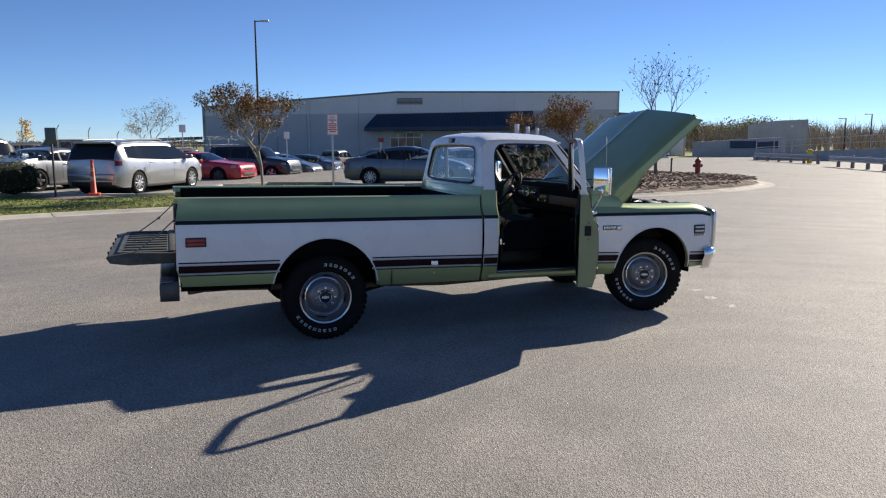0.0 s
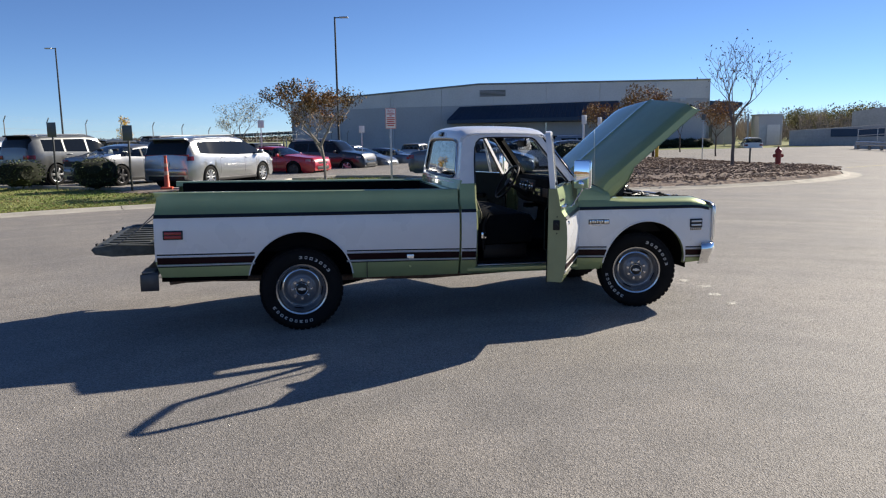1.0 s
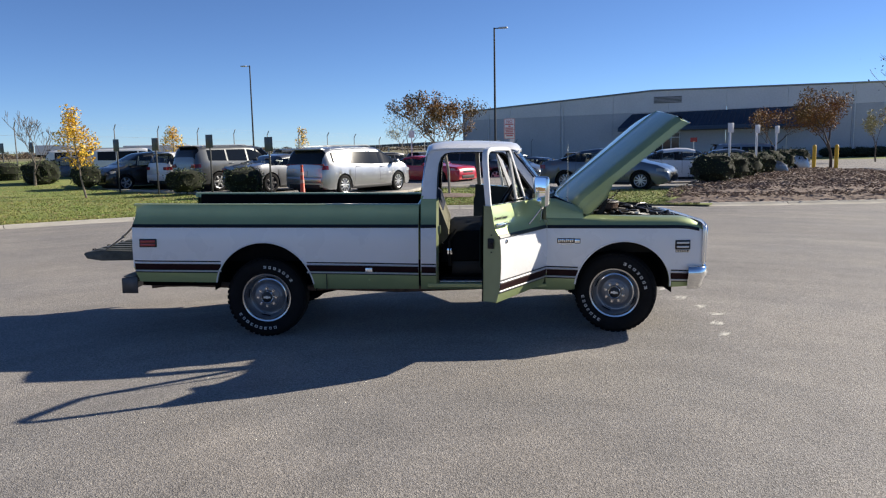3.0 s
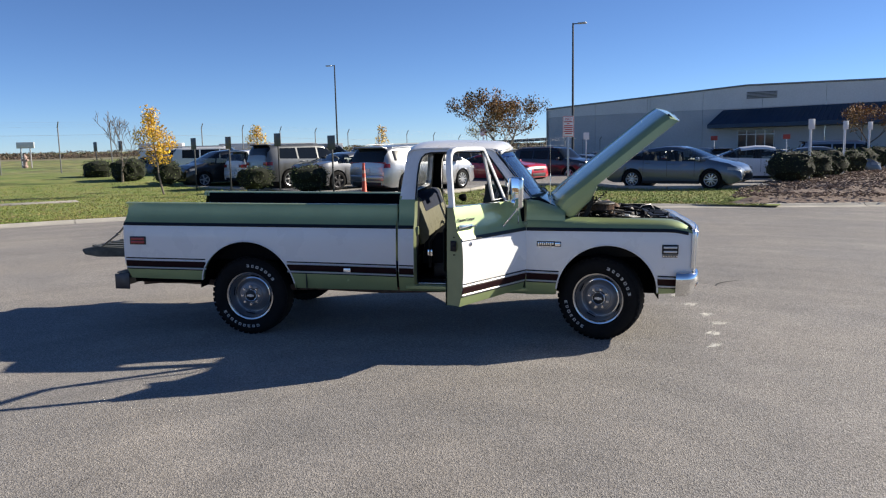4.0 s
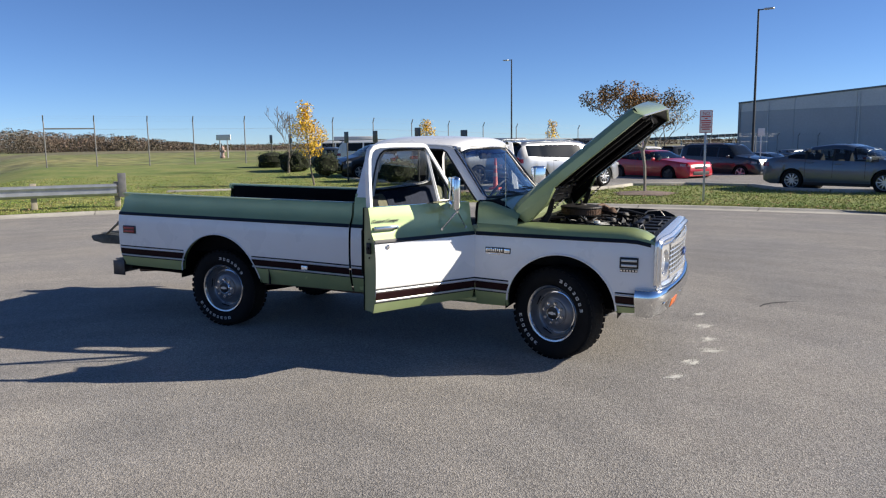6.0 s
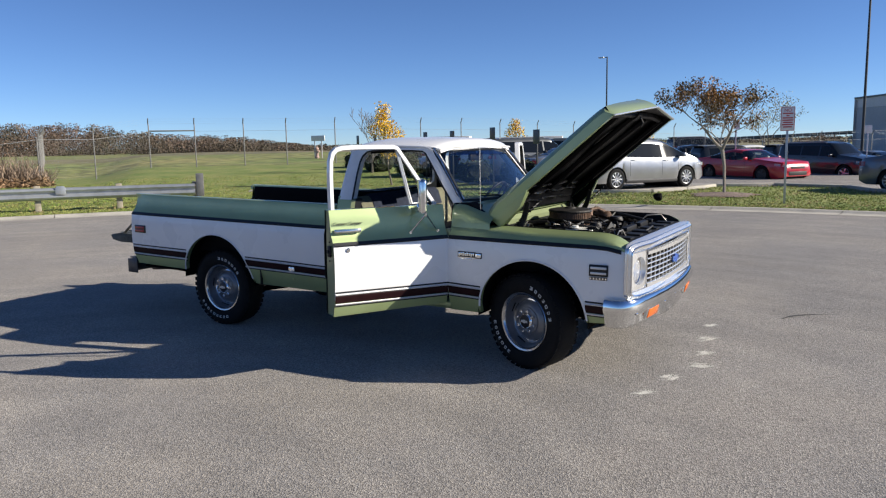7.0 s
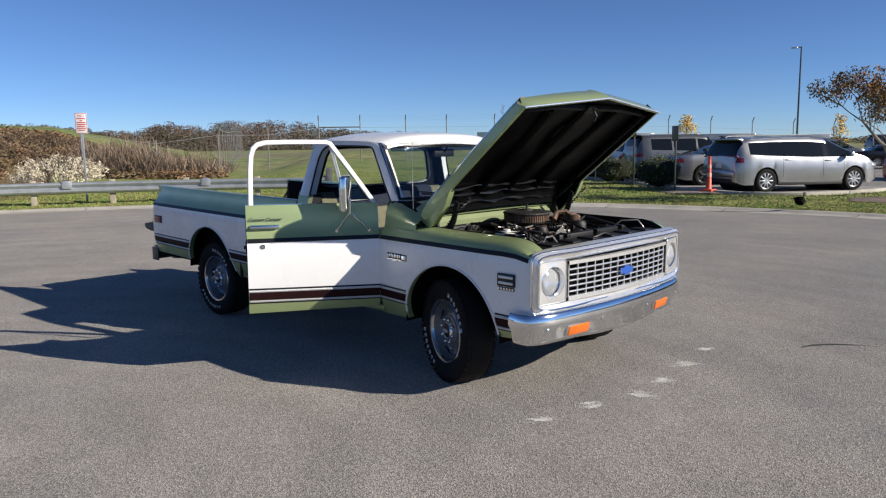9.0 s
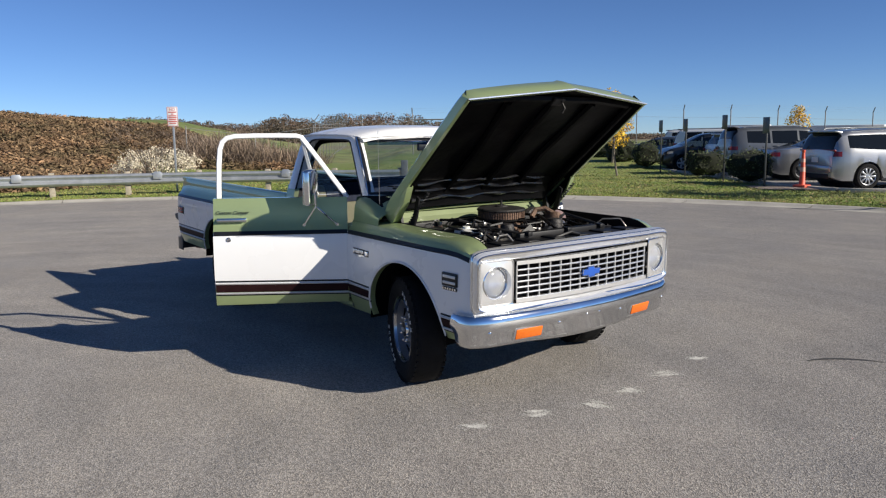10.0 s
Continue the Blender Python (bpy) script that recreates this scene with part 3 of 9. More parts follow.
CZ = [0.46, 0.50, 0.55, 0.60, "low", 0.72, 0.80, 0.90, 0.98, 1.03, 1.055, 1.075, 1.095, 1.12, 1.15, 1.19, 1.225, 1.26, 1.30]
for s in (-1, 1):
    q = body_sheet("cab_corner", [1.435, 1.45, 1.50, 1.56, 1.578], lambda x: 0.462, CZ, s, cab)
    trim_strip("upper_stripe", [1.437, 1.578], lambda x: 1.055, 0.030, 0.007, s, q, M_BLACKTRIM)
    low_trim(1.44, 1.575, s, q)
    # rocker under the door
    bm = bmesh.new()
    grid(bm, [[Vector((x, s * (0.86), 0.455)), Vector((x, s * 0.900, 0.46)), Vector((x, s * 0.925, 0.485)), Vector((x, s * 0.928, 0.512)), Vector((x, s * 0.915, 0.522)), Vector((x, s * 0.80, 0.526)), Vector((x, s * 0.78, 0.50))] for x in (1.50, 1.58, 2.0, 2.60)])
    part("rocker", bm, M_GREEN, cab)
    bm = bmesh.new()
    box(bm, (2.07, s * 0.845, 0.531), (0.92, 0.08, 0.006), bevel=0.002)
    part("sill_plate", bm, M_ALU, cab, "bright sill plate")
    # rear door jamb
    bm = bmesh.new()
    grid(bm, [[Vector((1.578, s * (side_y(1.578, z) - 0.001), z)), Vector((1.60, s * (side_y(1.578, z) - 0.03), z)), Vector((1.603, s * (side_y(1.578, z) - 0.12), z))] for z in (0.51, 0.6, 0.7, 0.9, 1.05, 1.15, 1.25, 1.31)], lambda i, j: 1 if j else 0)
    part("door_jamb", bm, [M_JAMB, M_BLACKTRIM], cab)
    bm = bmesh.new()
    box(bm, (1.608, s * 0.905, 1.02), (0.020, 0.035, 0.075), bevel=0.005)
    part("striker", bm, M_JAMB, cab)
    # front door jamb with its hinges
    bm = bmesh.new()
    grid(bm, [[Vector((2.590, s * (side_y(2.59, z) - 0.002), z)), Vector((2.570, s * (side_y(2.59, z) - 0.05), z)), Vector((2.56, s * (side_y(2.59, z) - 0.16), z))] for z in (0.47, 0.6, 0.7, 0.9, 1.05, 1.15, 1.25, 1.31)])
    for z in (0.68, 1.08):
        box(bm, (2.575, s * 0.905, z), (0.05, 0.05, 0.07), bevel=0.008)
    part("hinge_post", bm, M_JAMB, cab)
    # white upper frame: rear post, header and windscreen post
    bm = bmesh.new()
    outer = [(1.437, 1.30), (1.447, 1.40), (1.462, 1.52), (1.480, 1.63), (1.498, 1.72), (1.53, 1.755), (1.62, 1.766), (1.8, 1.770), (2.0, 1.770), (2.15, 1.768), (2.24, 1.762), (2.30, 1.738), (2.40, 1.615), (2.52, 1.455), (2.645, 1.305)]
    inner = [(1.585, 1.30), (1.588, 1.40), (1.594, 1.52), (1.605, 1.62), (1.625, 1.675), (1.66, 1.708), (1.72, 1.720), (1.82, 1.724), (2.0, 1.724), (2.12, 1.723), (2.19, 1.719), (2.225, 1.700), (2.315, 1.585), (2.42, 1.445), (2.535, 1.305)]
    rows = []
    for (xo, zo), (xi, zi) in zip(outer, inner):
        xm, zm = (xo + xi) / 2, (zo + zi) / 2
        rows.append([pt(xo, zo, s, 0.05), pt(xo, zo, s, 0.008), pt(xo * 0.85 + xi * 0.15, zo * 0.85 + zi * 0.15, s, -0.004), pt(xm, zm, s, -0.006), pt(xo * 0.12 + xi * 0.88, zo * 0.12 + zi * 0.88, s, -0.002), pt(xi, zi, s, 0.008), pt(xi, zi, s, 0.07), pt(xm, zm, s, 0.085), pt(xo, zo, s, 0.05)])
    grid(bm, rows, lambda i, j: 1 if j >= 6 else 0, flip=s > 0)
    part("window_post", bm, [M_WHITE, M_VINYL], cab, "white roof post and door header", weld=0.0005)
    bm = bmesh.new()
    tube(bm, [pt(x + 0.0, z, s, 0.004) for x, z in inner], 0.008, 6)
    part("door_seal", bm, M_BLACKTRIM, cab)
    # drip rail
    bm = bmesh.new()
    tube(bm, [pt(x, z - 0.012, s, -0.012) for x, z in outer[4:12]], 0.0075, 6)
    part("drip_rail", bm, M_WHITE, cab)

# roof
bm = bmesh.new()
rows = []
for x, z0, k in ((1.478, 1.700, 0.0), (1.486, 1.735, 0.25), (1.505, 1.757, 0.55), (1.55, 1.772, 0.8), (1.65, 1.781, 0.95), (1.8, 1.784, 1.0), (2.0, 1.784, 1.0), (2.15, 1.781, 0.97), (2.26, 1.775, 0.88), (2.315, 1.766, 0.68), (2.345, 1.750, 0.35), (2.352, 1.724, 0.12)):
    r = []
    for j in range(-12, 13):
        u = j / 12
        w = 0.742 - 0.03 * (1 - k) - taper(x)
        cr = 1 - abs(u) ** 2.6
        r.append(Vector((x + (0.055 * (1 - u * u) if x > 2.25 else (-0.018 * (1 - u * u) if x < 1.55 else 0)), w * u, z0 - 0.018 * abs(u) ** 6 + 0.052 * cr * (0.35 + 0.65 * k))))
    rows.append(r)
grid(bm, rows)
thicken(bm, 0.012)
part("roof", bm, M_WHITE, cab, "white painted steel roof")
bm = bmesh.new()
grid(bm, [[(x, -0.69 + taper(x), 1.735), (x, -0.4, 1.765), (x, 0, 1.775), (x, 0.4, 1.765), (x, 0.69 - taper(x), 1.735)] for x in (1.50, 1.7, 2.0, 2.3)])
part("headliner", bm, M_VINYL, cab, "dark headliner")

# rear wall with its window
bm = bmesh.new()
NW = 28
outer, inner = [], []
for k in range(NW):
    a = 2 * math.pi * (k + 0.5) / NW
    ca, sa = math.cos(a), math.sin(a)
    e = 0.28
    ux, uz = math.copysign(abs(ca) ** e, ca), math.copysign(abs(sa) ** e, sa)
    zi = 1.522 + 0.178 * uz
    inner.append((ux * (0.655 - 0.05 * uz), zi))
    zo = 1.525 + 0.235 * uz
    outer.append((ux * (0.80 - 0.068 * uz), zo))


def rear_x(z):
    return 1.437 + (z - 1.30) * 0.125


vo = [bm.verts.new((rear_x(z), y, z)) for y, z in outer]
vi = [bm.verts.new((rear_x(z) - 0.004, y, z)) for y, z in inner]
vj = [bm.verts.new((rear_x(z) + 0.04, y, z)) for y, z in inner]
for k in range(NW):
    j = (k + 1) % NW
    bm.faces.new((vo[k], vo[j], vi[j], vi[k]))
    bm.faces.new((vi[k], vi[j], vj[j], vj[k]))
part("rear_window_panel", bm, M_WHITE, cab)
bm = bmesh.new()
va = [bm.verts.new((rear_x(z) + 0.045, y * 0.985, z)) for y, z in inner]
vb = [bm.verts.new((rear_x(z) + 0.045, y * 0.97, z)) for y, z in outer]
for k in range(NW):
    j = (k + 1) % NW
    bm.faces.new((va[k], va[j], vb[j], vb[k]))
thicken(bm, 0.004)
part("rear_window_trim", bm, M_VINYL, cab, "dark inner trim round the rear window")
bm = bmesh.new()
tube(bm, [(rear_x(z) - 0.006, y, z) for y, z in inner], 0.013, 6, closed=True)
gk = part("window_gasket", bm, M_BLACKTRIM, cab)
bm = bmesh.new()
tube(bm, [(rear_x(z) - 0.010, y * 1.018, 1.522 + (z - 1.522) * 1.05) for y, z in inner], 0.006, 6, closed=True)
part("gasket_bead", bm, M_CHROME, gk)
bm = bmesh.new()
bm.faces.new([bm.verts.new((rear_x(z) + 0.004, y, z)) for y, z in inner])
thicken(bm, 0.004)
part("rear_window", bm, M_GLASS, cab, "clear rear window glass").visible_shadow = False
bm = bmesh.new()
box(bm, (1.449, 0, 0.90), (0.025, 1.74, 0.86), bevel=0.006)
part("rear_wall", bm, M_GREEN, cab)
bm = bmesh.new()
box(bm, (1.475, 0.0, 1.752), (0.05, 0.15, 0.045), bevel=0.012)
cl = part("cargo_lamp", bm, M_BLACK, cab, "small black cargo lamp over the rear window")
bm = bmesh.new()
box(bm, (1.447, 0.0, 1.75), (0.01, 0.12, 0.03), bevel=0.004)
part("lens", bm, M_LENS, cl)

# windscreen
bm = bmesh.new()
WS = []
for i in range(9):
    v = i / 8
    row = []
    for j in range(-10, 11):
        u = j / 10
        x0, x1 = 2.735 - 0.125 * u * u, 2.395 - 0.115 * u * u
        z0, z1 = 1.315 + 0.005 * u * u, 1.732 - 0.002 * u * u
        w0, w1 = 0.772, 0.672
        row.append(Vector((x0 + (x1 - x0) * v + 0.012 * math.sin(math.pi * v), (w0 + (w1 - w0) * v) * u, z0 + (z1 - z0) * v)))
    WS.append(row)
grid(bm, WS)
thicken(bm, 0.005)
part("windscreen", bm, M_SHIELD, cab, "curved windscreen with a clear tint").visible_shadow = False
bm = bmesh.new()
loop = [WS[0][j] for j in range(21)] + [WS[i][20] for i in range(1, 9)] + [WS[8][j] for j in range(19, -1, -1)] + [WS[i][0] for i in range(7, 0, -1)]
tube(bm, [p + Vector((0.008, 0, 0.003)) for p in loop], 0.021, 6, closed=True)
wg = part("windscreen_gasket", bm, M_BLACKTRIM, cab)
bm = bmesh.new()
grid(bm, [[p + Vector((0.006, 0, 0.003)) for p in WS[i][1:20]] for i in (7, 8)])
part("shade_band", bm, M_SHADEBAND, wg, "blue tinted shade band along the top").visible_shadow = False
bm = bmesh.new()
tube(bm, [p + Vector((0.020, 0.018 * (1 if p.y > 0 else -1) * (abs(p.y) > 0.66), 0.012 if p.z > 1.6 else -0.004)) for p in loop], 0.007, 6, closed=True)
part("gasket_bead", bm, M_CHROME, wg, "chrome surround bead")
# header over the windscreen
bm = bmesh.new()
grid(bm, [[WS[8][j] + Vector((0.018, 0, 0.0)), Vector((2.350 + 0.055 * (1 - ((j - 10) / 10) ** 2), (j - 10) / 10 * 0.678, 1.746 + 0.018 * (1 - abs((j - 10) / 10) ** 2.6)))] for j in range(21)])
thicken(bm, 0.01)
part("windscreen_header", bm, M_WHITE, cab)
# windscreen wipers, mirror, antenna
for y0, y1 in ((-0.10, -0.62), (0.52, 0.0)):
    bm = bmesh.new()
    tube(bm, [(2.76, y0, 1.305), (2.735, (y0 + y1) / 2, 1.345), (2.705, y1, 1.365)], 0.006, 6)
    tube(bm, [(2.745, y0 - 0.05, 1.325), (2.735, (y0 + y1) / 2, 1.355), (2.71, y1 - 0.05, 1.385)], 0.005, 5)
    part("wiper", bm, M_BLACK, cab, "black wiper arm")
bm = bmesh.new()
box(bm, (2.33, 0, 1.66), (0.03, 0.24, 0.065), bevel=0.01)
tube(bm, [(2.345, 0, 1.67), (2.38, 0, 1.72)], 0.008, 6)
part("rear_view_mirror", bm, M_BLACK, cab)
bm = bmesh.new()
tube(bm, [(2.80, -0.80, 1.19), (2.79, -0.80, 1.80)], [0.003, 0.0018], 5)
lathe(bm, [(0.016, 0), (0.014, 0.02), (0.006, 0.035), (0, 0.036)], pose(2.80, -0.80, 1.17), 10)
part("antenna", bm, M_CHROME, cab, "thin radio antenna")

# cowl between windscreen and hood
bm = bmesh.new()
rows = []
for x, dz in ((2.60, 0.0), (2.68, -0.008), (2.75, -0.03), (2.82, -0.055), (2.89, -0.082), (2.925, -0.10)):
    k = (x - 2.60) / 0.325
    r = []
    for s, ys in ((-1, (1.0, 0.985, 0.96, 0.90, 0.7, 0.4)), (1, (0.0, 0.4, 0.7, 0.90, 0.96, 0.985, 1.0))):
        for u in ys:
            if u < 0.95:
                r.append(Vector((x + (0.035 * (1 - u * u) if k > 0.3 else 0.10 * (1 - u * u)), s * 0.86 * u, 1.312 + dz + 0.012 * (1 - u * u))))
            else:
                z = {0.96: 1.298 + dz, 0.985: 1.27 + dz * 0.9, 1.0: 1.235 + dz * 0.6}[u]
                r.append(Vector((x, s * {0.96: 0.85, 0.985: 0.872, 1.0: 0.885}[u], z)))
    rows.append(r)
grid(bm, rows)
thicken(bm, 0.008)
cowl = part("cowl", bm, M_GREEN, cab, "green cowl panel with vents")
for k in range(22):
    bm = bmesh.new()
    box(bm, (2.862, -0.55 + 1.1 * k / 21, 1.275), (0.075, 0.014, 0.008), bevel=0.002)
    for v in bm.verts:
        v.co.z -= (v.co.x - 2.862) * 0.34
    part("vent_slot", bm, M_BLACK, cowl)

# ---- interior ----
bm = bmesh.new()
box(bm, (2.05, 0, 0.545), (1.16, 1.62, 0.03))
box(bm, (2.05, 0, 0.60), (1.10, 0.34, 0.10), bevel=0.04)
grid(bm, [[(2.60, -0.82, 0.55), (2.60, 0.82, 0.55)], [(2.80, -0.80, 0.78), (2.80, 0.80, 0.78)], [(2.84, -0.80, 1.22), (2.84, 0.80, 1.22)]])
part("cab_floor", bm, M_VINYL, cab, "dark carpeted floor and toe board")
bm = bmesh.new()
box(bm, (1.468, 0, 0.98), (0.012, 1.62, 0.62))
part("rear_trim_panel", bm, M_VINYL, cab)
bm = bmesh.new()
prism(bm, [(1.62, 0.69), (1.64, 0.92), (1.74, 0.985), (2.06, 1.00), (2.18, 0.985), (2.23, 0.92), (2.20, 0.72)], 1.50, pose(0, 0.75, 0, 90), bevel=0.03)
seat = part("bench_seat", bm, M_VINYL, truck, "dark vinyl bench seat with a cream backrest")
bm = bmesh.new()
prism(bm, [(1.60, 0.86), (1.505, 1.24), (1.50, 1.29), (1.52, 1.315), (1.555, 1.315), (1.585, 1.29), (1.695, 1.00), (1.69, 0.90)], 1.50, pose(0, 0.75, 0, 90), bevel=0.025)
part("backrest", bm, M_CREAM, seat, "cream vinyl backrest")
bm = bmesh.new()
prism(bm, [(1.500, 1.19), (1.490, 1.30), (1.515, 1.328), (1.560, 1.328), (1.596, 1.30), (1.640, 1.17)], 1.18, pose(0, 0.59, 0, 90), bevel=0.02)
part("backrest_cover", bm, M_SEATBLUE, seat, "dark blue woven cover over the backrest")
bm = bmesh.new()
for k in range(17):
    y = -0.68 + 0.085 * k
    tube(bm, [(1.572, y, 1.28), (1.628, y, 1.13), (1.675, y, 1.01)], 0.016, 6)
part("pleat", bm, M_VINYL, seat, "dark pleated seat insert")
bm = bmesh.new()
box(bm, (1.94, 0, 0.63), (0.44, 1.40, 0.14), bevel=0.01)
part("seat_base", bm, M_BLACK, seat)
bm = bmesh.new()
tube(bm, [(1.70, -0.77, 0.66), (1.70, -0.775, 0.90), (1.76, -0.73, 1.0)], 0.016, 6)
box(bm, (1.70, -0.775, 0.80), (0.05, 0.02, 0.06), bevel=0.004, mi=1)
part("seat_belt", bm, [M_BLACK, M_CHROME], seat)
bm = bmesh.new()
prism(bm, [(2.84, 1.02), (2.62, 1.00), (2.555, 1.04), (2.535, 1.12), (2.53, 1.20), (2.54, 1.285), (2.57, 1.312), (2.70, 1.315), (2.84, 1.25)], 1.62, pose(0, 0.81, 0, 90), bevel=0.012)
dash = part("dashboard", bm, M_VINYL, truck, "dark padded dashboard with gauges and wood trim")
bm = bmesh.new()
box(bm, (2.532, 0.36, 1.20), (0.016, 0.50, 0.13), bevel=0.006)
part("gauge_panel", bm, M_BLACK, dash)
for k, (y, r) in enumerate(((0.56, 0.038), (0.47, 0.038), (0.36, 0.05), (0.25, 0.038), (0.17, 0.038))):
    bm = bmesh.new()
    lathe(bm, [(r, 0), (r, 0.014), (r - 0.006, 0.014), (r - 0.006, 0.006), (0, 0.006)], pose(2.524, y, 1.20, 0, -90, 0), 18)
    part("gauge", bm, M_CHROME, dash)
bm = bmesh.new()
box(bm, (2.529, -0.42, 1.15), (0.012, 0.62, 0.09), bevel=0.004)
part("glove_door", bm, M_WOODDASH, dash, "wood-look glove box door")
bm = bmesh.new()
box(bm, (2.526, -0.02, 1.15), (0.02, 0.20, 0.09), bevel=0.004)
box(bm, (2.512, -0.02, 1.17), (0.012, 0.14, 0.03), mi=1)
for y in (-0.10, 0.06):
    cyl(bm, 0.014, 0.03, pose(2.508, y, 1.13, 0, 90, 0), 10, mi=1)
part("radio", bm, [M_BLACK, M_CHROME], dash)
bm = bmesh.new()
SW = pose(2.30, 0.40, 1.235, 0, -58, 0)
lathe(bm, [(0.205 + 0.013 * math.cos(a), 0.013 * math.sin(a)) for a in [2 * math.pi * k / 8 for k in range(8)]], SW, 36, closed=True)
for a in (20, 160, 270):
    tube(bm, [SW @ Vector((0.03 * math.cos(radians(a)), 0.03 * math.sin(radians(a)), -0.02)), SW @ Vector((0.2 * math.cos(radians(a)), 0.2 * math.sin(radians(a)), 0))], 0.012, 6)
lathe(bm, [(0.0, 0.01), (0.05, 0.0), (0.055, -0.03), (0.03, -0.05)], SW, 18)
tube(bm, [SW @ Vector((0, 0, -0.03)), SW @ Vector((0, 0, -0.42))], 0.028, 8)
tube(bm, [SW @ Vector((0, 0, -0.10)), SW @ Vector((0.03, -0.22, -0.02))], 0.006, 6)
part("steering_wheel", bm, M_BLACK, truck, "thin black steering wheel with chrome spokes")

# ---- doors ----
def make_door(s, open_deg):
    hx, hy = 2.575, 0.930
    d = new("door")
    d.parent = truck
    d.matrix_basis = pose(hx, s * hy, 0, 0, 0, -s * open_deg) @ pose(-hx, -s * hy, 0)
    tagged(d, "open two-tone door with a white window frame")
    x0, x1 = 1.588, 2.565
    DZ = [0.53, 0.55, 0.60, "low", 0.72, 0.80, 0.90, 0.98, 1.03, 1.055, 1.075, 1.095, 1.12, 1.15, 1.19, 1.225, 1.26, 1.29, 1.305]
    sk = body_sheet("door_skin", [x0, x0 + 0.01, 1.7, 1.9, 2.1, 2.3, 2.45, x1 - 0.01, x1], lambda x: 0.515, DZ, s, d, lip=0.10)
    trim_strip("upper_stripe", spread(x0 + 0.004, x1 - 0.004, 0.1), lambda x: 1.055, 0.030, 0.007, s, sk, M_BLACKTRIM)
    low_trim(x0 + 0.004, x1 - 0.004, s, sk)
    zz = [0.517, 0.6, 0.7, 0.8, 0.95, 1.055, 1.12, 1.2, 1.26, 1.302]
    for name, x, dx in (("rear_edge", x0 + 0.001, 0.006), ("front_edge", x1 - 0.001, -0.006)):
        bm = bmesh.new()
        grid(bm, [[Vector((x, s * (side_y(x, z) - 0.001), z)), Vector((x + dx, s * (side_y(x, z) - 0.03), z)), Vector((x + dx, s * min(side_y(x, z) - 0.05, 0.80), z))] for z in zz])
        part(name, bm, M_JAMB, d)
    bm = bmesh.new()
    grid(bm, [[Vector((x, s * 0.80, 0.515)), Vector((x, s * 0.80, 0.78)), Vector((x, s * 0.775, 0.80)), Vector((x, s * 0.775, 1.12)), Vector((x, s * 0.795, 1.15)), Vector((x, s * 0.80, 1.302))] for x in (x0, x1)])
    thicken(bm, 0.008)
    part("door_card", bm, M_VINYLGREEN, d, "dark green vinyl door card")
    bm = bmesh.new()
    box(bm, (2.08, s * 0.75, 1.03), (0.30, 0.05, 0.05), bevel=0.015)
    tube(bm, [(2.28, s * 0.765, 0.98), (2.28, s * 0.74, 0.98), (2.34, s * 0.735, 0.93)], 0.008, 6)
    part("armrest", bm, M_VINYL, d)
    bm = bmesh.new()
    grid(bm, [[Vector((x, s * 0.80, 1.304)), Vector((x, s * 0.868, 1.306))] for x in (x0, x1)])
    part("door_top", bm, M_GREEN, d)
    # latch on the shut face
    bm = bmesh.new()
    box(bm, (x0 - 0.002, s * 0.87, 1.0), (0.012, 0.055, 0.085), bevel=0.006)
    cyl(bm, 0.013, 0.02, pose(x0 - 0.01, s * 0.875, 1.0, 0, 90, 0), 10)
    for z in (1.07, 0.93):
        cyl(bm, 0.006, 0.006, pose(x0 - 0.001, s * 0.875, z, 0, 90, 0), 8)
    part("door_latch", bm, M_BLACK, d, "black door latch")
    # window frame
    loop = [(1.610, 1.30), (1.612, 1.40), (1.617, 1.55), (1.627, 1.665), (1.648, 1.725), (1.688, 1.760), (1.75, 1.774), (1.9, 1.778), (2.05, 1.778), (2.20, 1.776), (2.246, 1.762), (2.34, 1.637), (2.46, 1.473), (2.585, 1.300)]
    bm = bmesh.new()
    rows = []
    cx, cz = 1.98, 1.45
    for k, (x, z) in enumerate(loop):
        a = Vector(loop[max(0, k - 1)])
        b = Vector(loop[min(len(loop) - 1, k + 1)])
        t = (b - a).normalized()
        n = Vector((t.y, -t.x))
        w = 0.036
        xi, zi = x + n.x * w, z + n.y * w
        rows.append([door_pt(x, z, s, 0.045), door_pt(x, z, s, 0.004), door_pt(x + n.x * 0.005, z + n.y * 0.005, s, -0.002), door_pt(xi - n.x * 0.006, zi - n.y * 0.006, s, -0.002), door_pt(xi, zi, s, 0.006), door_pt(xi, zi, s, 0.04), door_pt(x, z, s, 0.045)])
    grid(bm, rows, lambda i, j: 1 if j >= 4 else 0, flip=s > 0)
    wf = part("window_frame", bm, [M_WHITE, M_BLACKTRIM], d, "white window frame", weld=0.0004)
    bm = bmesh.new()
    tube(bm, [door_pt(2.232, 1.745, s, 0.02), door_pt(2.335, 1.31, s, 0.02)], 0.010, 6)
    tube(bm, [door_pt(2.250, 1.725, s, 0.012), door_pt(2.335, 1.605, s, 0.012), door_pt(2.545, 1.318, s, 0.012), door_pt(2.35, 1.314, s, 0.012), door_pt(2.248, 1.72, s, 0.012)], 0.006, 6)
    part("vent_frame", bm, M_BEAD, wf, "bright metal vent window frame")
    bm = bmesh.new()
    bm.faces.new([bm.verts.new(door_pt(x, z, s, 0.018)) for x, z in ((2.248, 1.735), (2.262, 1.715), (2.548, 1.315), (2.345, 1.31))])
    thicken(bm, 0.004)
    part("vent_window", bm, M_GLASS, wf, "clear vent window").visible_shadow = False
    # handle and lock
    bm = bmesh.new()
    box(bm, (1.720, s * 0.908, 1.150), (0.215, 0.012, 0.030), bevel=0.005)
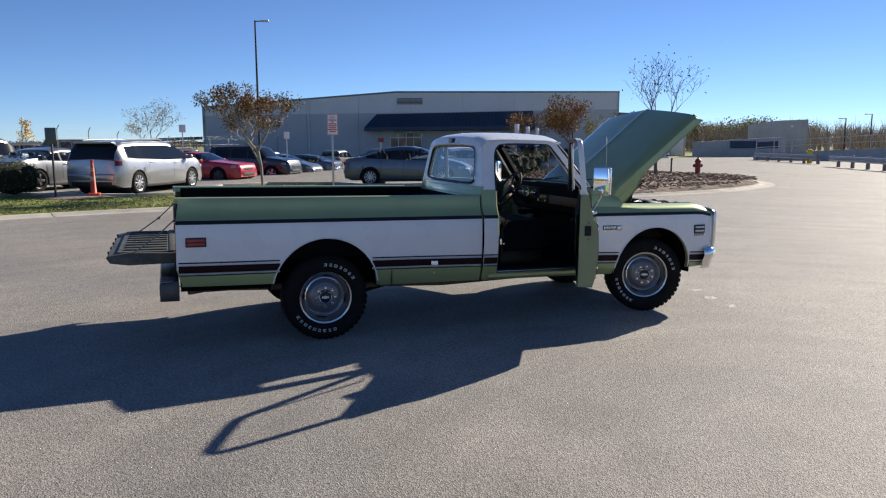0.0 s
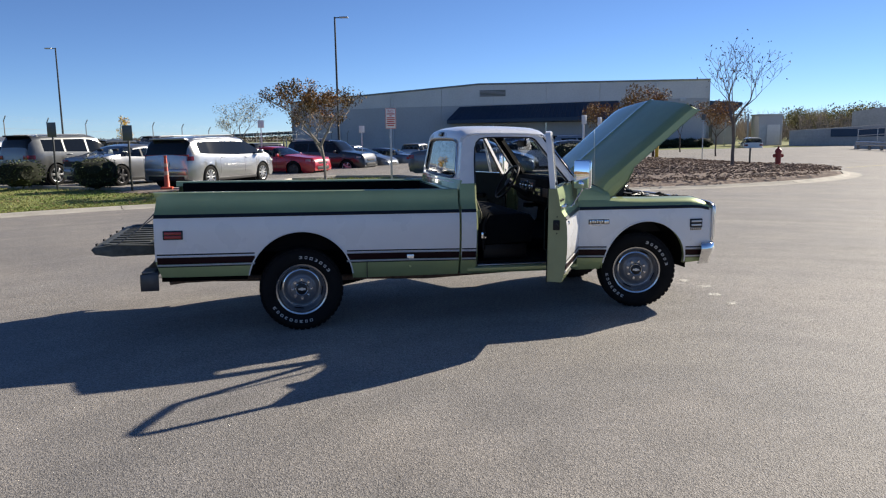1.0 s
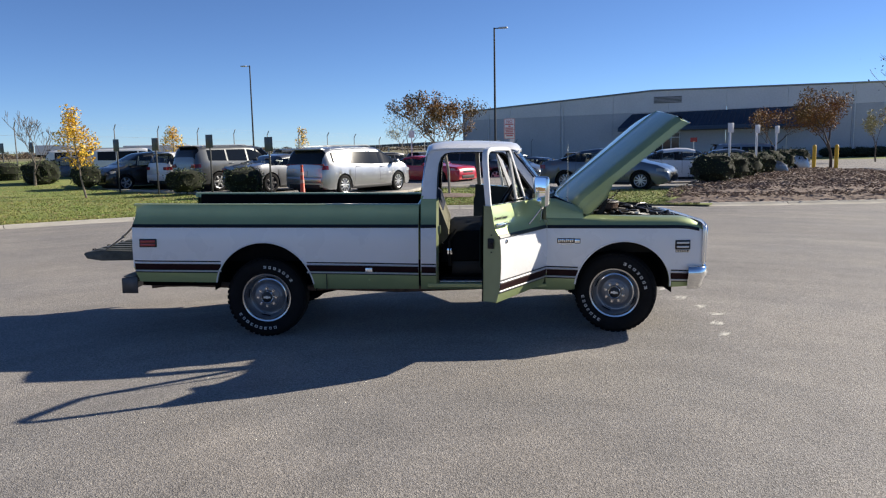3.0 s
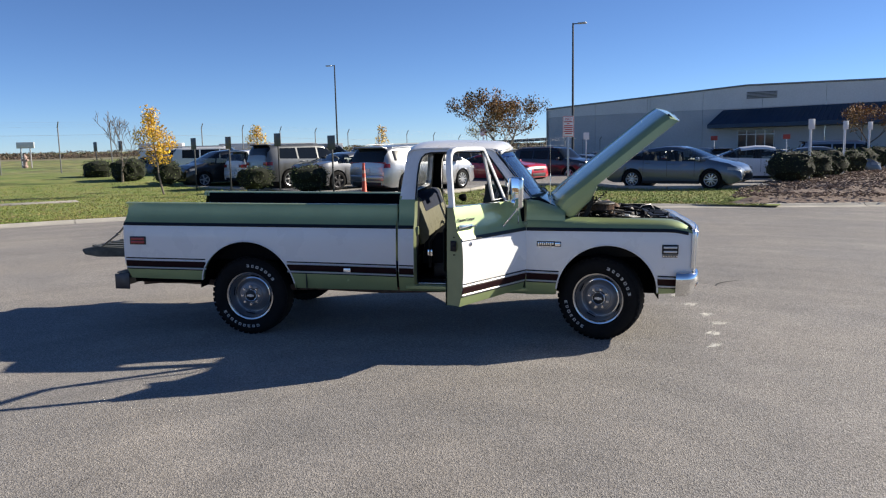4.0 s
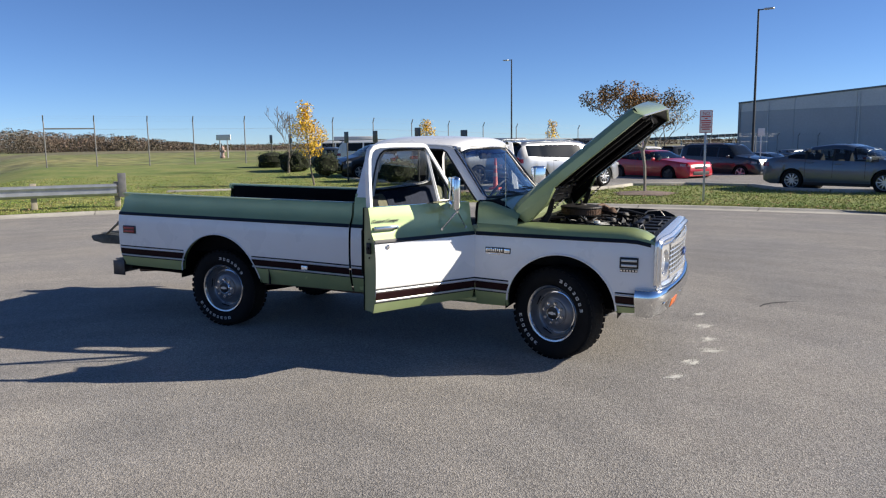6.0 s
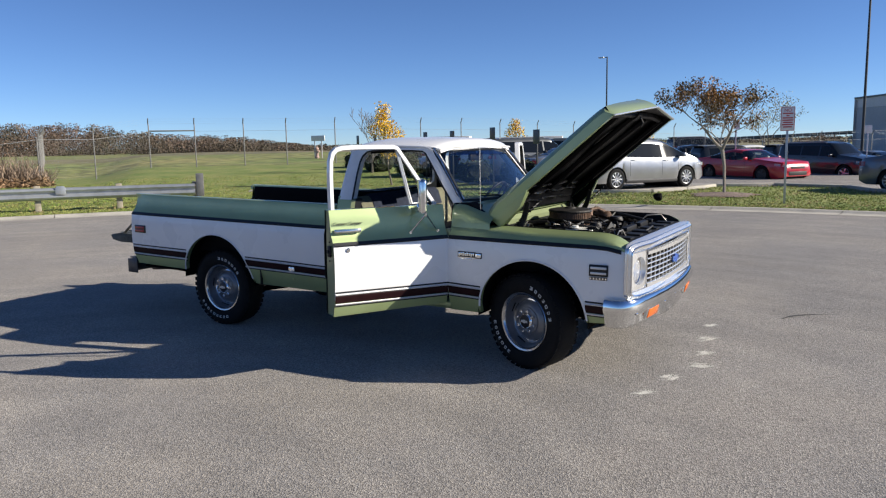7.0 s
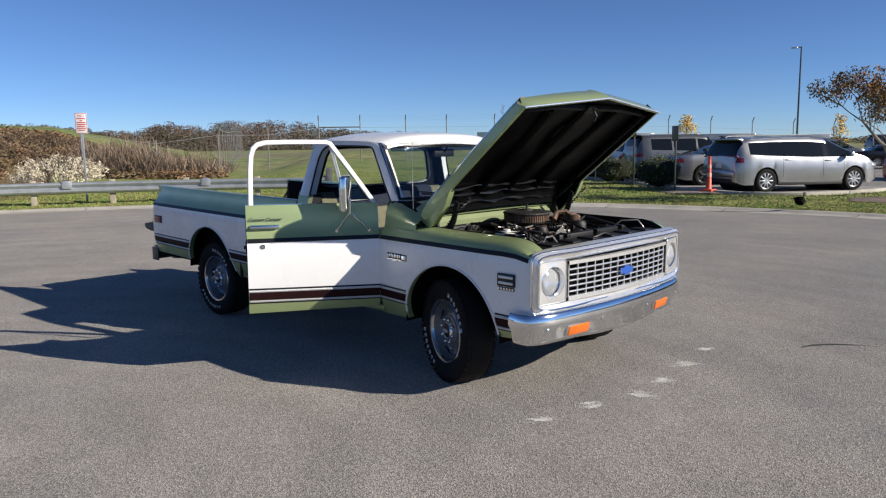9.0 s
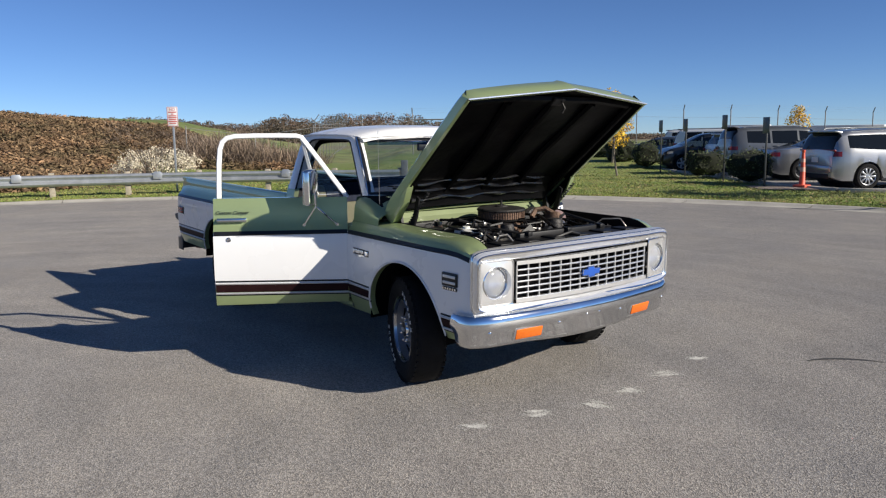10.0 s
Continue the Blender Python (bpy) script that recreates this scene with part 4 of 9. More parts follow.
    box(bm, (1.710, s * 0.933, 1.152), (0.19, 0.014, 0.020), bevel=0.006)
    for x in (1.630, 1.810):
        box(bm, (x, s * 0.920, 1.151), (0.018, 0.03, 0.020), bevel=0.004)
    part("door_handle", bm, M_CHROME, d, "chrome door handle")
    bm = bmesh.new()
    lathe(bm, [(0.017, 0), (0.017, 0.010), (0.012, 0.014), (0, 0.014)], pose(1.70, s * 0.952, 1.012, 90 if s < 0 else -90), 14)
    part("lock", bm, M_CHROME, d)
    if s < 0:
        cu = bpy.data.curves.new("door_script", "FONT")
        cu.body, cu.size, cu.shear, cu.extrude = "Custom Camper", 0.035, 0.42, 0.0015
        tmp = new("door_script", cu)
        me = bpy.data.meshes.new_from_object(tmp)
        bpy.data.objects.remove(tmp)
        me.materials.clear()
        me.materials.append(M_BLACKTRIM)
        ob = new("door_script", me)
        ob.parent = d
        ob.matrix_basis = pose(1.602, -0.899, 1.192, 78, 0, 0)
        tagged(ob, "black script lettering")
    mx, my, mz = 2.285, s * 1.000, 1.390
    bm = bmesh.new()
    MH = pose(mx, my, mz, 0, 0, 22 * s)
    box(bm, (0.016, 0, 0), (0.058, 0.170, 0.264), MH, bevel=0.026, seg=4)
    mr = part("mirror", bm, M_CHROME, d, "tall chrome side mirror on tripod arms")
    bm = bmesh.new()
    box(bm, (-0.012, 0, 0), (0.004, 0.150, 0.244), MH, bevel=0.0015)
    part("mirror_glass", bm, M_MIRROR, mr, "mirror glass")
    bm = bmesh.new()
    lathe(bm, [(0.030, 0), (0.028, 0.006), (0.018, 0.011), (0, 0.013)], MH @ pose(-0.0145, 0, -0.085, 0, -90, 0), 18)
    part("spot_mirror", bm, M_MIRROR, mr)
    bm = bmesh.new()
    tube(bm, [(mx + 0.02, my, mz - 0.02), (mx + 0.05, my, mz - 0.06), (mx + 0.05, my, mz - 0.155)], 0.009, 8)
    for xx, zz2 in ((2.244, 1.105), (2.487, 1.105)):
        tube(bm, [(mx + 0.05, my, mz - 0.14), (xx, s * (side_y(xx, zz2) + 0.002), zz2)], 0.007, 8)
        cyl(bm, 0.012, 0.006, pose(xx, s * (side_y(xx, zz2) + 0.004), zz2, 90), 10)
    part("mirror_arm", bm, M_CHROME, mr, "chrome mirror arms")
    return d


make_door(-1, 61)
make_door(1, 62.5)

# ---- front end ----
FZ = [0.46, 0.50, 0.55, 0.60, "low", 0.72, 0.80, 0.90, 0.98, 1.03, 1.055, 1.075, 1.092]


def fender_bottom(x):
    return max(lerp([(2.59, 0.455), (2.86, 0.457), (2.87, 0.48), (3.7, 0.485), (4.0, 0.500)], x), arch_z(x, F_ARCH[0], F_ARCH[1], F_ARCH[2], 0.432))


for s in (-1, 1):
    fs = [x for x in arch_stations(2.59, 4.030, F_ARCH[0], F_ARCH[2])] + [3.93, 3.97, 4.01]
    fs = sorted(set(fs))

    def crown(x):
        d = 0.055 * max(0.0, (x - 3.80) / 0.205) ** 2.2
        return d

    bm = bmesh.new()
    rows = []
    for x in fs:
        b = fender_bottom(x)
        r = [Vector((x, s * (side_y(x, b) - 0.045), b + 0.002)), Vector((x, s * side_y(x, b), b))]
        c = crown(x)
        for z in FZ:
            zz = max(low_line(x) if z == "low" else z, b)
            zz = min(zz, 1.092) - (c * max(0, (zz - 1.0) / 0.12))
            r.append(Vector((x, s * (side_y(x, zz)), zz)))
        for y, z in ((0.908, 1.112), (0.880, 1.126), (0.845, 1.135), (0.80, 1.1425), (0.782, 1.1435), (0.775, 1.130)):
            r.append(Vector((x, s * (y - (0.03 * max(0, (x - 3.6) / 0.4) ** 2 if y > 0.85 else 0)), z + 0.012 * max(0, (3.3 - x) / 0.7) - c * 1.2)))
        rows.append(r)
    nl, nu = 2 + FZ.index("low"), 2 + FZ.index(1.055)
    grid(bm, rows, lambda i, j: 1 if nl <= j < nu else 0, flip=s > 0)
    fd = part("front_fender", bm, [M_GREEN, M_WHITE], truck, "green and white front fender", weld=0.0006)
    # cowl side above the fender, up to the windscreen
    bm = bmesh.new()
    rows = []
    for x in (2.59, 2.68, 2.78, 2.87, 2.93):
        k = (x - 2.59) / 0.34
        rows.append([Vector((x, s * 0.900, 1.10)), Vector((x, s * 0.895, 1.16)), Vector((x, s * (0.888), 1.235 - 0.06 * k)), Vector((x, s * 0.872, 1.275 - 0.09 * k)), Vector((x, s * 0.84, 1.305 - 0.105 * k))])
    grid(bm, rows, flip=s > 0)
    part("cowl_side", bm, M_GREEN, cab)
    trim_strip("upper_stripe", spread(2.595, 3.985, 0.1), lambda x: 1.053 - 0.030 * max(0, (x - 3.80) / 0.2) ** 2, 0.030, 0.007, s, fd, M_BLACKTRIM)
    low_trim(2.595, F_ARCH[0] - 0.42, s, fd)
    low_trim(F_ARCH[0] + 0.435, 3.95, s, fd)
    bm = bmesh.new()
    a = [(F_ARCH[0] + (F_ARCH[2] + 0.003) * math.cos(radians(k)), F_ARCH[1] + 0.435 * math.sin(radians(k))) for k in range(2, 179, 6)]
    tube(bm, [(x, s * (side_y(x, z) + 0.001), z) for x, z in a], 0.008, 6)
    part("arch_bead", bm, M_WHITE, fd)
    bm = bmesh.new()
    rows = []
    for k in range(-6, 187, 12):
        x, z = F_ARCH[0] + 0.455 * math.cos(radians(k)), F_ARCH[1] + 0.455 * math.sin(radians(k))
        rows.append([Vector((x, s * 0.92, z)), Vector((x, s * 0.58, z))])
    v = grid(bm, rows)
    bm.faces.new([q[1] for q in v])
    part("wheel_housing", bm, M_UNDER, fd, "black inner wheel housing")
    bm = bmesh.new()
    grid(bm, [[Vector((x, s * 0.776, 1.148 + 0.012 * max(0, (3.3 - x) / 0.7) - 0.066 * max(0.0, (x - 3.80) / 0.205) ** 2.2)), Vector((x, s * 0.765, 1.0)), Vector((x, s * 0.60, 0.93)), Vector((x, s * 0.56, 0.60))] for x in (2.94, 3.3, 3.7, 3.82, 3.90, 3.98)])
    part("inner_fender", bm, M_BLACK, fd, "black inner fender apron")
    # badges: a name plate and a stacked side lamp
    bm = bmesh.new()
    for k in range(8):
        box(bm, (2.700 + 0.018 * k, s * 0.9665, 0.925 + (0.003 if k % 3 else 0)), (0.012, 0.007, 0.026 if k % 2 else 0.032), bevel=0.002)
    box(bm, (2.765, s * 0.9655, 0.902), (0.16, 0.006, 0.006))
    box(bm, (2.868, s * 0.9665, 0.922), (0.048, 0.008, 0.034), bevel=0.003)
    box(bm, (2.765, s * 0.9655, 0.893), (0.10, 0.006, 0.010), bevel=0.002)
    fbg = part("fender_badge", bm, M_CHROME, fd, "chrome badge as plain bars")
    bm = bmesh.new()
    box(bm, (2.765, s * 0.9625, 0.925), (0.160, 0.006, 0.046), bevel=0.002)
    box(bm, (2.868, s * 0.9625, 0.922), (0.060, 0.006, 0.046), bevel=0.002)
    part("badge_back", bm, M_BLACKTRIM, fbg)
    bm = bmesh.new()
    yb = side_y(3.832, 0.88)
    rz = pose(0, 0, 0, 0, 0, -s * 4)
    PB = pose(3.832, s * (yb + 0.002), 0.888) @ rz
    box(bm, (0, 0, 0), (0.140, 0.016, 0.086), PB, bevel=0.006)
    mk = part("side_marker", bm, M_BLACKTRIM, fd, "dark framed side marker with clear bars")
    for dz in (0.019, -0.019):
        bm = bmesh.new()
        box(bm, (0, s * 0.006, dz), (0.116, 0.012, 0.018), PB, bevel=0.004)
        part("lens", bm, M_BEAD, mk)
    bm = bmesh.new()
    box(bm, (0, 0, -0.058), (0.128, 0.010, 0.022), PB, bevel=0.003)
    for k in range(6):
        box(bm, (-0.055 + 0.022 * k, s * 0.004, -0.058), (0.012, 0.008, 0.014), PB, mi=1)
    part("badge_plate", bm, [M_BLACKTRIM, M_CHROME], mk)

# radiator support and top panel
bm = bmesh.new()
box(bm, (3.90, 0, 1.070), (0.20, 1.54, 0.03), bevel=0.008)
box(bm, (3.82, 0, 0.86), (0.03, 1.54, 0.42))
box(bm, (3.80, 0, 0.88), (0.06, 0.72, 0.36), bevel=0.01)
for k in range(6):
    box(bm, (3.90, -0.60 + 0.24 * k, 1.090), (0.14, 0.10, 0.014), bevel=0.006)
tube(bm, [(3.93, -0.12, 1.09), (3.95, 0, 1.12), (3.93, 0.12, 1.09)], 0.010, 6)
box(bm, (3.775, 0.10, 1.085), (0.05, 0.86, 0.07), bevel=0.012)
box(bm, (3.70, 0.06, 1.03), (0.12, 0.62, 0.12), bevel=0.04)
for y in (-0.26, 0.12, 0.46):
    box(bm, (3.80, y, 1.112), (0.06, 0.04, 0.03), bevel=0.006)
part("radiator_support", bm, M_BLACK, truck, "black radiator support panel")
for pts in ([(3.84, -0.58, 1.09), (3.85, -0.56, 1.13), (3.86, -0.50, 1.135), (3.87, -0.46, 1.09)],
            [(3.70, 0.50, 1.09), (3.76, 0.54, 1.15), (3.86, 0.62, 1.155), (3.90, 0.64, 1.10)]):
    bm = bmesh.new()
    tube(bm, pts, 0.006, 6)
    part("support_rod", bm, M_ENGALU, truck, "thin bright steel rod")

# grille: bright surround, lamp panels, egg-crate bars
grille = new("grille")
grille.parent = truck
tagged(grille, "aluminium egg-crate grille with a blue emblem")


def face_x(y):
    return 4.140 - 0.095 * (abs(y) / 0.95) ** 2


bm = bmesh.new()
ring_o, ring_m, ring_i, ring_b = [], [], [], []
for k in range(48):
    a = 2 * math.pi * (k + 0.5) / 48
    ca, sa = math.cos(a), math.sin(a)
    e = 0.16
    uy, uz = math.copysign(abs(ca) ** e, ca), math.copysign(abs(sa) ** e, sa)
    ring_b.append(Vector((4.016, 0.938 * uy, 0.890 + 0.205 * uz)))
    ring_o.append(Vector((face_x(0.94 * uy) - 0.01, 0.940 * uy, 0.886 + 0.202 * uz)))
    ring_m.append(Vector((face_x(0.92 * uy) + 0.010, 0.918 * uy, 0.884 + 0.180 * uz)))
    ring_i.append(Vector((face_x(0.89 * uy) - 0.012, 0.893 * uy, 0.880 + 0.142 * uz)))
vs = [[bm.verts.new(p) for p in r] for r in (ring_b, ring_o, ring_m, ring_i)]
for a, b in zip(vs, vs[1:]):
    for k in range(48):
        j = (k + 1) % 48
        bm.faces.new((a[k], a[j], b[j], b[k]))
sur = part("surround", bm, M_ALU, grille, "bright aluminium surround", angle=50)
for ring, rad in ((ring_m, 0.006), (ring_o, 0.004), (ring_i, 0.005)):
    bm = bmesh.new()
    tube(bm, ring, rad, 6, closed=True)
    part("chrome_bead", bm, M_CHROME, sur, "polished chrome bead")
bm = bmesh.new()
grid(bm, [[Vector((face_x(y) - 0.105, y, 0.73)), Vector((face_x(y) - 0.105, y, 1.03))] for y in spread(-0.9, 0.9, 0.15)])
part("backing", bm, M_UNDER, grille)
NV, NH = 15, 7
GW, GZ0, GZ1 = 0.622, 0.764, 0.984
for k in range(NV):
    y = -GW + 2 * GW * k / (NV - 1)
    bm = bmesh.new()
    box(bm, (face_x(y) - 0.016, y, (GZ0 + GZ1) / 2), (0.012, 0.0105, GZ1 - GZ0), bevel=0.002, seg=1)
    part("upright_bar", bm, M_ALU, grille)
for k in range(NH):
    z = GZ0 + (GZ1 - GZ0) * k / (NH - 1)
    bm = bmesh.new()
    rows = []
    for y in spread(-GW, GW, 0.104):
        x = face_x(y)
        rows.append([Vector((x - 0.022, y, z - 0.0040)), Vector((x - 0.008, y, z - 0.0050)), Vector((x - 0.005, y, z)), Vector((x - 0.008, y, z + 0.0050)), Vector((x - 0.022, y, z + 0.0040))])
    grid(bm, rows)
    part("cross_bar", bm, M_ALU, grille)
for y0, y1, z0, z1 in ((-GW - 0.013, GW + 0.013, GZ1 - 0.002, GZ1 + 0.022), (-GW - 0.013, GW + 0.013, GZ0 - 0.022, GZ0 + 0.002)):
    bm = bmesh.new()
    rows = [[Vector((face_x(y) - 0.04, y, z0)), Vector((face_x(y) + 0.002, y, z0)), Vector((face_x(y) + 0.002, y, z1)), Vector((face_x(y) - 0.04, y, z1))] for y in spread(y0, y1, 0.13)]
    grid(bm, rows)
    part("frame_bar", bm, M_ALU, grille)
bm = bmesh.new()
EM = pose(4.140, -0.010, 0.877, 90, 0, 90)
bt = [(0.86 * p, 0.86 * q) for p, q in ((-0.095, -0.022), (-0.032, -0.022), (-0.028, -0.040), (0.040, -0.040), (0.036, -0.022), (0.092, -0.022), (0.100, 0.022), (0.034, 0.022), (0.030, 0.040), (-0.038, 0.040), (-0.034, 0.022), (-0.088, 0.022))]
prism(bm, bt, 0.014, EM, bevel=0.003)
em = part("emblem", bm, M_BLUE, grille, "blue cross-shaped emblem")
bm = bmesh.new()
tube(bm, [EM @ Vector((x, y, 0.012)) for x, y in bt], 0.0035, 5, closed=True)
part("emblem_edge", bm, M_CHROME, em)
for s in (-1, 1):
    y = s * 0.775
    bm = bmesh.new()
    x = face_x(y)
    n = 32
    sq, ci, cb = [], [], []
    for k in range(n):
        a = 2 * math.pi * (k + 0.5) / n
        ca, sa = math.cos(a), math.sin(a)
        e = 0.14
        yy = y + 0.118 * math.copysign(abs(ca) ** e, ca)
        sq.append(bm.verts.new((face_x(yy) - 0.004, yy, 0.880 + 0.140 * math.copysign(abs(sa) ** e, sa))))
        yy = y + 0.103 * ca
        ci.append(bm.verts.new((face_x(yy) + 0.001, yy, 0.880 + 0.103 * sa)))
        cb.append(bm.verts.new((x - 0.045, y + 0.092 * ca, 0.880 + 0.092 * sa)))
    for k in range(n):
        j = (k + 1) % n
        bm.faces.new((sq[k], sq[j], ci[j], ci[k]))
        bm.faces.new((ci[k], ci[j], cb[j], cb[k]))
    rim_line = [v.co.copy() + Vector((0.002, 0, 0)) for v in sq]
    lp = part("lamp_panel", bm, M_ALU, grille, "bright headlamp panel")
    bm = bmesh.new()
    tube(bm, rim_line, 0.0045, 6, closed=True)
    part("panel_bead", bm, M_CHROME, lp)
    bm = bmesh.new()
    lathe(bm, [(0.091, -0.02), (0.090, 0.002), (0.075, 0.014), (0.045, 0.024), (0.0, 0.028)], pose(x - 0.030, y, 0.880, 0, 90, 0), 28)
    hl = part("headlamp", bm, M_LENS, lp, "round glass headlamp")
    bm = bmesh.new()
    lathe(bm, [(0.101, -0.01), (0.101, 0.006), (0.093, 0.010), (0.089, 0.004)], pose(x - 0.026, y, 0.880, 0, 90, 0), 32)
    part("retaining_ring", bm, M_CHROME, lp)
    bm = bmesh.new()
    lathe(bm, [(0.088, 0.0), (0.06, -0.035), (0.02, -0.055), (0.0, -0.055)], pose(x - 0.034, y, 0.880, 0, 90, 0), 24)
    part("reflector", bm, M_CHROME, lp)

# valance and chrome bumper
bm = bmesh.new()
grid(bm, [[Vector((face_x(y) - 0.03, y, 0.72)), Vector((face_x(y) + 0.0, y, 0.685)), Vector((face_x(y) - 0.02, y, 0.62))] for y in spread(-0.93, 0.93, 0.155)])
part("front_valance", bm, M_ALU, truck, "bright panel under the grille")


def bumper_x(y):
    a = abs(y)
    return 4.165 - 0.062 * (a / 0.8) ** 2 if a < 0.8 else 4.103 - 0.032 * ((a - 0.8) / 0.1) ** 1.5


BPATH = [(bumper_x(y), y) for y in spread(-0.90, 0.90, 0.075)]
BPATH = [(3.885, -0.980), (3.93, -0.984), (3.985, -0.980), (4.032, -0.958)] + BPATH + [(4.032, 0.958), (3.985, 0.980), (3.93, 0.984), (3.885, 0.980)]
bm = bmesh.new()
rows = []
for k, (x, y) in enumerate(BPATH):
    a, b = Vector(BPATH[max(0, k - 1)]), Vector(BPATH[min(len(BPATH) - 1, k + 1)])
    t = (b - a).normalized()
    n = Vector((t.y, -t.x))
    r = []
    for o, z in ((-0.035, 0.688), (-0.012, 0.690), (0.0, 0.680), (0.006, 0.655), (0.012, 0.630), (0.010, 0.606), (-0.018, 0.560), (-0.030, 0.505), (-0.040, 0.480), (-0.055, 0.473), (-0.065, 0.478)):
        zz = z - (0.022 * (1 - min(1, abs(y) / 0.5) ** 2) if z < 0.55 else 0)
        r.append(Vector((x + n.x * o, y + n.y * o, zz)))
    rows.append(r)
grid(bm, rows)
thicken(bm, 0.006)
bumper = part("front_bumper", bm, M_CHROME, truck, "polished chrome front bumper", angle=60)
for y in (-0.84, -0.30, 0.30, 0.84, -0.06, 0.06):
    bm = bmesh.new()
    z = 0.578 if abs(y) > 0.1 else 0.60
    lathe(bm, [(0.014, 0), (0.013, 0.006), (0.008, 0.010), (0, 0.012)], pose(bumper_x(y) - (0.010 if z < 0.59 else 0.0), y, z, 0, 90, 0), 12)
    part("bumper_bolt", bm, M_CHROME, bumper)
for s in (-1, 1):
    y = s * 0.545
    P = pose(bumper_x(y) - 0.022, y, 0.547, 0, 14, s * 5)
    bm = bmesh.new()
    box(bm, (0, 0, 0), (0.022, 0.235, 0.090), P, bevel=0.008)
    sg = part("turn_signal", bm, M_CHROME, bumper, "amber turn signal in the bumper")
    bm = bmesh.new()
    box(bm, (0.006, 0, 0), (0.022, 0.212, 0.070), P, bevel=0.008)
    part("lens", bm, M_AMBER, sg, "amber lens")

# ---- hood, propped open on its hinges ----
hood = new("hood")
hood.parent = truck
hood.matrix_basis = pose(2.925, 0, 1.167, 0, -39.8, 0)
tagged(hood, "green hood propped open, black underneath")


def hood_w(u, v):
    """Height of the hood skin over its rim."""
    a = abs(v)
    w = 0.192 - 0.055 * (a / 0.78) ** 1.6 + 0.010 * max(0, 1 - a / 0.03)
    if a > 0.74:
        w -= 0.045 * ((a - 0.74) / 0.075) ** 2
    if u > 1.12:
        w -= 0.02 * ((u - 1.12) / 0.15) ** 2
    if u < 0.12:
        w -= 0.03 * ((0.12 - u) / 0.12) ** 2
    return w


vs_ = [-0.815, -0.812, -0.795, -0.76, -0.70, -0.55, -0.40, -0.25, -0.12, -0.04, -0.012, 0.0, 0.012, 0.04, 0.12, 0.25, 0.40, 0.55, 0.70, 0.76, 0.795, 0.812, 0.815]
bm = bmesh.new()
rows = []
for u in [0.0, 0.01, 0.05, 0.12, 0.3, 0.5, 0.7, 0.9, 1.05, 1.12, 1.18, 1.22]:
    r = []
    for i, v in enumerate(vs_):
        k = 1 - (abs(v) / 0.8) ** 2
        uu = u + 0.062 * (1 - abs(v) / 0.815) * sstep(0.9, 1.22, u) - (0.10 * k if u < 0.02 else 0.0) - (0.06 * k if 0.02 < u < 0.1 else 0.0)
        w = hood_w(u, v)
        if i in (0, len(vs_) - 1):
            w = 0.03
        if u == 0.0:
            w -= 0.05
        r.append(Vector((uu, v * (1 + 0.03 * u), max(w, 0.0))))
    rows.append(r)
# the nose leans out to a bright lip that comes to a point in the middle
for q in (0.12, 0.35, 0.6, 0.85, 1.0, 1.02):
    r = []
    for i, v in enumerate(vs_):
        a = abs(v) / 0.815
        top, lip = rows[11][i], Vector((1.262 + 0.112 * (1 - a), v * 1.037, 0.020 + 0.012 * (1 - a)))
        p = top.lerp(lip, min(1.0, q))
        p.x += 0.016 * math.sin(math.pi * min(1.0, q)) * (1 - a ** 4) - (0.018 if q > 1 else 0.0)
        r.append(p)
    rows.append(r)
LIP = [p.copy() for p in rows[-2]]
grid(bm, rows)
thicken(bm, 0.010)
part("hood_skin", bm, M_GREEN, hood, "green painted hood skin")
bm = bmesh.new()
tube(bm, LIP, 0.006, 6)
part("lip_edge", bm, M_ALU, hood, "bright metal edge of the hood lip")
bm = bmesh.new()
grid(bm, [[p + Vector((-0.010, 0, 0.002)), Vector((p.x - 0.035, p.y * 0.985, p.z + 0.030)), Vector((1.205, p.y * 0.97, 0.116))] for p in LIP[1:-1]])
part("nose_lining", bm, M_PAD, hood, "black lining inside the hood's nose")
bm = bmesh.new()
rows = []
for u in spread(0.03, 1.24, 0.0605):
    r = []
    for v in spread(-0.795, 0.795, 0.053):
        w = hood_w(u, v) - 0.032
        r.append(Vector((u, v * (1 + 0.03 * u), min(w, 0.12 + 0.012 * math.sin(9 * u) * math.cos(7 * v)))))
    rows.append(r)
grid(bm, rows)
part("hood_lining", bm, M_PAD, hood, "matt black hood lining")
for s in (-1, 1):
    bm = bmesh.new()
    grid(bm, [[Vector((u, s * 0.800 * (1 + 0.03 * u), 0.032)), Vector((u, s * 0.794 * (1 + 0.03 * u), 0.075)), Vector((u, s * 0.770 * (1 + 0.03 * u), 0.122))] for u in spread(0.30, 1.24, 0.1)])
    part("side_lining", bm, M_PAD, hood)
bm = bmesh.new()
grid(bm, [[Vector((u + 0.02 * (1 - (v / 0.7) ** 2), v, w)) for v in spread(-0.74, 0.74, 0.1)] for u, w in ((0.26, 0.118), (0.18, 0.085), (0.12, 0.052), (0.088, 0.018))])
part("rear_inner_panel", bm, M_PAD, hood, "black inner panel at the hood's hinge edge")
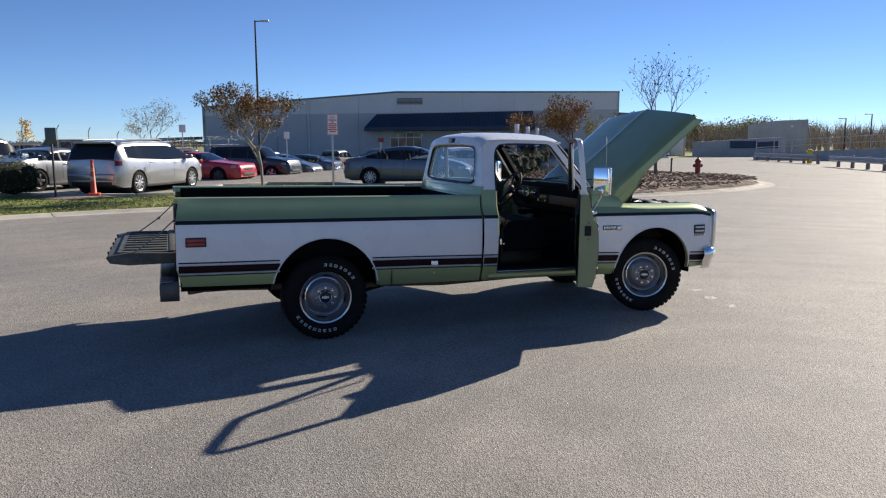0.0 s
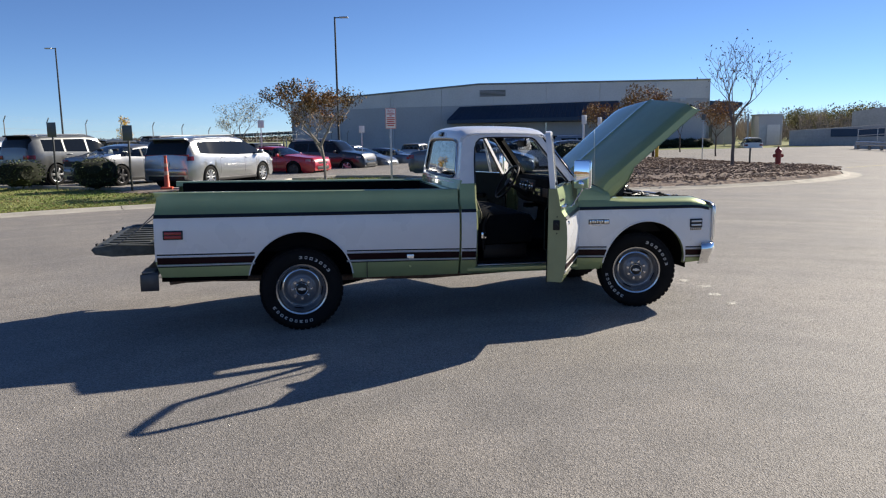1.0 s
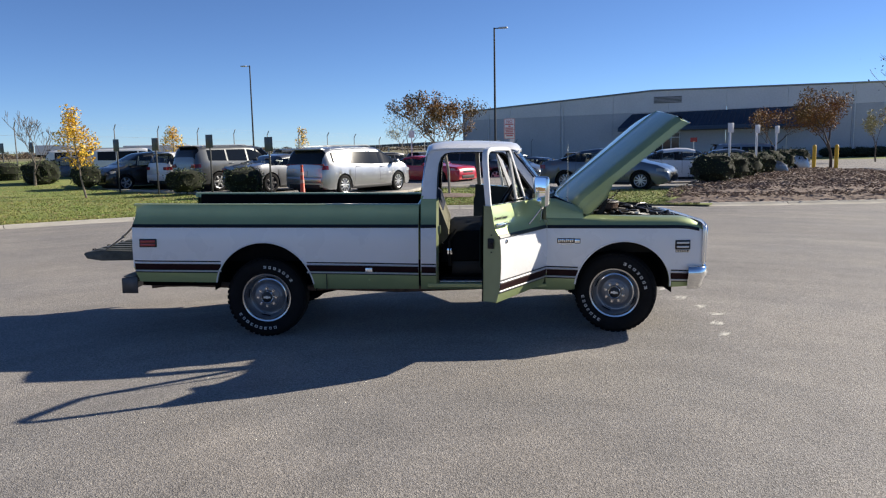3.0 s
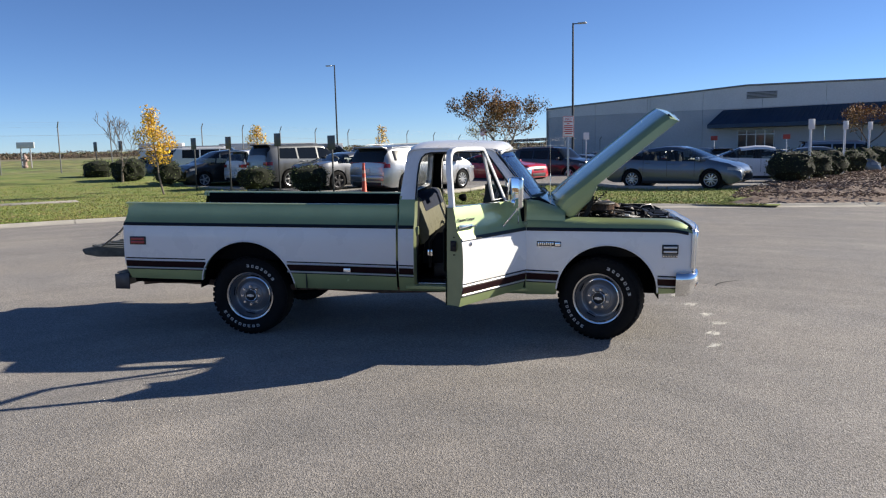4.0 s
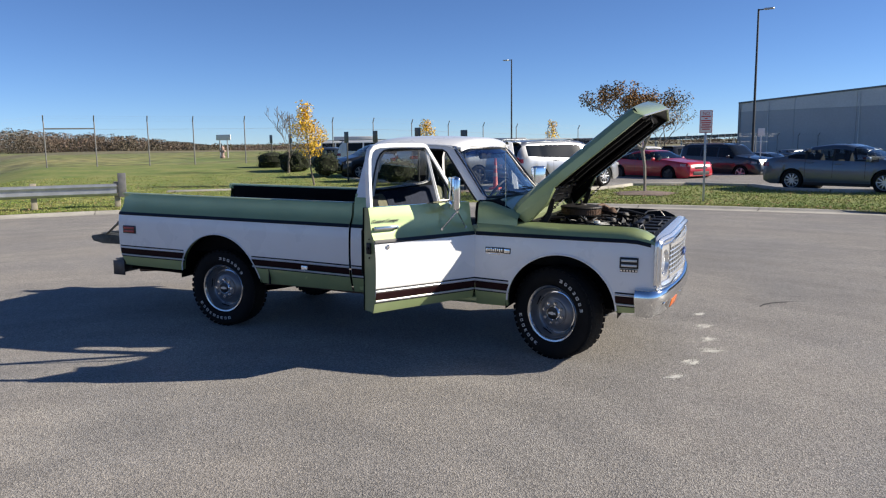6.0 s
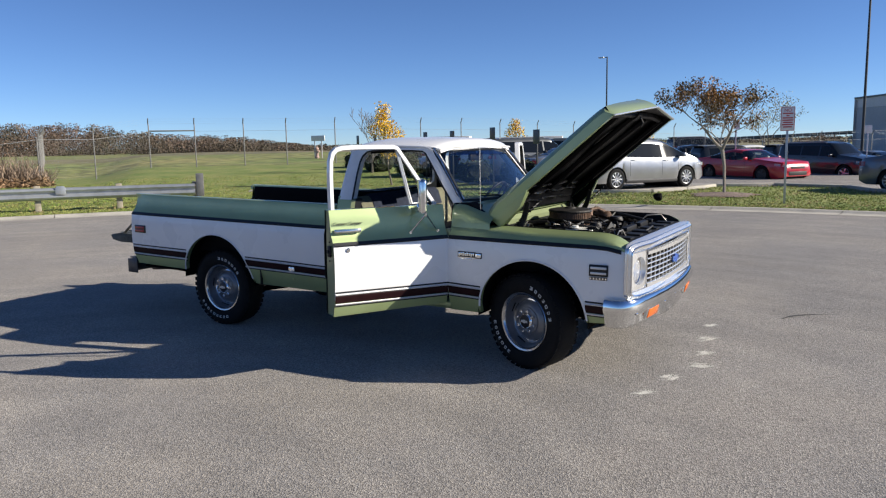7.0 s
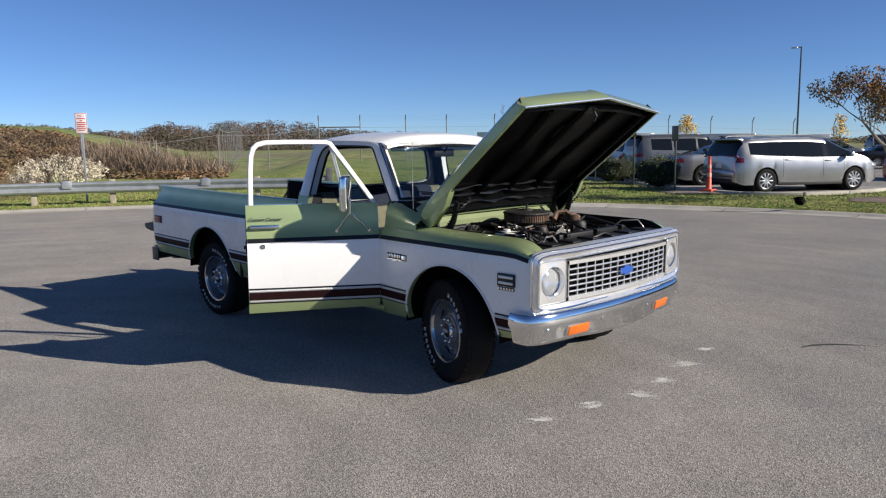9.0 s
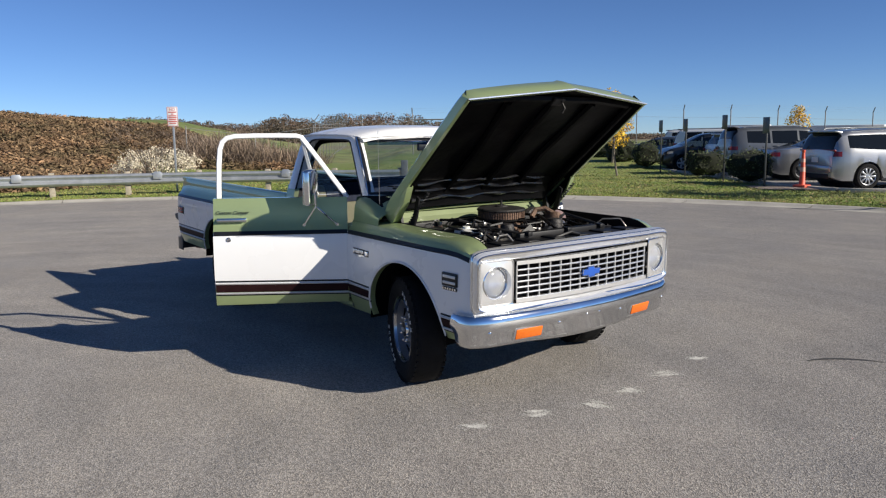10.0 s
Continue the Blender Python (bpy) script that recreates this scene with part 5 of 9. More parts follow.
for u0, w0, r0 in ((0.285, 0.098, 0.013), (0.215, 0.082, 0.017), (0.150, 0.050, 0.015)):
    bm = bmesh.new()
    pts = [(u0 + 0.010 * math.sin(11 * v + 40 * u0) + 0.02 * (1 - (v / 0.7) ** 2), v, w0 + 0.007 * math.sin(17 * v + 9 * u0)) for v in spread(-0.66, 0.60, 0.045)]
    tube(bm, pts, [r0 * (0.75 + 0.35 * math.sin(23 * p[1] + 30 * u0)) for p in pts], 6)
    part("lining_fold", bm, M_SHEEN, hood, "shiny fold in the black hood lining")
bm = bmesh.new()
for v0, v1 in ((-0.36, -0.30), (0.36, 0.30), (0.0, 0.0)):
    tube(bm, [(0.16, v0, 0.098), (0.60, (v0 + v1) / 2, 0.105), (1.16, v1 * 1.35, 0.098)], 0.026, 6)
tube(bm, [(0.12, -0.74, 0.085), (0.16, -0.4, 0.10), (0.16, 0.4, 0.10), (0.12, 0.74, 0.085)], 0.030, 6)
tube(bm, [(1.17, -0.76, 0.085), (1.20, -0.4, 0.10), (1.20, 0.4, 0.10), (1.17, 0.76, 0.085)], 0.026, 6)
for s in (-1, 1):
    tube(bm, [(0.10, s * 0.745, 0.07), (1.18, s * 0.785, 0.075)], 0.024, 6)
part("hood_rib", bm, M_PAD, hood, "black stamped ribs")
for s in (-1, 1):
    bm = bmesh.new()
    prism(bm, [(0.0, 0.03), (0.02, -0.045), (0.06, -0.055), (0.26, -0.035), (0.40, 0.03)], 0.012, pose(0, s * 0.815 + 0.006, 0, 90), bevel=0.002)
    part("side_flange", bm, M_GREEN, hood)
    bm = bmesh.new()
    grid(bm, [[Vector((u, s * (0.824 + 0.02 * u), w)), Vector((u + 0.004, s * (0.824 + 0.02 * u - wd), w - 0.004)), Vector((u + 0.004, s * (0.824 + 0.02 * u - wd), w + 0.010))] for u, w, wd in ((0.02, -0.050, 0.070), (0.06, -0.062, 0.062), (0.16, -0.050, 0.050), (0.26, -0.040, 0.046), (0.372, 0.014, 0.046))])
    thicken(bm, 0.003)
    part("turned_flange", bm, M_GREEN, hood, "green flange turned in at the hinge end")
    bm = bmesh.new()
    grid(bm, [[Vector((u, s * 0.820 * (1 + 0.03 * u), 0.026)), Vector((u, s * 0.796 * (1 + 0.03 * u), 0.022))] for u in spread(0.375, 1.25, 0.11)])
    thicken(bm, 0.003)
    part("edge_flange", bm, M_GREEN, hood)
    bm = bmesh.new()
    prism(bm, [(0.004, 0.05), (0.022, -0.043), (0.06, -0.053), (0.26, -0.033), (0.41, 0.05)], 0.006, pose(0, s * 0.803 + 0.003, 0, 90))
    part("flange_lining", bm, M_PAD, hood)
bm = bmesh.new()
box(bm, (1.20, 0.0, 0.075), (0.07, 0.10, 0.02), bevel=0.006)
tube(bm, [(1.215, 0.02, 0.075), (1.20, 0.03, 0.015), (1.17, 0.02, 0.0)], 0.007, 6)
part("hood_latch", bm, M_CASTIRON, hood, "steel hood latch")
for s in (-1, 1):
    bm = bmesh.new()
    prism(bm, [(2.93, 1.00), (2.99, 1.00), (3.03, 1.10), (3.00, 1.21), (2.97, 1.30), (2.94, 1.28), (2.965, 1.19), (2.95, 1.10)], 0.02, pose(0, s * 0.735, 0, 90))
    prism(bm, [(2.97, 1.04), (3.11, 1.10), (3.16, 1.20), (3.19, 1.33), (3.16, 1.345), (3.12, 1.22), (3.07, 1.13), (2.97, 1.08)], 0.015, pose(0, s * 0.71, 0, 90))
    tube(bm, [(3.02 + 0.10 * k / 14 + 0.012 * math.cos(k * 2.2), s * 0.72 + 0.015 * math.sin(k * 2.2), 1.10 + 0.10 * k / 14) for k in range(40)], 0.006, 5)
    part("hood_hinge", bm, M_BLACK, hood.parent, "black sprung hood hinge")

# ---- engine bay ----
bm = bmesh.new()
grid(bm, [[Vector((2.945, y, 0.55)), Vector((2.945, y, 0.95)), Vector((2.953, y, 1.135)), Vector((2.955, y, 1.17)), Vector((2.93, y, 1.205))] for y in spread(-0.80, 0.80, 0.2)], lambda i, j: 1 if j < 2 else 0)
for y, w in ((-0.45, 0.35), (0.35, 0.22)):
    box(bm, (2.965, y, 1.0), (0.05, w, 0.22), bevel=0.02, mi=1)
box(bm, (2.985, 0, 1.06), (0.03, 1.50, 0.14), bevel=0.01, mi=1)
part("firewall", bm, [M_JAMB, M_BLACK], truck, "light green painted firewall, black below")
engine = new("engine")
engine.parent = truck
tagged(engine, "V8 engine with a round air cleaner")
bm = bmesh.new()
box(bm, (3.38, 0, 0.72), (0.62, 0.52, 0.34), bevel=0.04)
for s in (-1, 1):
    box(bm, (0, 0, 0), (0.56, 0.20, 0.14), pose(3.38, s * 0.25, 0.93, s * -28), bevel=0.03)
box(bm, (3.38, 0, 0.96), (0.42, 0.28, 0.12), bevel=0.03)
part("engine_block", bm, M_CASTIRON, engine)
for s in (-1, 1):
    bm = bmesh.new()
    box(bm, (0, 0, 0), (0.54, 0.13, 0.07), pose(3.38, s * 0.285, 1.005, s * -28), bevel=0.02)
    for k in range(4):
        cyl(bm, 0.016, 0.015, pose(3.18 + 0.13 * k, s * 0.30, 1.045, s * -28), 8)
    part("valve_cover", bm, M_ENGALU, engine)
bm = bmesh.new()
AC = pose(3.25, -0.01, 1.165) @ Matrix.Diagonal((0.86, 0.86, 1.0, 1.0))
lathe(bm, [(0.0, 0.080), (0.05, 0.080), (0.06, 0.070), (0.16, 0.068), (0.205, 0.060), (0.214, 0.050), (0.210, 0.042)], AC, 40)
ac = part("air_cleaner", bm, M_CASTIRON, engine, "round air cleaner lid, dull bronze steel")
bm = bmesh.new()
lathe(bm, [(0.198, 0.045), (0.200, -0.010), (0.190, -0.012)], AC, 40)
for k in range(60):
    a = 2 * math.pi * k / 60
    box(bm, (0, 0, 0), (0.010, 0.008, 0.050), AC @ pose(0.200 * math.cos(a), 0.200 * math.sin(a), 0.016, 0, 0, math.degrees(a)))
part("filter_element", bm, M_RUST, ac, "brown pleated filter")
bm = bmesh.new()
lathe(bm, [(0.214, -0.010), (0.208, -0.022), (0.12, -0.035), (0.10, -0.07)], AC, 36)
cyl(bm, 0.010, 0.04, AC @ pose(0, 0, 0.095), 8)
part("cleaner_base", bm, M_CASTIRON, ac)
bm = bmesh.new()
box(bm, (3.36, -0.02, 1.08), (0.14, 0.14, 0.09), bevel=0.015)
box(bm, (3.52, -0.05, 1.03), (0.09, 0.10, 0.07), bevel=0.015)
part("carburettor", bm, M_RUST, engine, "gold-brown carburettor body")
bm = bmesh.new()
lathe(bm, [(0.0, 0.09), (0.035, 0.09), (0.05, 0.07), (0.056, 0.03), (0.050, -0.05), (0.03, -0.08), (0.0, -0.085)], pose(3.42, 0.34, 1.115, 0, 62, 20), 18)
box(bm, (3.40, 0.36, 1.165), (0.10, 0.06, 0.04), bevel=0.012)
tube(bm, [(3.36, 0.20, 1.15), (3.34, 0.26, 1.20), (3.38, 0.32, 1.21), (3.44, 0.36, 1.17)], 0.020, 8)
part("compressor", bm, M_RUST, engine, "dull brownish compressor and its duct")
bm = bmesh.new()
lathe(bm, [(0.02, 0.0), (0.055, 0.008), (0.055, 0.026), (0.02, 0.034)], pose(3.50, 0.37, 1.075, 0, 62, 20), 18)
part("pulley", bm, M_ENGALU, engine)
bm = bmesh.new()
lathe(bm, [(0.0, 0.09), (0.06, 0.085), (0.07, 0.05), (0.07, -0.04), (0.05, -0.07), (0.0, -0.07)], pose(3.62, -0.30, 0.98, 0, 90, 0), 18)
part("alternator", bm, M_ENGALU, engine)
bm = bmesh.new()
lathe(bm, [(0.0, 0.03), (0.20, 0.025), (0.21, 0.0), (0.20, -0.02), (0.0, -0.02)], pose(3.72, 0.0, 0.93, 0, 90, 0), 6)
for k in range(6):
    box(bm, (0, 0.13, 0), (0.02, 0.22, 0.09), pose(3.72, 0, 0.93, 60 * k) @ pose(0, 0, 0, 0, 0, 24))
part("cooling_fan", bm, M_BLACK, engine)
bm = bmesh.new()
tube(bm, [(3.74, -0.20, 1.03), (3.66, -0.12, 1.08), (3.58, -0.03, 1.03), (3.52, 0.0, 0.99)], 0.028, 10)
tube(bm, [(3.80, 0.26, 0.96), (3.70, 0.18, 0.90), (3.6, 0.1, 0.86)], 0.028, 10)
part("radiator_hose", bm, M_BLACK, engine, "black rubber hose")
rng = random.Random(5)
bm = bmesh.new()
for k in range(90):
    a = Vector((rng.uniform(3.0, 3.78), rng.uniform(-0.66, 0.66), rng.uniform(1.02, 1.15)))
    b = Vector((rng.uniform(3.0, 3.78), max(-0.68, min(0.68, a.y + rng.uniform(-0.35, 0.35))), rng.uniform(1.00, 1.13)))
    mid = (a + b) / 2 + Vector((rng.uniform(-0.1, 0.1), rng.uniform(-0.1, 0.1), rng.uniform(0.0, 0.06)))
    tube(bm, [a, a.lerp(mid, 0.6), mid, mid.lerp(b, 0.4), b], rng.choice((0.006, 0.008, 0.011)), 6)
part("cable", bm, M_BLACK, engine, "black wires and hoses")
for k in range(44):
    bm = bmesh.new()
    a = Vector((rng.uniform(3.02, 3.74), rng.uniform(-0.55, 0.55), rng.uniform(1.05, 1.12)))
    b = a + Vector((rng.uniform(-0.10, 0.10), rng.uniform(-0.14, 0.14), rng.uniform(-0.06, 0.03)))
    q = Vector((rng.uniform(-0.03, 0.03), rng.uniform(-0.03, 0.03), rng.uniform(0.01, 0.04)))
    tube(bm, [a, a.lerp(b, 0.3) + q, a.lerp(b, 0.6) + q, a.lerp(b, 0.85) + q * 0.5, b], rng.choice((0.004, 0.005, 0.007)), 6)
    box(bm, tuple(b), (rng.uniform(0.02, 0.04), 0.028, 0.03), bevel=0.006)
    part("metal_line", bm, (M_ENGALU, M_CASTIRON, M_RUST)[k % 3], engine)
for k in range(12):
    bm = bmesh.new()
    lathe(bm, [(0.0, 0.03), (0.03, 0.03), (0.04, 0.01), (0.04, -0.04), (0.0, -0.04)], pose(rng.uniform(3.05, 3.72), rng.uniform(-0.55, 0.55), rng.uniform(1.03, 1.10), rng.uniform(-40, 40), rng.uniform(-40, 40), 0), 12)
    part("engine_fitting", bm, rng.choice((M_RUST, M_BLACK, M_CASTIRON)), engine)
for x, y, z, r, h in ((3.55, -0.22, 1.10, 0.05, 0.10), (3.58, 0.22, 1.10, 0.06, 0.12), (3.15, 0.25, 1.10, 0.05, 0.10)):
    bm = bmesh.new()
    lathe(bm, [(0.0, h / 2), (r * 0.8, h / 2), (r, h / 3), (r, -h / 2), (0, -h / 2)], pose(x, y, z), 16)
    part("canister", bm, M_CASTIRON, engine)
bm = bmesh.new()
box(bm, (3.72, 0.58, 0.98), (0.24, 0.17, 0.20), bevel=0.01)
for dy in (-0.05, 0.05):
    cyl(bm, 0.012, 0.03, pose(3.66, 0.58 + dy, 1.09), 8)
part("battery", bm, M_BLACK, truck, "black battery")
bm = bmesh.new()
box(bm, (3.53, -0.55, 1.065), (0.20, 0.13, 0.15), bevel=0.025)
cyl(bm, 0.025, 0.02, pose(3.50, -0.55, 1.145), 12)
part("washer_bottle", bm, M_PLATE, truck, "whitish plastic washer bottle")
bm = bmesh.new()
lathe(bm, [(0.0, 0.12), (0.10, 0.12), (0.12, 0.10), (0.12, 0.0), (0.09, -0.02), (0.0, -0.03)], pose(3.02, 0.48, 1.04, 0, 70, 0), 20)
box(bm, (3.14, 0.48, 1.04), (0.16, 0.09, 0.10), bevel=0.01)
part("brake_booster", bm, M_CASTIRON, truck)
bm = bmesh.new()
lathe(bm, [(0.0, 0.05), (0.045, 0.05), (0.055, 0.035), (0.055, -0.05), (0.0, -0.06)], pose(3.34, 0.50, 1.115, 0, 35, 0), 20)
lathe(bm, [(0.058, 0.012), (0.061, 0.0), (0.058, -0.012)], pose(3.34, 0.50, 1.115, 0, 35, 0), 20)
part("vacuum_pot", bm, M_POTPINK, engine, "faded pinkish vacuum pot")
bm = bmesh.new()
box(bm, (3.06, -0.42, 0.99), (0.20, 0.42, 0.20), bevel=0.05)
part("heater_box", bm, M_BLACK, truck, "black heater box")
bm = bmesh.new()
box(bm, (3.05, 0.30, 1.03), (0.18, 0.40, 0.22), bevel=0.04)
part("blower_case", bm, M_BLACK, truck)

# ---- ground materials ----
def asphalt(name, base, warm, crack=True):
    """Worn asphalt: stone speckle, broad stains, faint seams, fine relief."""
    m = bpy.data.materials.new(name)
    m.use_nodes = True
    nt = m.node_tree
    n, l = nt.nodes, nt.links
    b = n["Principled BSDF"]
    b.inputs["Roughness"].default_value = 0.76
    b.inputs["Diffuse Roughness"].default_value = 0.18
    b.inputs["Specular IOR Level"].default_value = 0.52
    tc = n.new("ShaderNodeTexCoord").outputs["Object"]

    def noise_tex(scale, detail, lo, hi, a, c):
        t = n.new("ShaderNodeTexNoise")
        t.inputs["Scale"].default_value, t.inputs["Detail"].default_value = scale, detail
        l.new(tc, t.inputs["Vector"])
        r = n.new("ShaderNodeMapRange")
        for k, v in zip((1, 2, 3, 4), (lo, hi, a, c)):
            r.inputs[k].default_value = v
        l.new(t.outputs["Fac"], r.inputs[0])
        return r.outputs[0], t.outputs["Fac"]

    vor = n.new("ShaderNodeTexVoronoi")
    vor.inputs["Scale"].default_value = 128
    l.new(tc, vor.inputs["Vector"])
    stone = n.new("ShaderNodeMapRange")
    for k, v in zip((1, 2, 3, 4), (0.0, 1.0, 0.55, 1.45)):
        stone.inputs[k].default_value = v
    sep = n.new("ShaderNodeSeparateColor")
    l.new(vor.outputs["Color"], sep.inputs[0])
    l.new(sep.outputs[0], stone.inputs[0])
    broad, _ = noise_tex(0.30, 5, 0.3, 0.7, 0.92, 1.08)
    mid, _ = noise_tex(2.2, 6, 0.3, 0.7, 0.95, 1.05)
    fine, ff = noise_tex(45, 3, 0.25, 0.75, 0.80, 1.20)

    def mul(a, c):
        q = n.new("ShaderNodeMath")
        q.operation = "MULTIPLY"
        l.new(a, q.inputs[0])
        l.new(c, q.inputs[1])
        return q.outputs[0]

    # faint arcs left by the roller and by turning wheels
    off = n.new("ShaderNodeVectorMath")
    off.operation = "SUBTRACT"
    off.inputs[1].default_value = (2.0, -5.0, 0.0)
    l.new(tc, off.inputs[0])
    rad = n.new("ShaderNodeVectorMath")
    rad.operation = "LENGTH"
    l.new(off.outputs[0], rad.inputs[0])
    sxy = n.new("ShaderNodeSeparateXYZ")
    l.new(off.outputs[0], sxy.inputs[0])
    ang = n.new("ShaderNodeMath")
    ang.operation = "ARCTAN2"
    l.new(sxy.outputs[1], ang.inputs[0])
    l.new(sxy.outputs[0], ang.inputs[1])
    pol = n.new("ShaderNodeCombineXYZ")
    l.new(rad.outputs["Value"], pol.inputs[0])
    l.new(ang.outputs[0], pol.inputs[1])
    arcs = n.new("ShaderNodeTexNoise")
    arcs.inputs["Scale"].default_value, arcs.inputs["Detail"].default_value = 2.4, 7
    l.new(pol.outputs[0], arcs.inputs["Vector"])
    streak = n.new("ShaderNodeMapRange")
    for q, v in zip((1, 2, 3, 4), (0.32, 0.68, 0.90, 1.09)):
        streak.inputs[q].default_value = v
    l.new(arcs.outputs["Fac"], streak.inputs[0])
    k = mul(mul(mul(mul(stone.outputs[0], broad), mid), fine), streak.outputs[0])
    mixc = n.new("ShaderNodeMix")
    mixc.data_type = "RGBA"
    mixc.inputs["A"].default_value, mixc.inputs["B"].default_value = (*base, 1), (*warm, 1)
    tone, _ = noise_tex(0.55, 4, 0.35, 0.65, -0.35, 0.35)
    blend = n.new("ShaderNodeMath")
    blend.operation = "ADD"
    blend.use_clamp = True
    l.new(sep.outputs[1], blend.inputs[0])
    l.new(tone, blend.inputs[1])
    l.new(blend.outputs[0], mixc.inputs["Factor"])
    col = n.new("ShaderNodeVectorMath")
    col.operation = "SCALE"
    l.new(mixc.outputs["Result"], col.inputs[0])
    l.new(k, col.inputs["Scale"])
    l.new(col.outputs[0], b.inputs["Base Color"])
    bp = n.new("ShaderNodeBump")
    bp.inputs["Strength"].default_value, bp.inputs["Distance"].default_value = 0.48, 0.008
    h = n.new("ShaderNodeMath")
    h.operation = "ADD"
    l.new(vor.outputs["Distance"], h.inputs[0])
    l.new(ff, h.inputs[1])
    l.new(h.outputs[0], bp.inputs["Height"])
    l.new(bp.outputs[0], b.inputs["Normal"])
    return m


M_ASPHALT = asphalt("asphalt", (0.219, 0.208, 0.195), (0.288, 0.260, 0.224))
M_LOT = asphalt("lot_asphalt", (0.27, 0.26, 0.24), (0.33, 0.31, 0.28))
M_CONC = mat("concrete", (0.46, 0.43, 0.37), 0.9, var=0.25, scale=1.5, fine=0.15, fine_scale=60, bump=0.25, rand=0.08)
M_GRASS = mat("lawn_grass", (0.125, 0.182, 0.035), 0.95, color2=(0.235, 0.242, 0.074), scale=0.8, fine=0.45, fine_scale=25, bump=0.4, bump_scale=40)
M_BLADE = mat("grass_blade", (0.190, 0.265, 0.050), 0.8, color2=(0.335, 0.320, 0.105), scale=0.6, island=0.45)
M_FIELD = mat("field_earth", (0.118, 0.165, 0.038), 0.97, color2=(0.240, 0.220, 0.080), scale=0.11, fine=0.6, fine_scale=1.1, bump=0.6, bump_scale=6)
M_FIELDDRY = mat("dry_field", (0.200, 0.165, 0.090), 0.97, color2=(0.130, 0.130, 0.055), scale=0.05, fine=0.4, fine_scale=0.6, bump=0.5, bump_scale=5)
M_GRAVEL = mat("pink_gravel", (0.30, 0.24, 0.20), 0.95, color2=(0.17, 0.14, 0.115), scale=9, fine=0.5, fine_scale=40, bump=0.8, bump_scale=40)
M_LITTER = mat("dead_leaf_litter", (0.085, 0.052, 0.034), 0.97, color2=(0.15, 0.095, 0.055), scale=1.2, fine=0.5, fine_scale=14, bump=1.0, bump_scale=9)
M_MULCH = mat("mulch", (0.160, 0.115, 0.092), 0.95, color2=(0.25, 0.195, 0.160), scale=5.0, fine=0.5, fine_scale=45, bump=1.0, bump_scale=35)
M_CHIP = mat("mulch_chip", (0.23, 0.175, 0.140), 0.92, island=0.55)
M_SCRUB = mat("scrub_twig", (0.125, 0.072, 0.046), 0.95, island=0.5, color2=(0.060, 0.040, 0.026), scale=0.35)
M_BRUSH = mat("dead_brush", (0.290, 0.178, 0.098), 0.97, island=0.45, color2=(0.105, 0.082, 0.042), scale=0.42, fine=0.35, fine_scale=1.6)
M_THICKET = mat("thicket_twig", (0.285, 0.215, 0.155), 0.95, island=0.55, color2=(0.150, 0.112, 0.080), scale=0.4)
M_SCRUBDRY = mat("dry_grass", (0.30, 0.21, 0.12), 0.95, island=0.4)
M_BARK = mat("bark", (0.20, 0.17, 0.14), 0.9, var=0.35, scale=12, bump=0.5)
M_BARKPALE = mat("pale_bark", (0.34, 0.30, 0.25), 0.9, var=0.3, scale=12, bump=0.4)
M_BARKDARK = mat("dark_bark", (0.095, 0.075, 0.062), 0.9, var=0.35, scale=12, bump=0.5)
M_LEAFRUST = mat("rust_leaf", (0.30, 0.135, 0.034), 0.75, island=0.6, color2=(0.075, 0.066, 0.028), scale=0.9)
M_LEAFGOLD = mat("gold_leaf", (0.72, 0.46, 0.035), 0.75, island=0.30)
M_LEAFPALE = mat("pale_leaf", (0.33, 0.29, 0.13), 0.75, island=0.4)
M_LEAFORANGE = mat("orange_leaf", (0.24, 0.105, 0.034), 0.75, island=0.5, color2=(0.22, 0.14, 0.035), scale=0.9)
M_LEAFFALLEN = mat("fallen_leaf", (0.24, 0.155, 0.080), 0.85, island=0.6)
M_LEAFDEAD = mat("dead_leaf", (0.055, 0.038, 0.026), 0.8, island=0.4)
M_HEDGE = mat("hedge_leaf", (0.060, 0.082, 0.024), 0.7, island=0.6)
# near-black, so the shade deep inside the bushes is painted in
M_HEDGESHADE = mat("hedge_inner_shade", (0.012, 0.015, 0.006), 0.95)
M_PLUME = mat("pale_plume", (0.62, 0.55, 0.42), 0.9, island=0.3)
M_WOODS = mat("autumn_woods", (0.165, 0.108, 0.080), 0.97, island=0.4, color2=(0.062, 0.066, 0.044), scale=0.06, fine=0.4, fine_scale=0.8)
M_WOODSPALE = mat("pale_woods", (0.36, 0.305, 0.25), 0.97, island=0.4)
M_LEAFOLIVE = mat("olive_leaf", (0.30, 0.27, 0.12), 0.8, island=0.4)
M_GALV = mat("galvanised_steel", (0.50, 0.52, 0.53), 0.42, metal=0.65, var=0.2, scale=4, rough_var=0.1)
M_FENCEPOST = mat("weathered_post", (0.24, 0.235, 0.225), 0.6, metal=0.4, var=0.3, scale=6)
M_MESHWIRE = mat("fence_wire", (0.40, 0.41, 0.42), 0.5, metal=0.7, var=0.2)
M_POSTDARK = mat("dark_post", (0.030, 0.034, 0.036), 0.5, var=0.3, scale=5)
M_SIGNBACK = mat("sign_back", (0.10, 0.115, 0.12), 0.45, metal=0.5, var=0.2)
M_SIGNWHITE = mat("sign_white", (0.78, 0.77, 0.75), 0.5, var=0.08, scale=3)
M_SIGNRED = mat("sign_red", (0.55, 0.075, 0.06), 0.5, var=0.1)
M_REDPAINT = mat("red_paint", (0.33, 0.045, 0.035), 0.45, var=0.25, scale=8)
M_HYDRANTFADED = mat("faded_paint", (0.45, 0.31, 0.26), 0.6, var=0.3, scale=8)
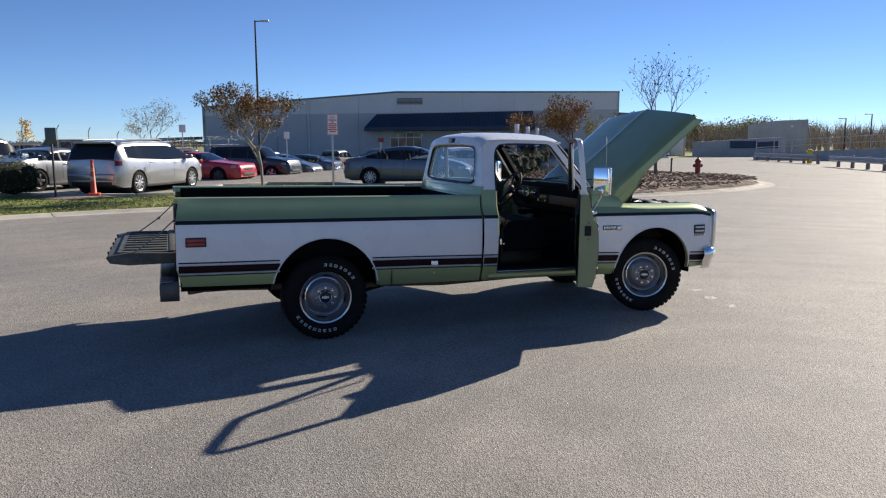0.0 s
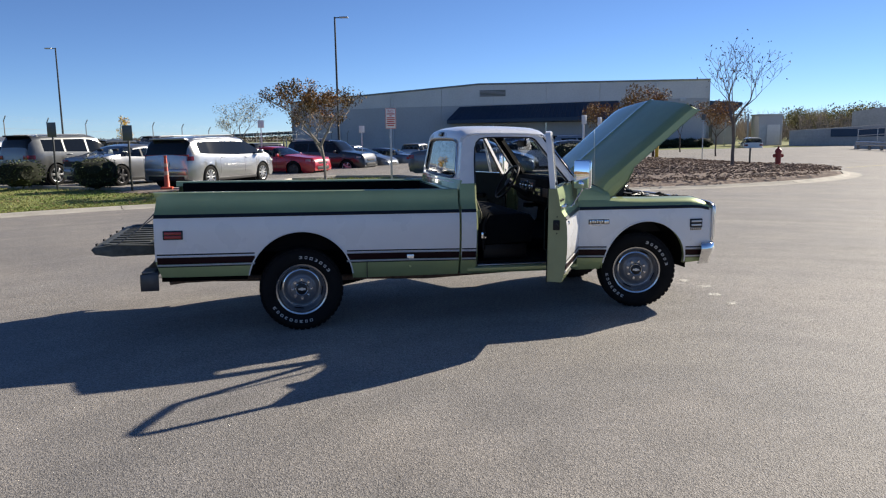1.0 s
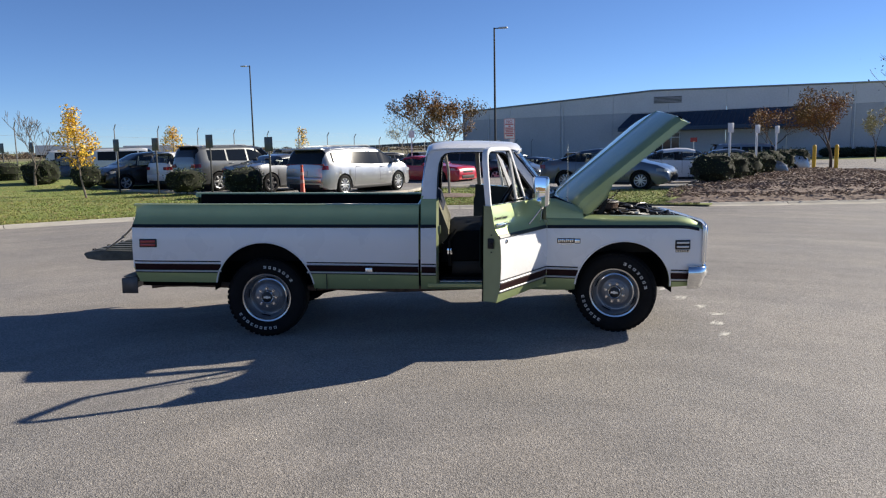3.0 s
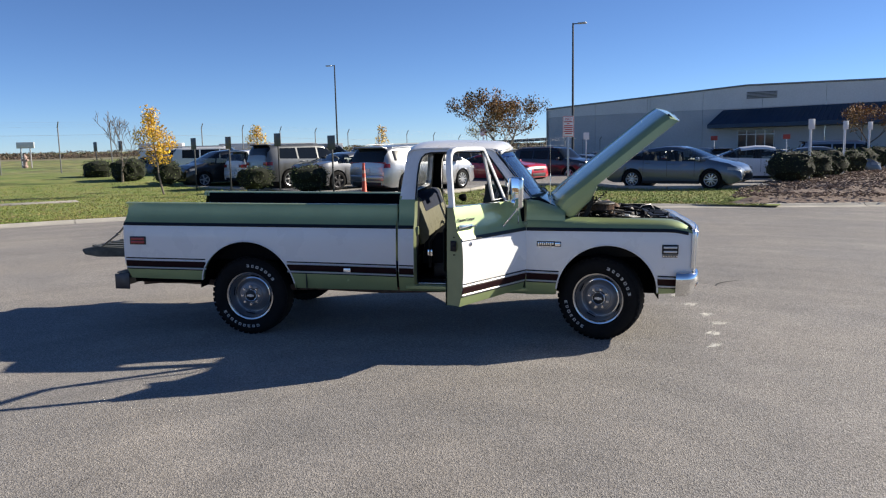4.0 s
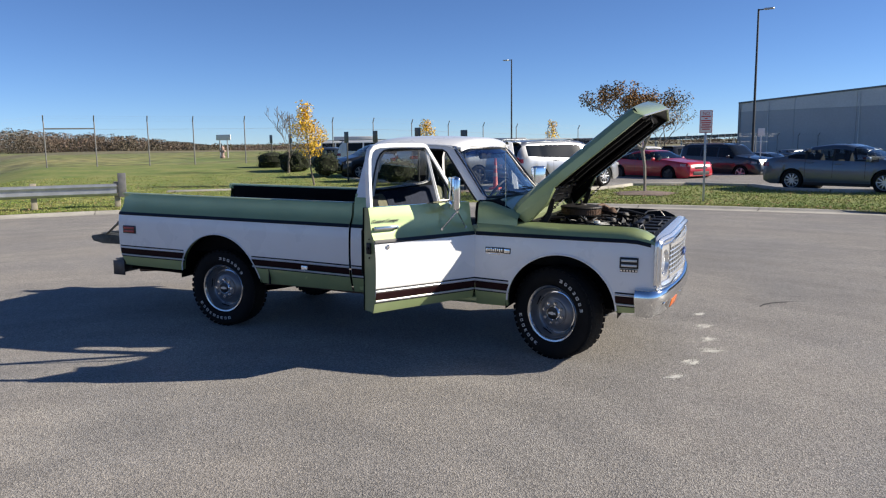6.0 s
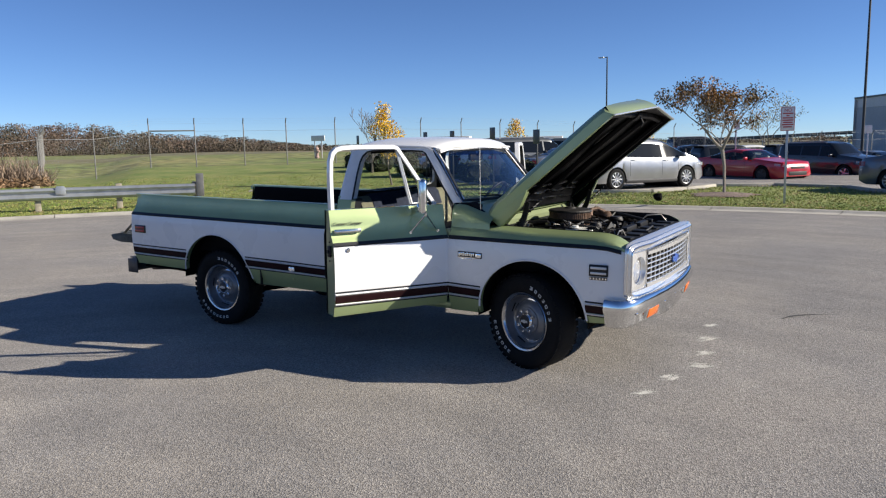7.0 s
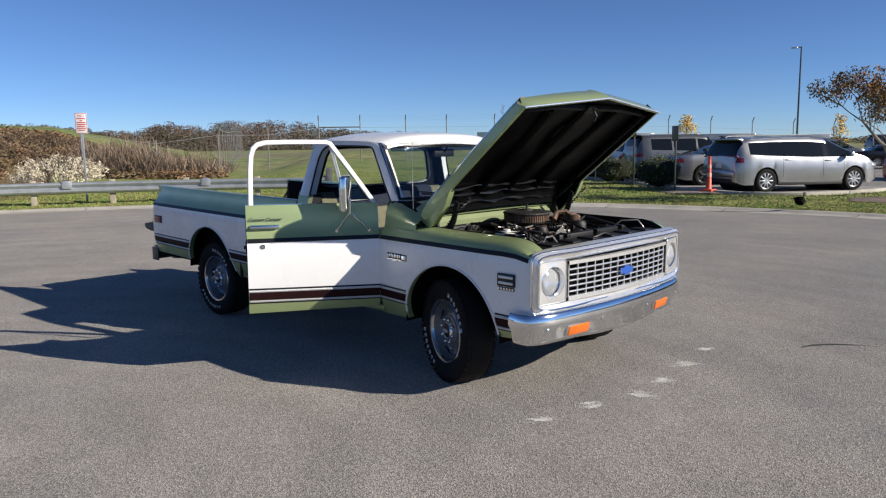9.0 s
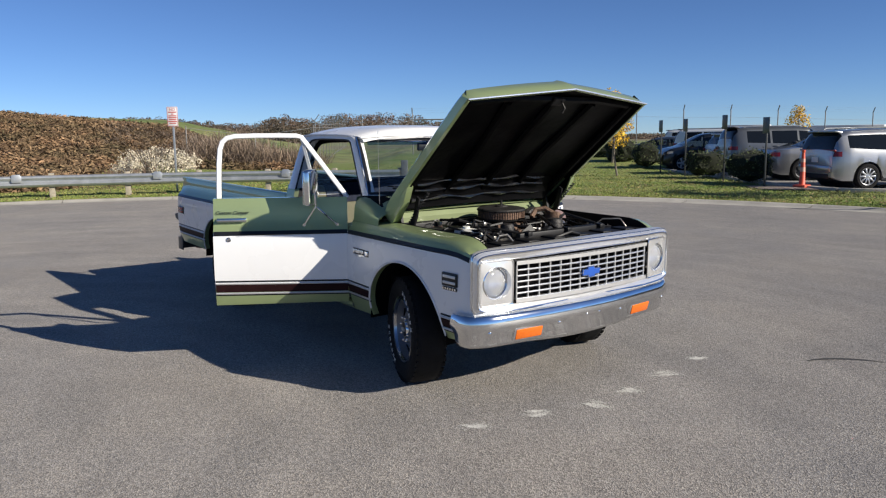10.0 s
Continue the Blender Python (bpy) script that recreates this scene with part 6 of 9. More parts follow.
M_CONE = mat("orange_plastic", (0.66, 0.095, 0.045), 0.5, var=0.1, scale=6)
M_CONEBAND = mat("faded_band", (0.72, 0.42, 0.33), 0.5, var=0.2, scale=8)
M_YELLOW = mat("yellow_paint", (0.72, 0.45, 0.03), 0.5, var=0.15, scale=5)
M_TIMBER = mat("timber_post", (0.42, 0.37, 0.28), 0.9, var=0.3, scale=9, bump=0.3)
M_WALLUP = mat("wall_light_grey", (0.70, 0.695, 0.68), 0.85, var=0.08, scale=0.4, fine=0.05, fine_scale=6, bump=0.1)
M_WALLLOW = mat("wall_blue_grey", (0.49, 0.495, 0.505), 0.85, var=0.08, scale=0.4, fine=0.05, fine_scale=6, bump=0.1)
M_AWN = mat("blue_metal_roof", (0.022, 0.050, 0.095), 0.45, metal=0.3, var=0.15, scale=1)
M_DARKGLASS = mat("dark_window", (0.02, 0.025, 0.03), 0.06, spec=0.8)
M_ROOFING = mat("roofing", (0.35, 0.35, 0.35), 0.9, var=0.2, scale=0.5)
M_CONCGREY = mat("concrete_wall", (0.44, 0.44, 0.43), 0.9, var=0.18, scale=0.5, fine=0.1, fine_scale=5)
M_CHALK = mat("spilled_white", (0.66, 0.64, 0.59), 0.9, var=0.2, scale=8)
M_TAR = mat("tar_streak", (0.06, 0.058, 0.055), 0.8, var=0.2, scale=5)
M_LINE = mat("road_paint", (0.62, 0.52, 0.24), 0.85, var=0.3, scale=3)

# ---- ground, road, kerb ----
CX, CY, RK = 2.0, -5.0, 18.55


LOT = [(-26, 41), (-19, 28.6), (-14, 24.2), (-9.0, 20.9), (-4.4, 17.6), (-2.4, 16.9), (-1.0, 17.6), (-0.3, 19.0), (0.2, 21.0), (2.0, 22.0), (4.2, 21.3), (5.0, 19.6), (6.5, 18.9), (9.6, 18.9), (10.6, 19.8), (12.5, 23), (15.0, 27.5), (18.5, 33), (24, 40), (60, 52), (60, 66), (44, 66), (0, 80), (-14, 62)]


def inside(pts, x, y):
    c = False
    j = len(pts) - 1
    for i in range(len(pts)):
        (xi, yi), (xj, yj) = pts[i], pts[j]
        if (yi > y) != (yj > y) and x < (xj - xi) * (y - yi) / (yj - yi) + xi:
            c = not c
        j = i
    return c


def lot_drop(x, y):
    """The lot falls gently away from the road."""
    return 0.034 * min(20.0, max(0.0, y - 22.0)) * sstep(-9, -2, x)


def terrain(x, y):
    """Height of the open land: level to the right, a bank and fields to the left, a ridge far away."""
    d = math.hypot(x - CX, y - CY)
    a = math.degrees(math.atan2(y - CY, x - CX)) % 360
    left = sstep(98, 122, a) * (1 - sstep(225, 250, a))
    gully = sstep(140.5, 144.5, a) * (1 - sstep(150, 160, a))
    bank = lerp([(152.5, 0.0), (155.5, 0.24), (159, 0.62), (165, 0.80), (171, 0.95), (178, 1.0), (225, 1.0), (240, 0.0)], a)
    h = 0.055 + 0.065 * sstep(19.0, 22.0, d) + left * (0.50 * sstep(28, 43, d) * (1 - 1.0 * gully) + 0.5 * sstep(44, 80, d) - 2.0 * sstep(85, 220, d))
    h += bank * 2.6 * sstep(33 - 9 * sstep(157, 163, a), 47, d)
    mound = lerp([(149, 0.0), (151.9, 0.85), (156, 0.80), (158.6, 0.45), (160.5, 0.65), (164, 0.55), (171, 0.5), (200, 0.3)], a)
    h += mound * sstep(47, 60, d) * (1 - 0.7 * sstep(64, 95, d))
    h += 0.12 * noise.noise(Vector((x * 0.08, y * 0.08, 0))) * sstep(24, 40, d) * left
    return h - lot_drop(x, y) - (0.11 if inside(LOT, x, y) else 0.0)


rows = []
RR = [18.71, 19.0, 19.4, 20, 20.5, 21, 22, 23, 24, 25, 26, 28, 30, 32, 34, 36, 38, 40, 43, 46, 50, 54, 58, 62, 66, 72, 80, 90, 105, 125, 150, 180, 220, 270, 330, 420, 600, 900, 1500, 2500]
verts, faces = [], []
ANG = spread(70, 236, 1.0)
for a in ANG:
    for r in RR:
        x, y = CX + r * math.cos(radians(a)), CY + r * math.sin(radians(a))
        verts.append((x, y, terrain(x, y) - (0.0 if r < 300 else 0)))
nr = len(RR)
idx = []
for i in range(len(ANG) - 1):
    for j in range(nr - 1):
        faces.append((i * nr + j, i * nr + j + 1, (i + 1) * nr + j + 1, (i + 1) * nr + j))
        idx.append(2 if (ANG[i] > 158.5 and 21.5 <= RR[j] < 52) or (ANG[i] > 152 and 33 <= RR[j] < 46) else (0 if RR[j] < 44 else 1 if RR[j] < 70 else 3))
lawn = raw("lawn", verts, faces, [M_GRASS, M_FIELD, M_LITTER, M_FIELDDRY], idx=idx)
tagged(lawn, "mown autumn lawn running into a rising field", "lawn", kind="structure")

bm = bmesh.new()
ring0 = [bm.verts.new((120 * math.cos(2 * math.pi * k / 64), 120 * math.sin(2 * math.pi * k / 64), -0.03)) for k in range(64)]
ring1 = [bm.verts.new((3000 * math.cos(2 * math.pi * k / 64), 3000 * math.sin(2 * math.pi * k / 64), -0.03)) for k in range(64)]
bm.faces.new(ring0)
for k in range(64):
    bm.faces.new((ring0[k], ring0[(k + 1) % 64], ring1[(k + 1) % 64], ring1[k]))
tagged(part("ground", bm, M_FIELD), "open grassy ground to the horizon", "ground", kind="structure")

bm = bmesh.new()
bmesh.ops.create_grid(bm, x_segments=24, y_segments=24, size=55, matrix=pose(31, 0, 0))
tagged(part("road", bm, M_ASPHALT), "worn light grey asphalt turning circle", "road", kind="structure")

# kerb line: the turning circle, then out round the planted island
KERB = []
a = 226.0
while a > 79:
    KERB.append((CX + RK * math.cos(radians(a)), CY + RK * math.sin(radians(a))))
    a -= 3.0
KERB += [(7.2, 13.08), (8.8, 13.05), (10.6, 13.08), (12.4, 13.10), (14.2, 13.35), (16.0, 13.85), (17.6, 14.5), (19.0, 15.35), (20.2, 16.4), (21.1, 17.6), (21.6, 19.0), (21.7, 20.6), (21.3, 22.2), (20.9, 24.0), (20.9, 27.0), (21.6, 31.0), (22.6, 36.0)]
kerb = tagged(new("kerb"), "pale concrete kerb and gutter", "kerb", kind="structure")
KL = [Vector((x, y, 0)) for x, y in KERB]


def kerb_normal(i):
    t = (KL[min(i + 1, len(KL) - 1)] - KL[max(i - 1, 0)]).normalized()
    return Vector((-t.y, t.x, 0))


for i in range(0, len(KL) - 1, 3):
    seg = list(range(i, min(i + 4, len(KL))))
    if len(seg) < 2:
        continue
    bm = bmesh.new()
    rows = []
    for q, k in enumerate(seg):
        p, n = KL[k], kerb_normal(k)
        if q in (0, len(seg) - 1):
            t = (KL[seg[1]] - KL[seg[0]]).normalized() if q == 0 else (KL[seg[-2]] - KL[seg[-1]]).normalized()
            p = p + t * 0.008
        rows.append([p - n * 0.45 + Vector((0, 0, 0.004)), p - n * 0.10 + Vector((0, 0, 0.008)), p - n * 0.04 + Vector((0, 0, 0.018)), p + n * 0.015 + Vector((0, 0, 0.050)), p + n * 0.05 + Vector((0, 0, 0.060)), p + n * 0.17 + Vector((0, 0, 0.064)), p + n * 0.18 + Vector((0, 0, 0.02))])
    v = grid(bm, rows)
    for q in (v[0], v[-1]):
        bm.faces.new(q)
    part("kerb_stone", bm, M_CONC, kerb)

# parking lot behind the lawn
bm = bmesh.new()
bm.faces.new([bm.verts.new((x, y, 0.10)) for x, y in LOT])
bmesh.ops.triangulate(bm, faces=bm.faces)
for _ in range(4):
    bmesh.ops.subdivide_edges(bm, edges=[e for e in bm.edges if e.calc_length() > 3.0], cuts=1, use_grid_fill=True)
    bmesh.ops.triangulate(bm, faces=bm.faces)
for v in bm.verts:
    v.co.z = 0.10 - lot_drop(v.co.x, v.co.y)
tagged(part("parking_lot", bm, M_LOT), "pale asphalt parking lot", "parking lot", kind="structure")
bm = bmesh.new()
for a, b in zip(LOT[2:17], LOT[3:18]):
    a, b = Vector((*a, 0)), Vector((*b, 0))
    d = (b - a).normalized()
    n = Vector((-d.y, d.x, 0))
    m = Matrix.Translation((a + b) / 2) @ Matrix(((d.x, n.x, 0, 0), (d.y, n.y, 0, 0), (0, 0, 1, 0), (0, 0, 0, 1)))
    box(bm, (0, -0.05, 0.13), ((b - a).length, 0.16, 0.16), m, bevel=0.02)
tagged(part("lot_kerb", bm, M_CONC), "concrete edging of the parking lot", "kerb", kind="structure")

# mulch bed of the island
ISL = [(7.4, 13.32), (8.8, 13.25), (10.6, 13.27), (12.4, 13.29), (14.2, 13.54), (15.9, 14.03), (17.5, 14.67), (18.85, 15.5), (20.05, 16.53), (20.9, 17.7), (21.4, 19.0), (21.5, 20.6), (21.1, 22.2), (20.7, 24.0), (20.7, 27.0), (21.4, 31.0), (22.4, 36.0), (20.5, 36), (18.3, 33), (14.8, 27.5), (12.3, 23.0), (10.4, 19.6), (9.3, 18.6), (8.3, 16.5)]
cxm, cym = 14.5, 18.5
bm = bmesh.new()
rows = []
for x, y in ISL + [ISL[0]]:
    r = []
    for k in range(15):
        u = k / 14
        px, py = x + (cxm - x) * u, y + (cym - y) * u
        r.append(Vector((px, py, 0.060 + 0.242 * math.sin(min(1, u * 2.2) * math.pi / 2) * (k > 0) + 0.05 * noise.noise(Vector((px, py, 3)) * 1.3) * (k > 0))))
    rows.append(r)
grid(bm, rows)
tagged(part("mulch_bed", bm, M_MULCH, weld=0.001), "brown wood-chip mulch bed", "mulch bed", kind="structure")

rng = random.Random(11)


def scatter(name, n, place, make, m, label, category):
    """Very many small pieces in one mesh: place() gives a point, make() its faces."""
    vs, fs = [], []
    k = 0
    while k < n:
        p = place()
        if p is None:
            continue
        make(p, vs, fs)
        k += 1
    return tagged(raw(name, vs, fs, m), label, category, kind="stuff")


def chip(p, vs, fs):
    a = rng.uniform(0, 6.28)
    l, w = rng.uniform(0.04, 0.10), rng.uniform(0.015, 0.035)
    c, s = math.cos(a), math.sin(a)
    t = rng.uniform(-0.02, 0.03)
    i = len(vs)
    vs += [(p[0] - l * c, p[1] - l * s, p[2] - t), (p[0] + w * s, p[1] - w * c, p[2] + 0.015), (p[0] + l * c, p[1] + l * s, p[2] + t), (p[0] - w * s, p[1] + w * c, p[2] + 0.02), (p[0], p[1], p[2] - 0.03)]
    fs += [(i, i + 1, i + 2, i + 3), (i, i + 1, i + 4), (i + 1, i + 2, i + 4), (i + 2, i + 3, i + 4), (i + 3, i, i + 4)]


def on_island():
    x, y = rng.uniform(7.4, 22), rng.uniform(13.3, 30)
    if not inside(ISL, x, y):
        return None
    return (x, y, 0.30 + rng.uniform(-0.02, 0.05) if min(abs(x - cxm), 9) < 5 and y > 15 else 0.24 + rng.uniform(-0.03, 0.03))


scatter("mulch_chips", 9000, on_island, chip, M_CHIP, "loose brown wood chips", "mulch")


def blade(p, vs, fs):
    h = rng.uniform(0.02, 0.06)
    for _ in range(3):
        a = rng.uniform(0, 6.28)
        w = 0.012
        dx, dy = w * math.cos(a), w * math.sin(a)
        tx, ty = rng.uniform(-0.05, 0.05), rng.uniform(-0.05, 0.05)
        i = len(vs)
        vs += [(p[0] - dx, p[1] - dy, p[2]), (p[0] + dx, p[1] + dy, p[2]), (p[0] + tx, p[1] + ty, p[2] + h)]
        fs.append((i, i + 1, i + 2))


def on_lawn():
    a, r = radians(rng.uniform(71, 196)), 18.75 + 16 * rng.random() ** 1.5
    x, y = CX + r * math.cos(a), CY + r * math.sin(a)
    if inside(LOT, x, y) or inside(ISL, x, y):
        return None
    return (x, y, terrain(x, y) - 0.01)


def fallen(p, vs, fs):
    a, s = rng.uniform(0, 6.28), rng.uniform(0.02, 0.045)
    c, q = s * math.cos(a), s * math.sin(a)
    z = p[2] + rng.uniform(0.03, 0.055)
    i = len(vs)
    vs += [(p[0] - c, p[1] - q, z), (p[0] + q * 0.6, p[1] - c * 0.6, z + 0.012), (p[0] + c, p[1] + q, z), (p[0] - q * 0.6, p[1] + c * 0.6, z - 0.006)]
    fs.append((i, i + 1, i + 2, i + 3))


scatter("fallen_leaves", 6500, on_lawn, fallen, M_LEAFFALLEN, "scattered tan and brown fallen leaves", "leaves")
scatter("grass_tufts", 70000, on_lawn, blade, M_BLADE, "short autumn grass tufts", "grass")


# ---- plants ----
def leaf_cloud(vs, fs, c, n, rad, size, flat=1.0):
    for _ in range(n):
        while True:
            o = Vector((rng.uniform(-1, 1), rng.uniform(-1, 1), rng.uniform(-1, 1)))
            if o.length < 1:
                break
        p = Vector(c) + Vector((o.x * rad, o.y * rad, o.z * rad * flat))
        u = Vector((rng.uniform(-1, 1), rng.uniform(-1, 1), rng.uniform(-1, 1))).normalized()
        w = u.cross(Vector((rng.uniform(-1, 1), rng.uniform(-1, 1), rng.uniform(-1, 1)))).normalized()
        s = size * rng.uniform(0.6, 1.3)
        i = len(vs)
        vs += [p - u * s, p + w * s * 0.5, p + u * s, p - w * s * 0.5]
        fs.append((i, i + 1, i + 2, i + 3))


def make_tree(name, x, y, z, height, spread_r, trunk_r, bark, leaf, leaves, leaf_size, label, seed, stems=1, first=0.28, up=0.55, depth=4, lean=0.0, cloud=0.28, twig=0.0):
    global rng
    keep, rng = rng, random.Random(seed)
    t = thing(name, pose(x, y, z), label, "tree")
    bm = bmesh.new()
    tips = []

    def grow(p, d, length, r, lev):
        q, pts, rr = p.copy(), [p.copy()], [r]
        n = 3
        for k in range(n):
            d = (d + Vector((rng.uniform(-0.16, 0.16), rng.uniform(-0.16, 0.16), rng.uniform(-0.02, 0.12)))).normalized()
            q = q + d * length / n
            pts.append(q.copy())
            rr.append(max(twig, r * (1 - 0.42 * (k + 1) / n)))
        tube(bm, pts, rr, 7 if lev < 2 else (5 if lev < 3 else 4), cap=lev > 2)
        if lev >= depth:
            tips.append(q)
            return
        if lev >= depth - 1:
            tips.append(pts[2])
        nb = 3 if lev < 2 else rng.choice((2, 3))
        a0 = rng.uniform(0, 6.28)
        for k in range(nb):
            a = a0 + 6.28 * k / nb + rng.uniform(-0.5, 0.5)
            out = Vector((math.cos(a), math.sin(a), 0))
            nd = (d * up + out * (1 - up) * rng.uniform(0.7, 1.25) + Vector((0, 0, 0.12))).normalized()
            grow(pts[-1 if k else -2].copy(), nd, length * rng.uniform(0.62, 0.80), rr[-1] * 0.72, lev + 1)

    for sidx in range(stems):
        a = 6.28 * sidx / stems + seed
        d0 = Vector((0.30 * math.cos(a) * (stems > 1) + lean, 0.30 * math.sin(a) * (stems > 1), 1)).normalized()
        grow(Vector((0.06 * math.cos(a) * (stems > 1), 0.06 * math.sin(a) * (stems > 1), -0.05)), d0, height * first, trunk_r, 0)
    zs = max(v.co.z for v in bm.verts)
    rs = sorted(math.hypot(v.co.x, v.co.y) for v in bm.verts)[-max(1, len(bm.verts) // 50)]
    kz, kr = height / zs, spread_r / max(0.1, rs)
    for v in bm.verts:
        w = sstep(0.15 * height, 0.5 * height, v.co.z * kz)
        v.co.z *= kz
        v.co.x *= 1 + (kr - 1) * w
        v.co.y *= 1 + (kr - 1) * w
    part("trunk", bm, bark, t)
    vs, fs = [], []
    if leaves and tips:
        per = max(1, leaves // len(tips))
        for p in tips:
            w = sstep(0.15 * height, 0.5 * height, p.z * kz)
            c = Vector((p.x * (1 + (kr - 1) * w), p.y * (1 + (kr - 1) * w), p.z * kz))
            leaf_cloud(vs, fs, c, max(1, int(per * rng.uniform(0.2, 1.8))), cloud * spread_r, leaf_size)
        raw("crown", vs, fs, leaf, t)
    rng = keep
    return t


def make_column(x, y, z, height, r, trunk_r, leaf, leaves, size, label, seed, lean=0.0):
    """A slender upright tree: one leader with short rising twigs."""
    global rng
    keep, rng = rng, random.Random(seed)
    t = thing("ginkgo_tree", pose(x, y, z), label, "tree")
    bm = bmesh.new()
    P = [Vector((lean * height * (1 - (1 - k / 8) ** 2) + rng.uniform(-0.02, 0.02), rng.uniform(-0.02, 0.02), height * 0.93 * k / 8 - 0.03)) for k in range(9)]
    tube(bm, P, [trunk_r * (1 - 0.85 * k / 8) for k in range(9)], 7)
    vs, fs = [], []
    n = 34
    for k in range(n):
        u = 0.30 + 0.68 * k / n
        p = P[min(7, int(u * 8))].lerp(P[min(8, int(u * 8) + 1)], u * 8 - int(u * 8))
        a = k * 2.4
        l = r * (1.15 - 0.95 * abs(u - 0.45) / 0.55) * rng.uniform(0.5, 1.15)
        q = p + Vector((math.cos(a) * l, math.sin(a) * l, l * 0.9))
        tube(bm, [p, p.lerp(q, 0.5) + Vector((0, 0, -0.03)), q], [trunk_r * 0.25, trunk_r * 0.18, 0.003], 4)
        if rng.random() < 0.88:
            leaf_cloud(vs, fs, p.lerp(q, 0.75), int(leaves / n * rng.uniform(0.3, 1.9)), 0.42 * r, size)
    part("trunk", bm, M_BARK, t)
    raw("crown", vs, fs, leaf, t)
    rng = keep


make_tree("maple_tree", 1.32, 17.0, 0.13, 3.28, 1.72, 0.05, M_BARKPALE, M_LEAFRUST, 5200, 0.040, "small tree with thin rust and olive autumn leaves", 3, first=0.17, up=0.42, depth=5, cloud=0.12, twig=0.005)
make_column(-11.75, 18.95, 0.15, 3.30, 0.66, 0.04, M_LEAFGOLD, 3600, 0.046, "slender young tree with bright yellow leaves", 8, lean=-0.09)
make_tree("bare_tree", 17.75, 19.95, 0.2, 5.1, 2.15, 0.078, M_BARK, M_LEAFDEAD, 80, 0.055, "bare forking tree with a few dead leaves", 5, first=0.26, up=0.60, depth=5, lean=-0.03, twig=0.0042)
make_tree("maple_tree", 20.8, 32.5, 0.2, 3.75, 2.05, 0.09, M_BARKDARK, M_LEAFORANGE, 5600, 0.058, "rounded tree with orange brown leaves", 7, first=0.28, depth=4, cloud=0.20)
make_tree("maple_tree", 18.0, 33.5, 0.2, 3.0, 1.5, 0.06, M_BARKDARK, M_LEAFORANGE, 2200, 0.05, "small orange brown tree near the hedge", 9, first=0.3, depth=4, cloud=0.20)
make_tree("maple_tree", 31.0, 47.6, 0.0, 3.6, 1.0, 0.06, M_BARKDARK, M_LEAFPALE, 1100, 0.07, "small yellowing tree by the warehouse wall", 14, first=0.34, depth=4, cloud=0.24)
make_tree("maple_tree", 27.8, 37.4, 0.0, 3.35, 1.75, 0.06, M_BARKDARK, M_LEAFORANGE, 3400, 0.055, "small orange brown tree by the drive", 13, first=0.3, depth=4, cloud=0.20)
make_tree("bare_tree", -16.85, 24.6, 0.2, 3.35, 1.02, 0.07, M_BARK, M_LEAFPALE, 0, 0.05, "small pale leafless tree", 15, first=0.36, up=0.50, depth=5, twig=0.011)
make_tree("maple_tree", -3.0, 56.0, -0.4, 5.2, 2.3, 0.08, M_BARK, M_LEAFPALE, 1500, 0.06, "thin tree with pale yellow leaves", 17, first=0.3, depth=4, cloud=0.20, twig=0.010)
make_column(-17.9, 43.3, 0.3, 3.15, 0.72, 0.05, M_LEAFGOLD, 900, 0.07, "yellow-leaved tree beyond the parked cars", 19)
make_column(-10.8, 51.0, 0.2, 3.2, 0.60, 0.05, M_LEAFGOLD, 600, 0.07, "yellow-leaved tree beyond the parked cars", 21)


bm = bmesh.new()
rows = []
for k in range(25):
    a = 2 * math.pi * k / 24
    rr = 0.95 * (1 + 0.12 * math.sin(5 * a))
    rows.append([Vector((1.32 + rr * math.cos(a) * u, 17.0 + rr * math.sin(a) * u, 0.125 + 0.07 * (1 - u * u))) for u in (1.0, 0.75, 0.4, 0.05)])
grid(bm, rows)
tagged(part("tree_ring", bm, M_MULCH, weld=0.001), "ring of brown mulch round the small tree", "mulch bed", kind="structure")


def make_bush(x, y, z, w, h, seed, label, group):
    global rng
    keep, rng = rng, random.Random(seed)
    w, h = (w * 0.92, h * 0.92) if x < 0 else (w * 1.06, h * 1.03)
    t = thing("hedge_bush", pose(x, y, z, 0, 0, seed * 37), label, "bush", group)
    bm = bmesh.new()
    bmesh.ops.create_icosphere(bm, subdivisions=3, radius=1.0)
    for v in bm.verts:
        k = 0.86 + 0.22 * noise.noise(v.co * 2.6 + Vector((seed, 0, 0)))
        c = v.co.copy()
        c = Vector([math.copysign(abs(q) ** 0.84, q) for q in c])
        v.co = Vector((c.x * w / 2 * k, c.y * w / 2 * k, h * 0.5 + c.z * h * 0.47 * k))
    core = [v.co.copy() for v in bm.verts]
    # solid core under the leaves, its dark colour standing in for inner shade
    part("core", bm, M_HEDGESHADE, t)
    vs, fs = [], []
    for c in core:
        leaf_cloud(vs, fs, c * 1.03, 7, 0.11, 0.034)
    raw("foliage", vs, fs, M_HEDGE, t)
    rng = keep


for k, (x, y, w, h) in enumerate(((-8.4, 19.7, 1.5, 1.12), (-5.8, 18.2, 1.6, 1.18), (-13.95, 23.4, 1.35, 1.25), (-16.95, 25.3, 1.75, 1.42), (-19.5, 26.9, 1.62, 1.32))):
    make_bush(x, y, 0.13 if x > -10 else 0.22, w, h, 31 + k, "clipped dark evergreen bush beside the parking lot", "clipped bushes")
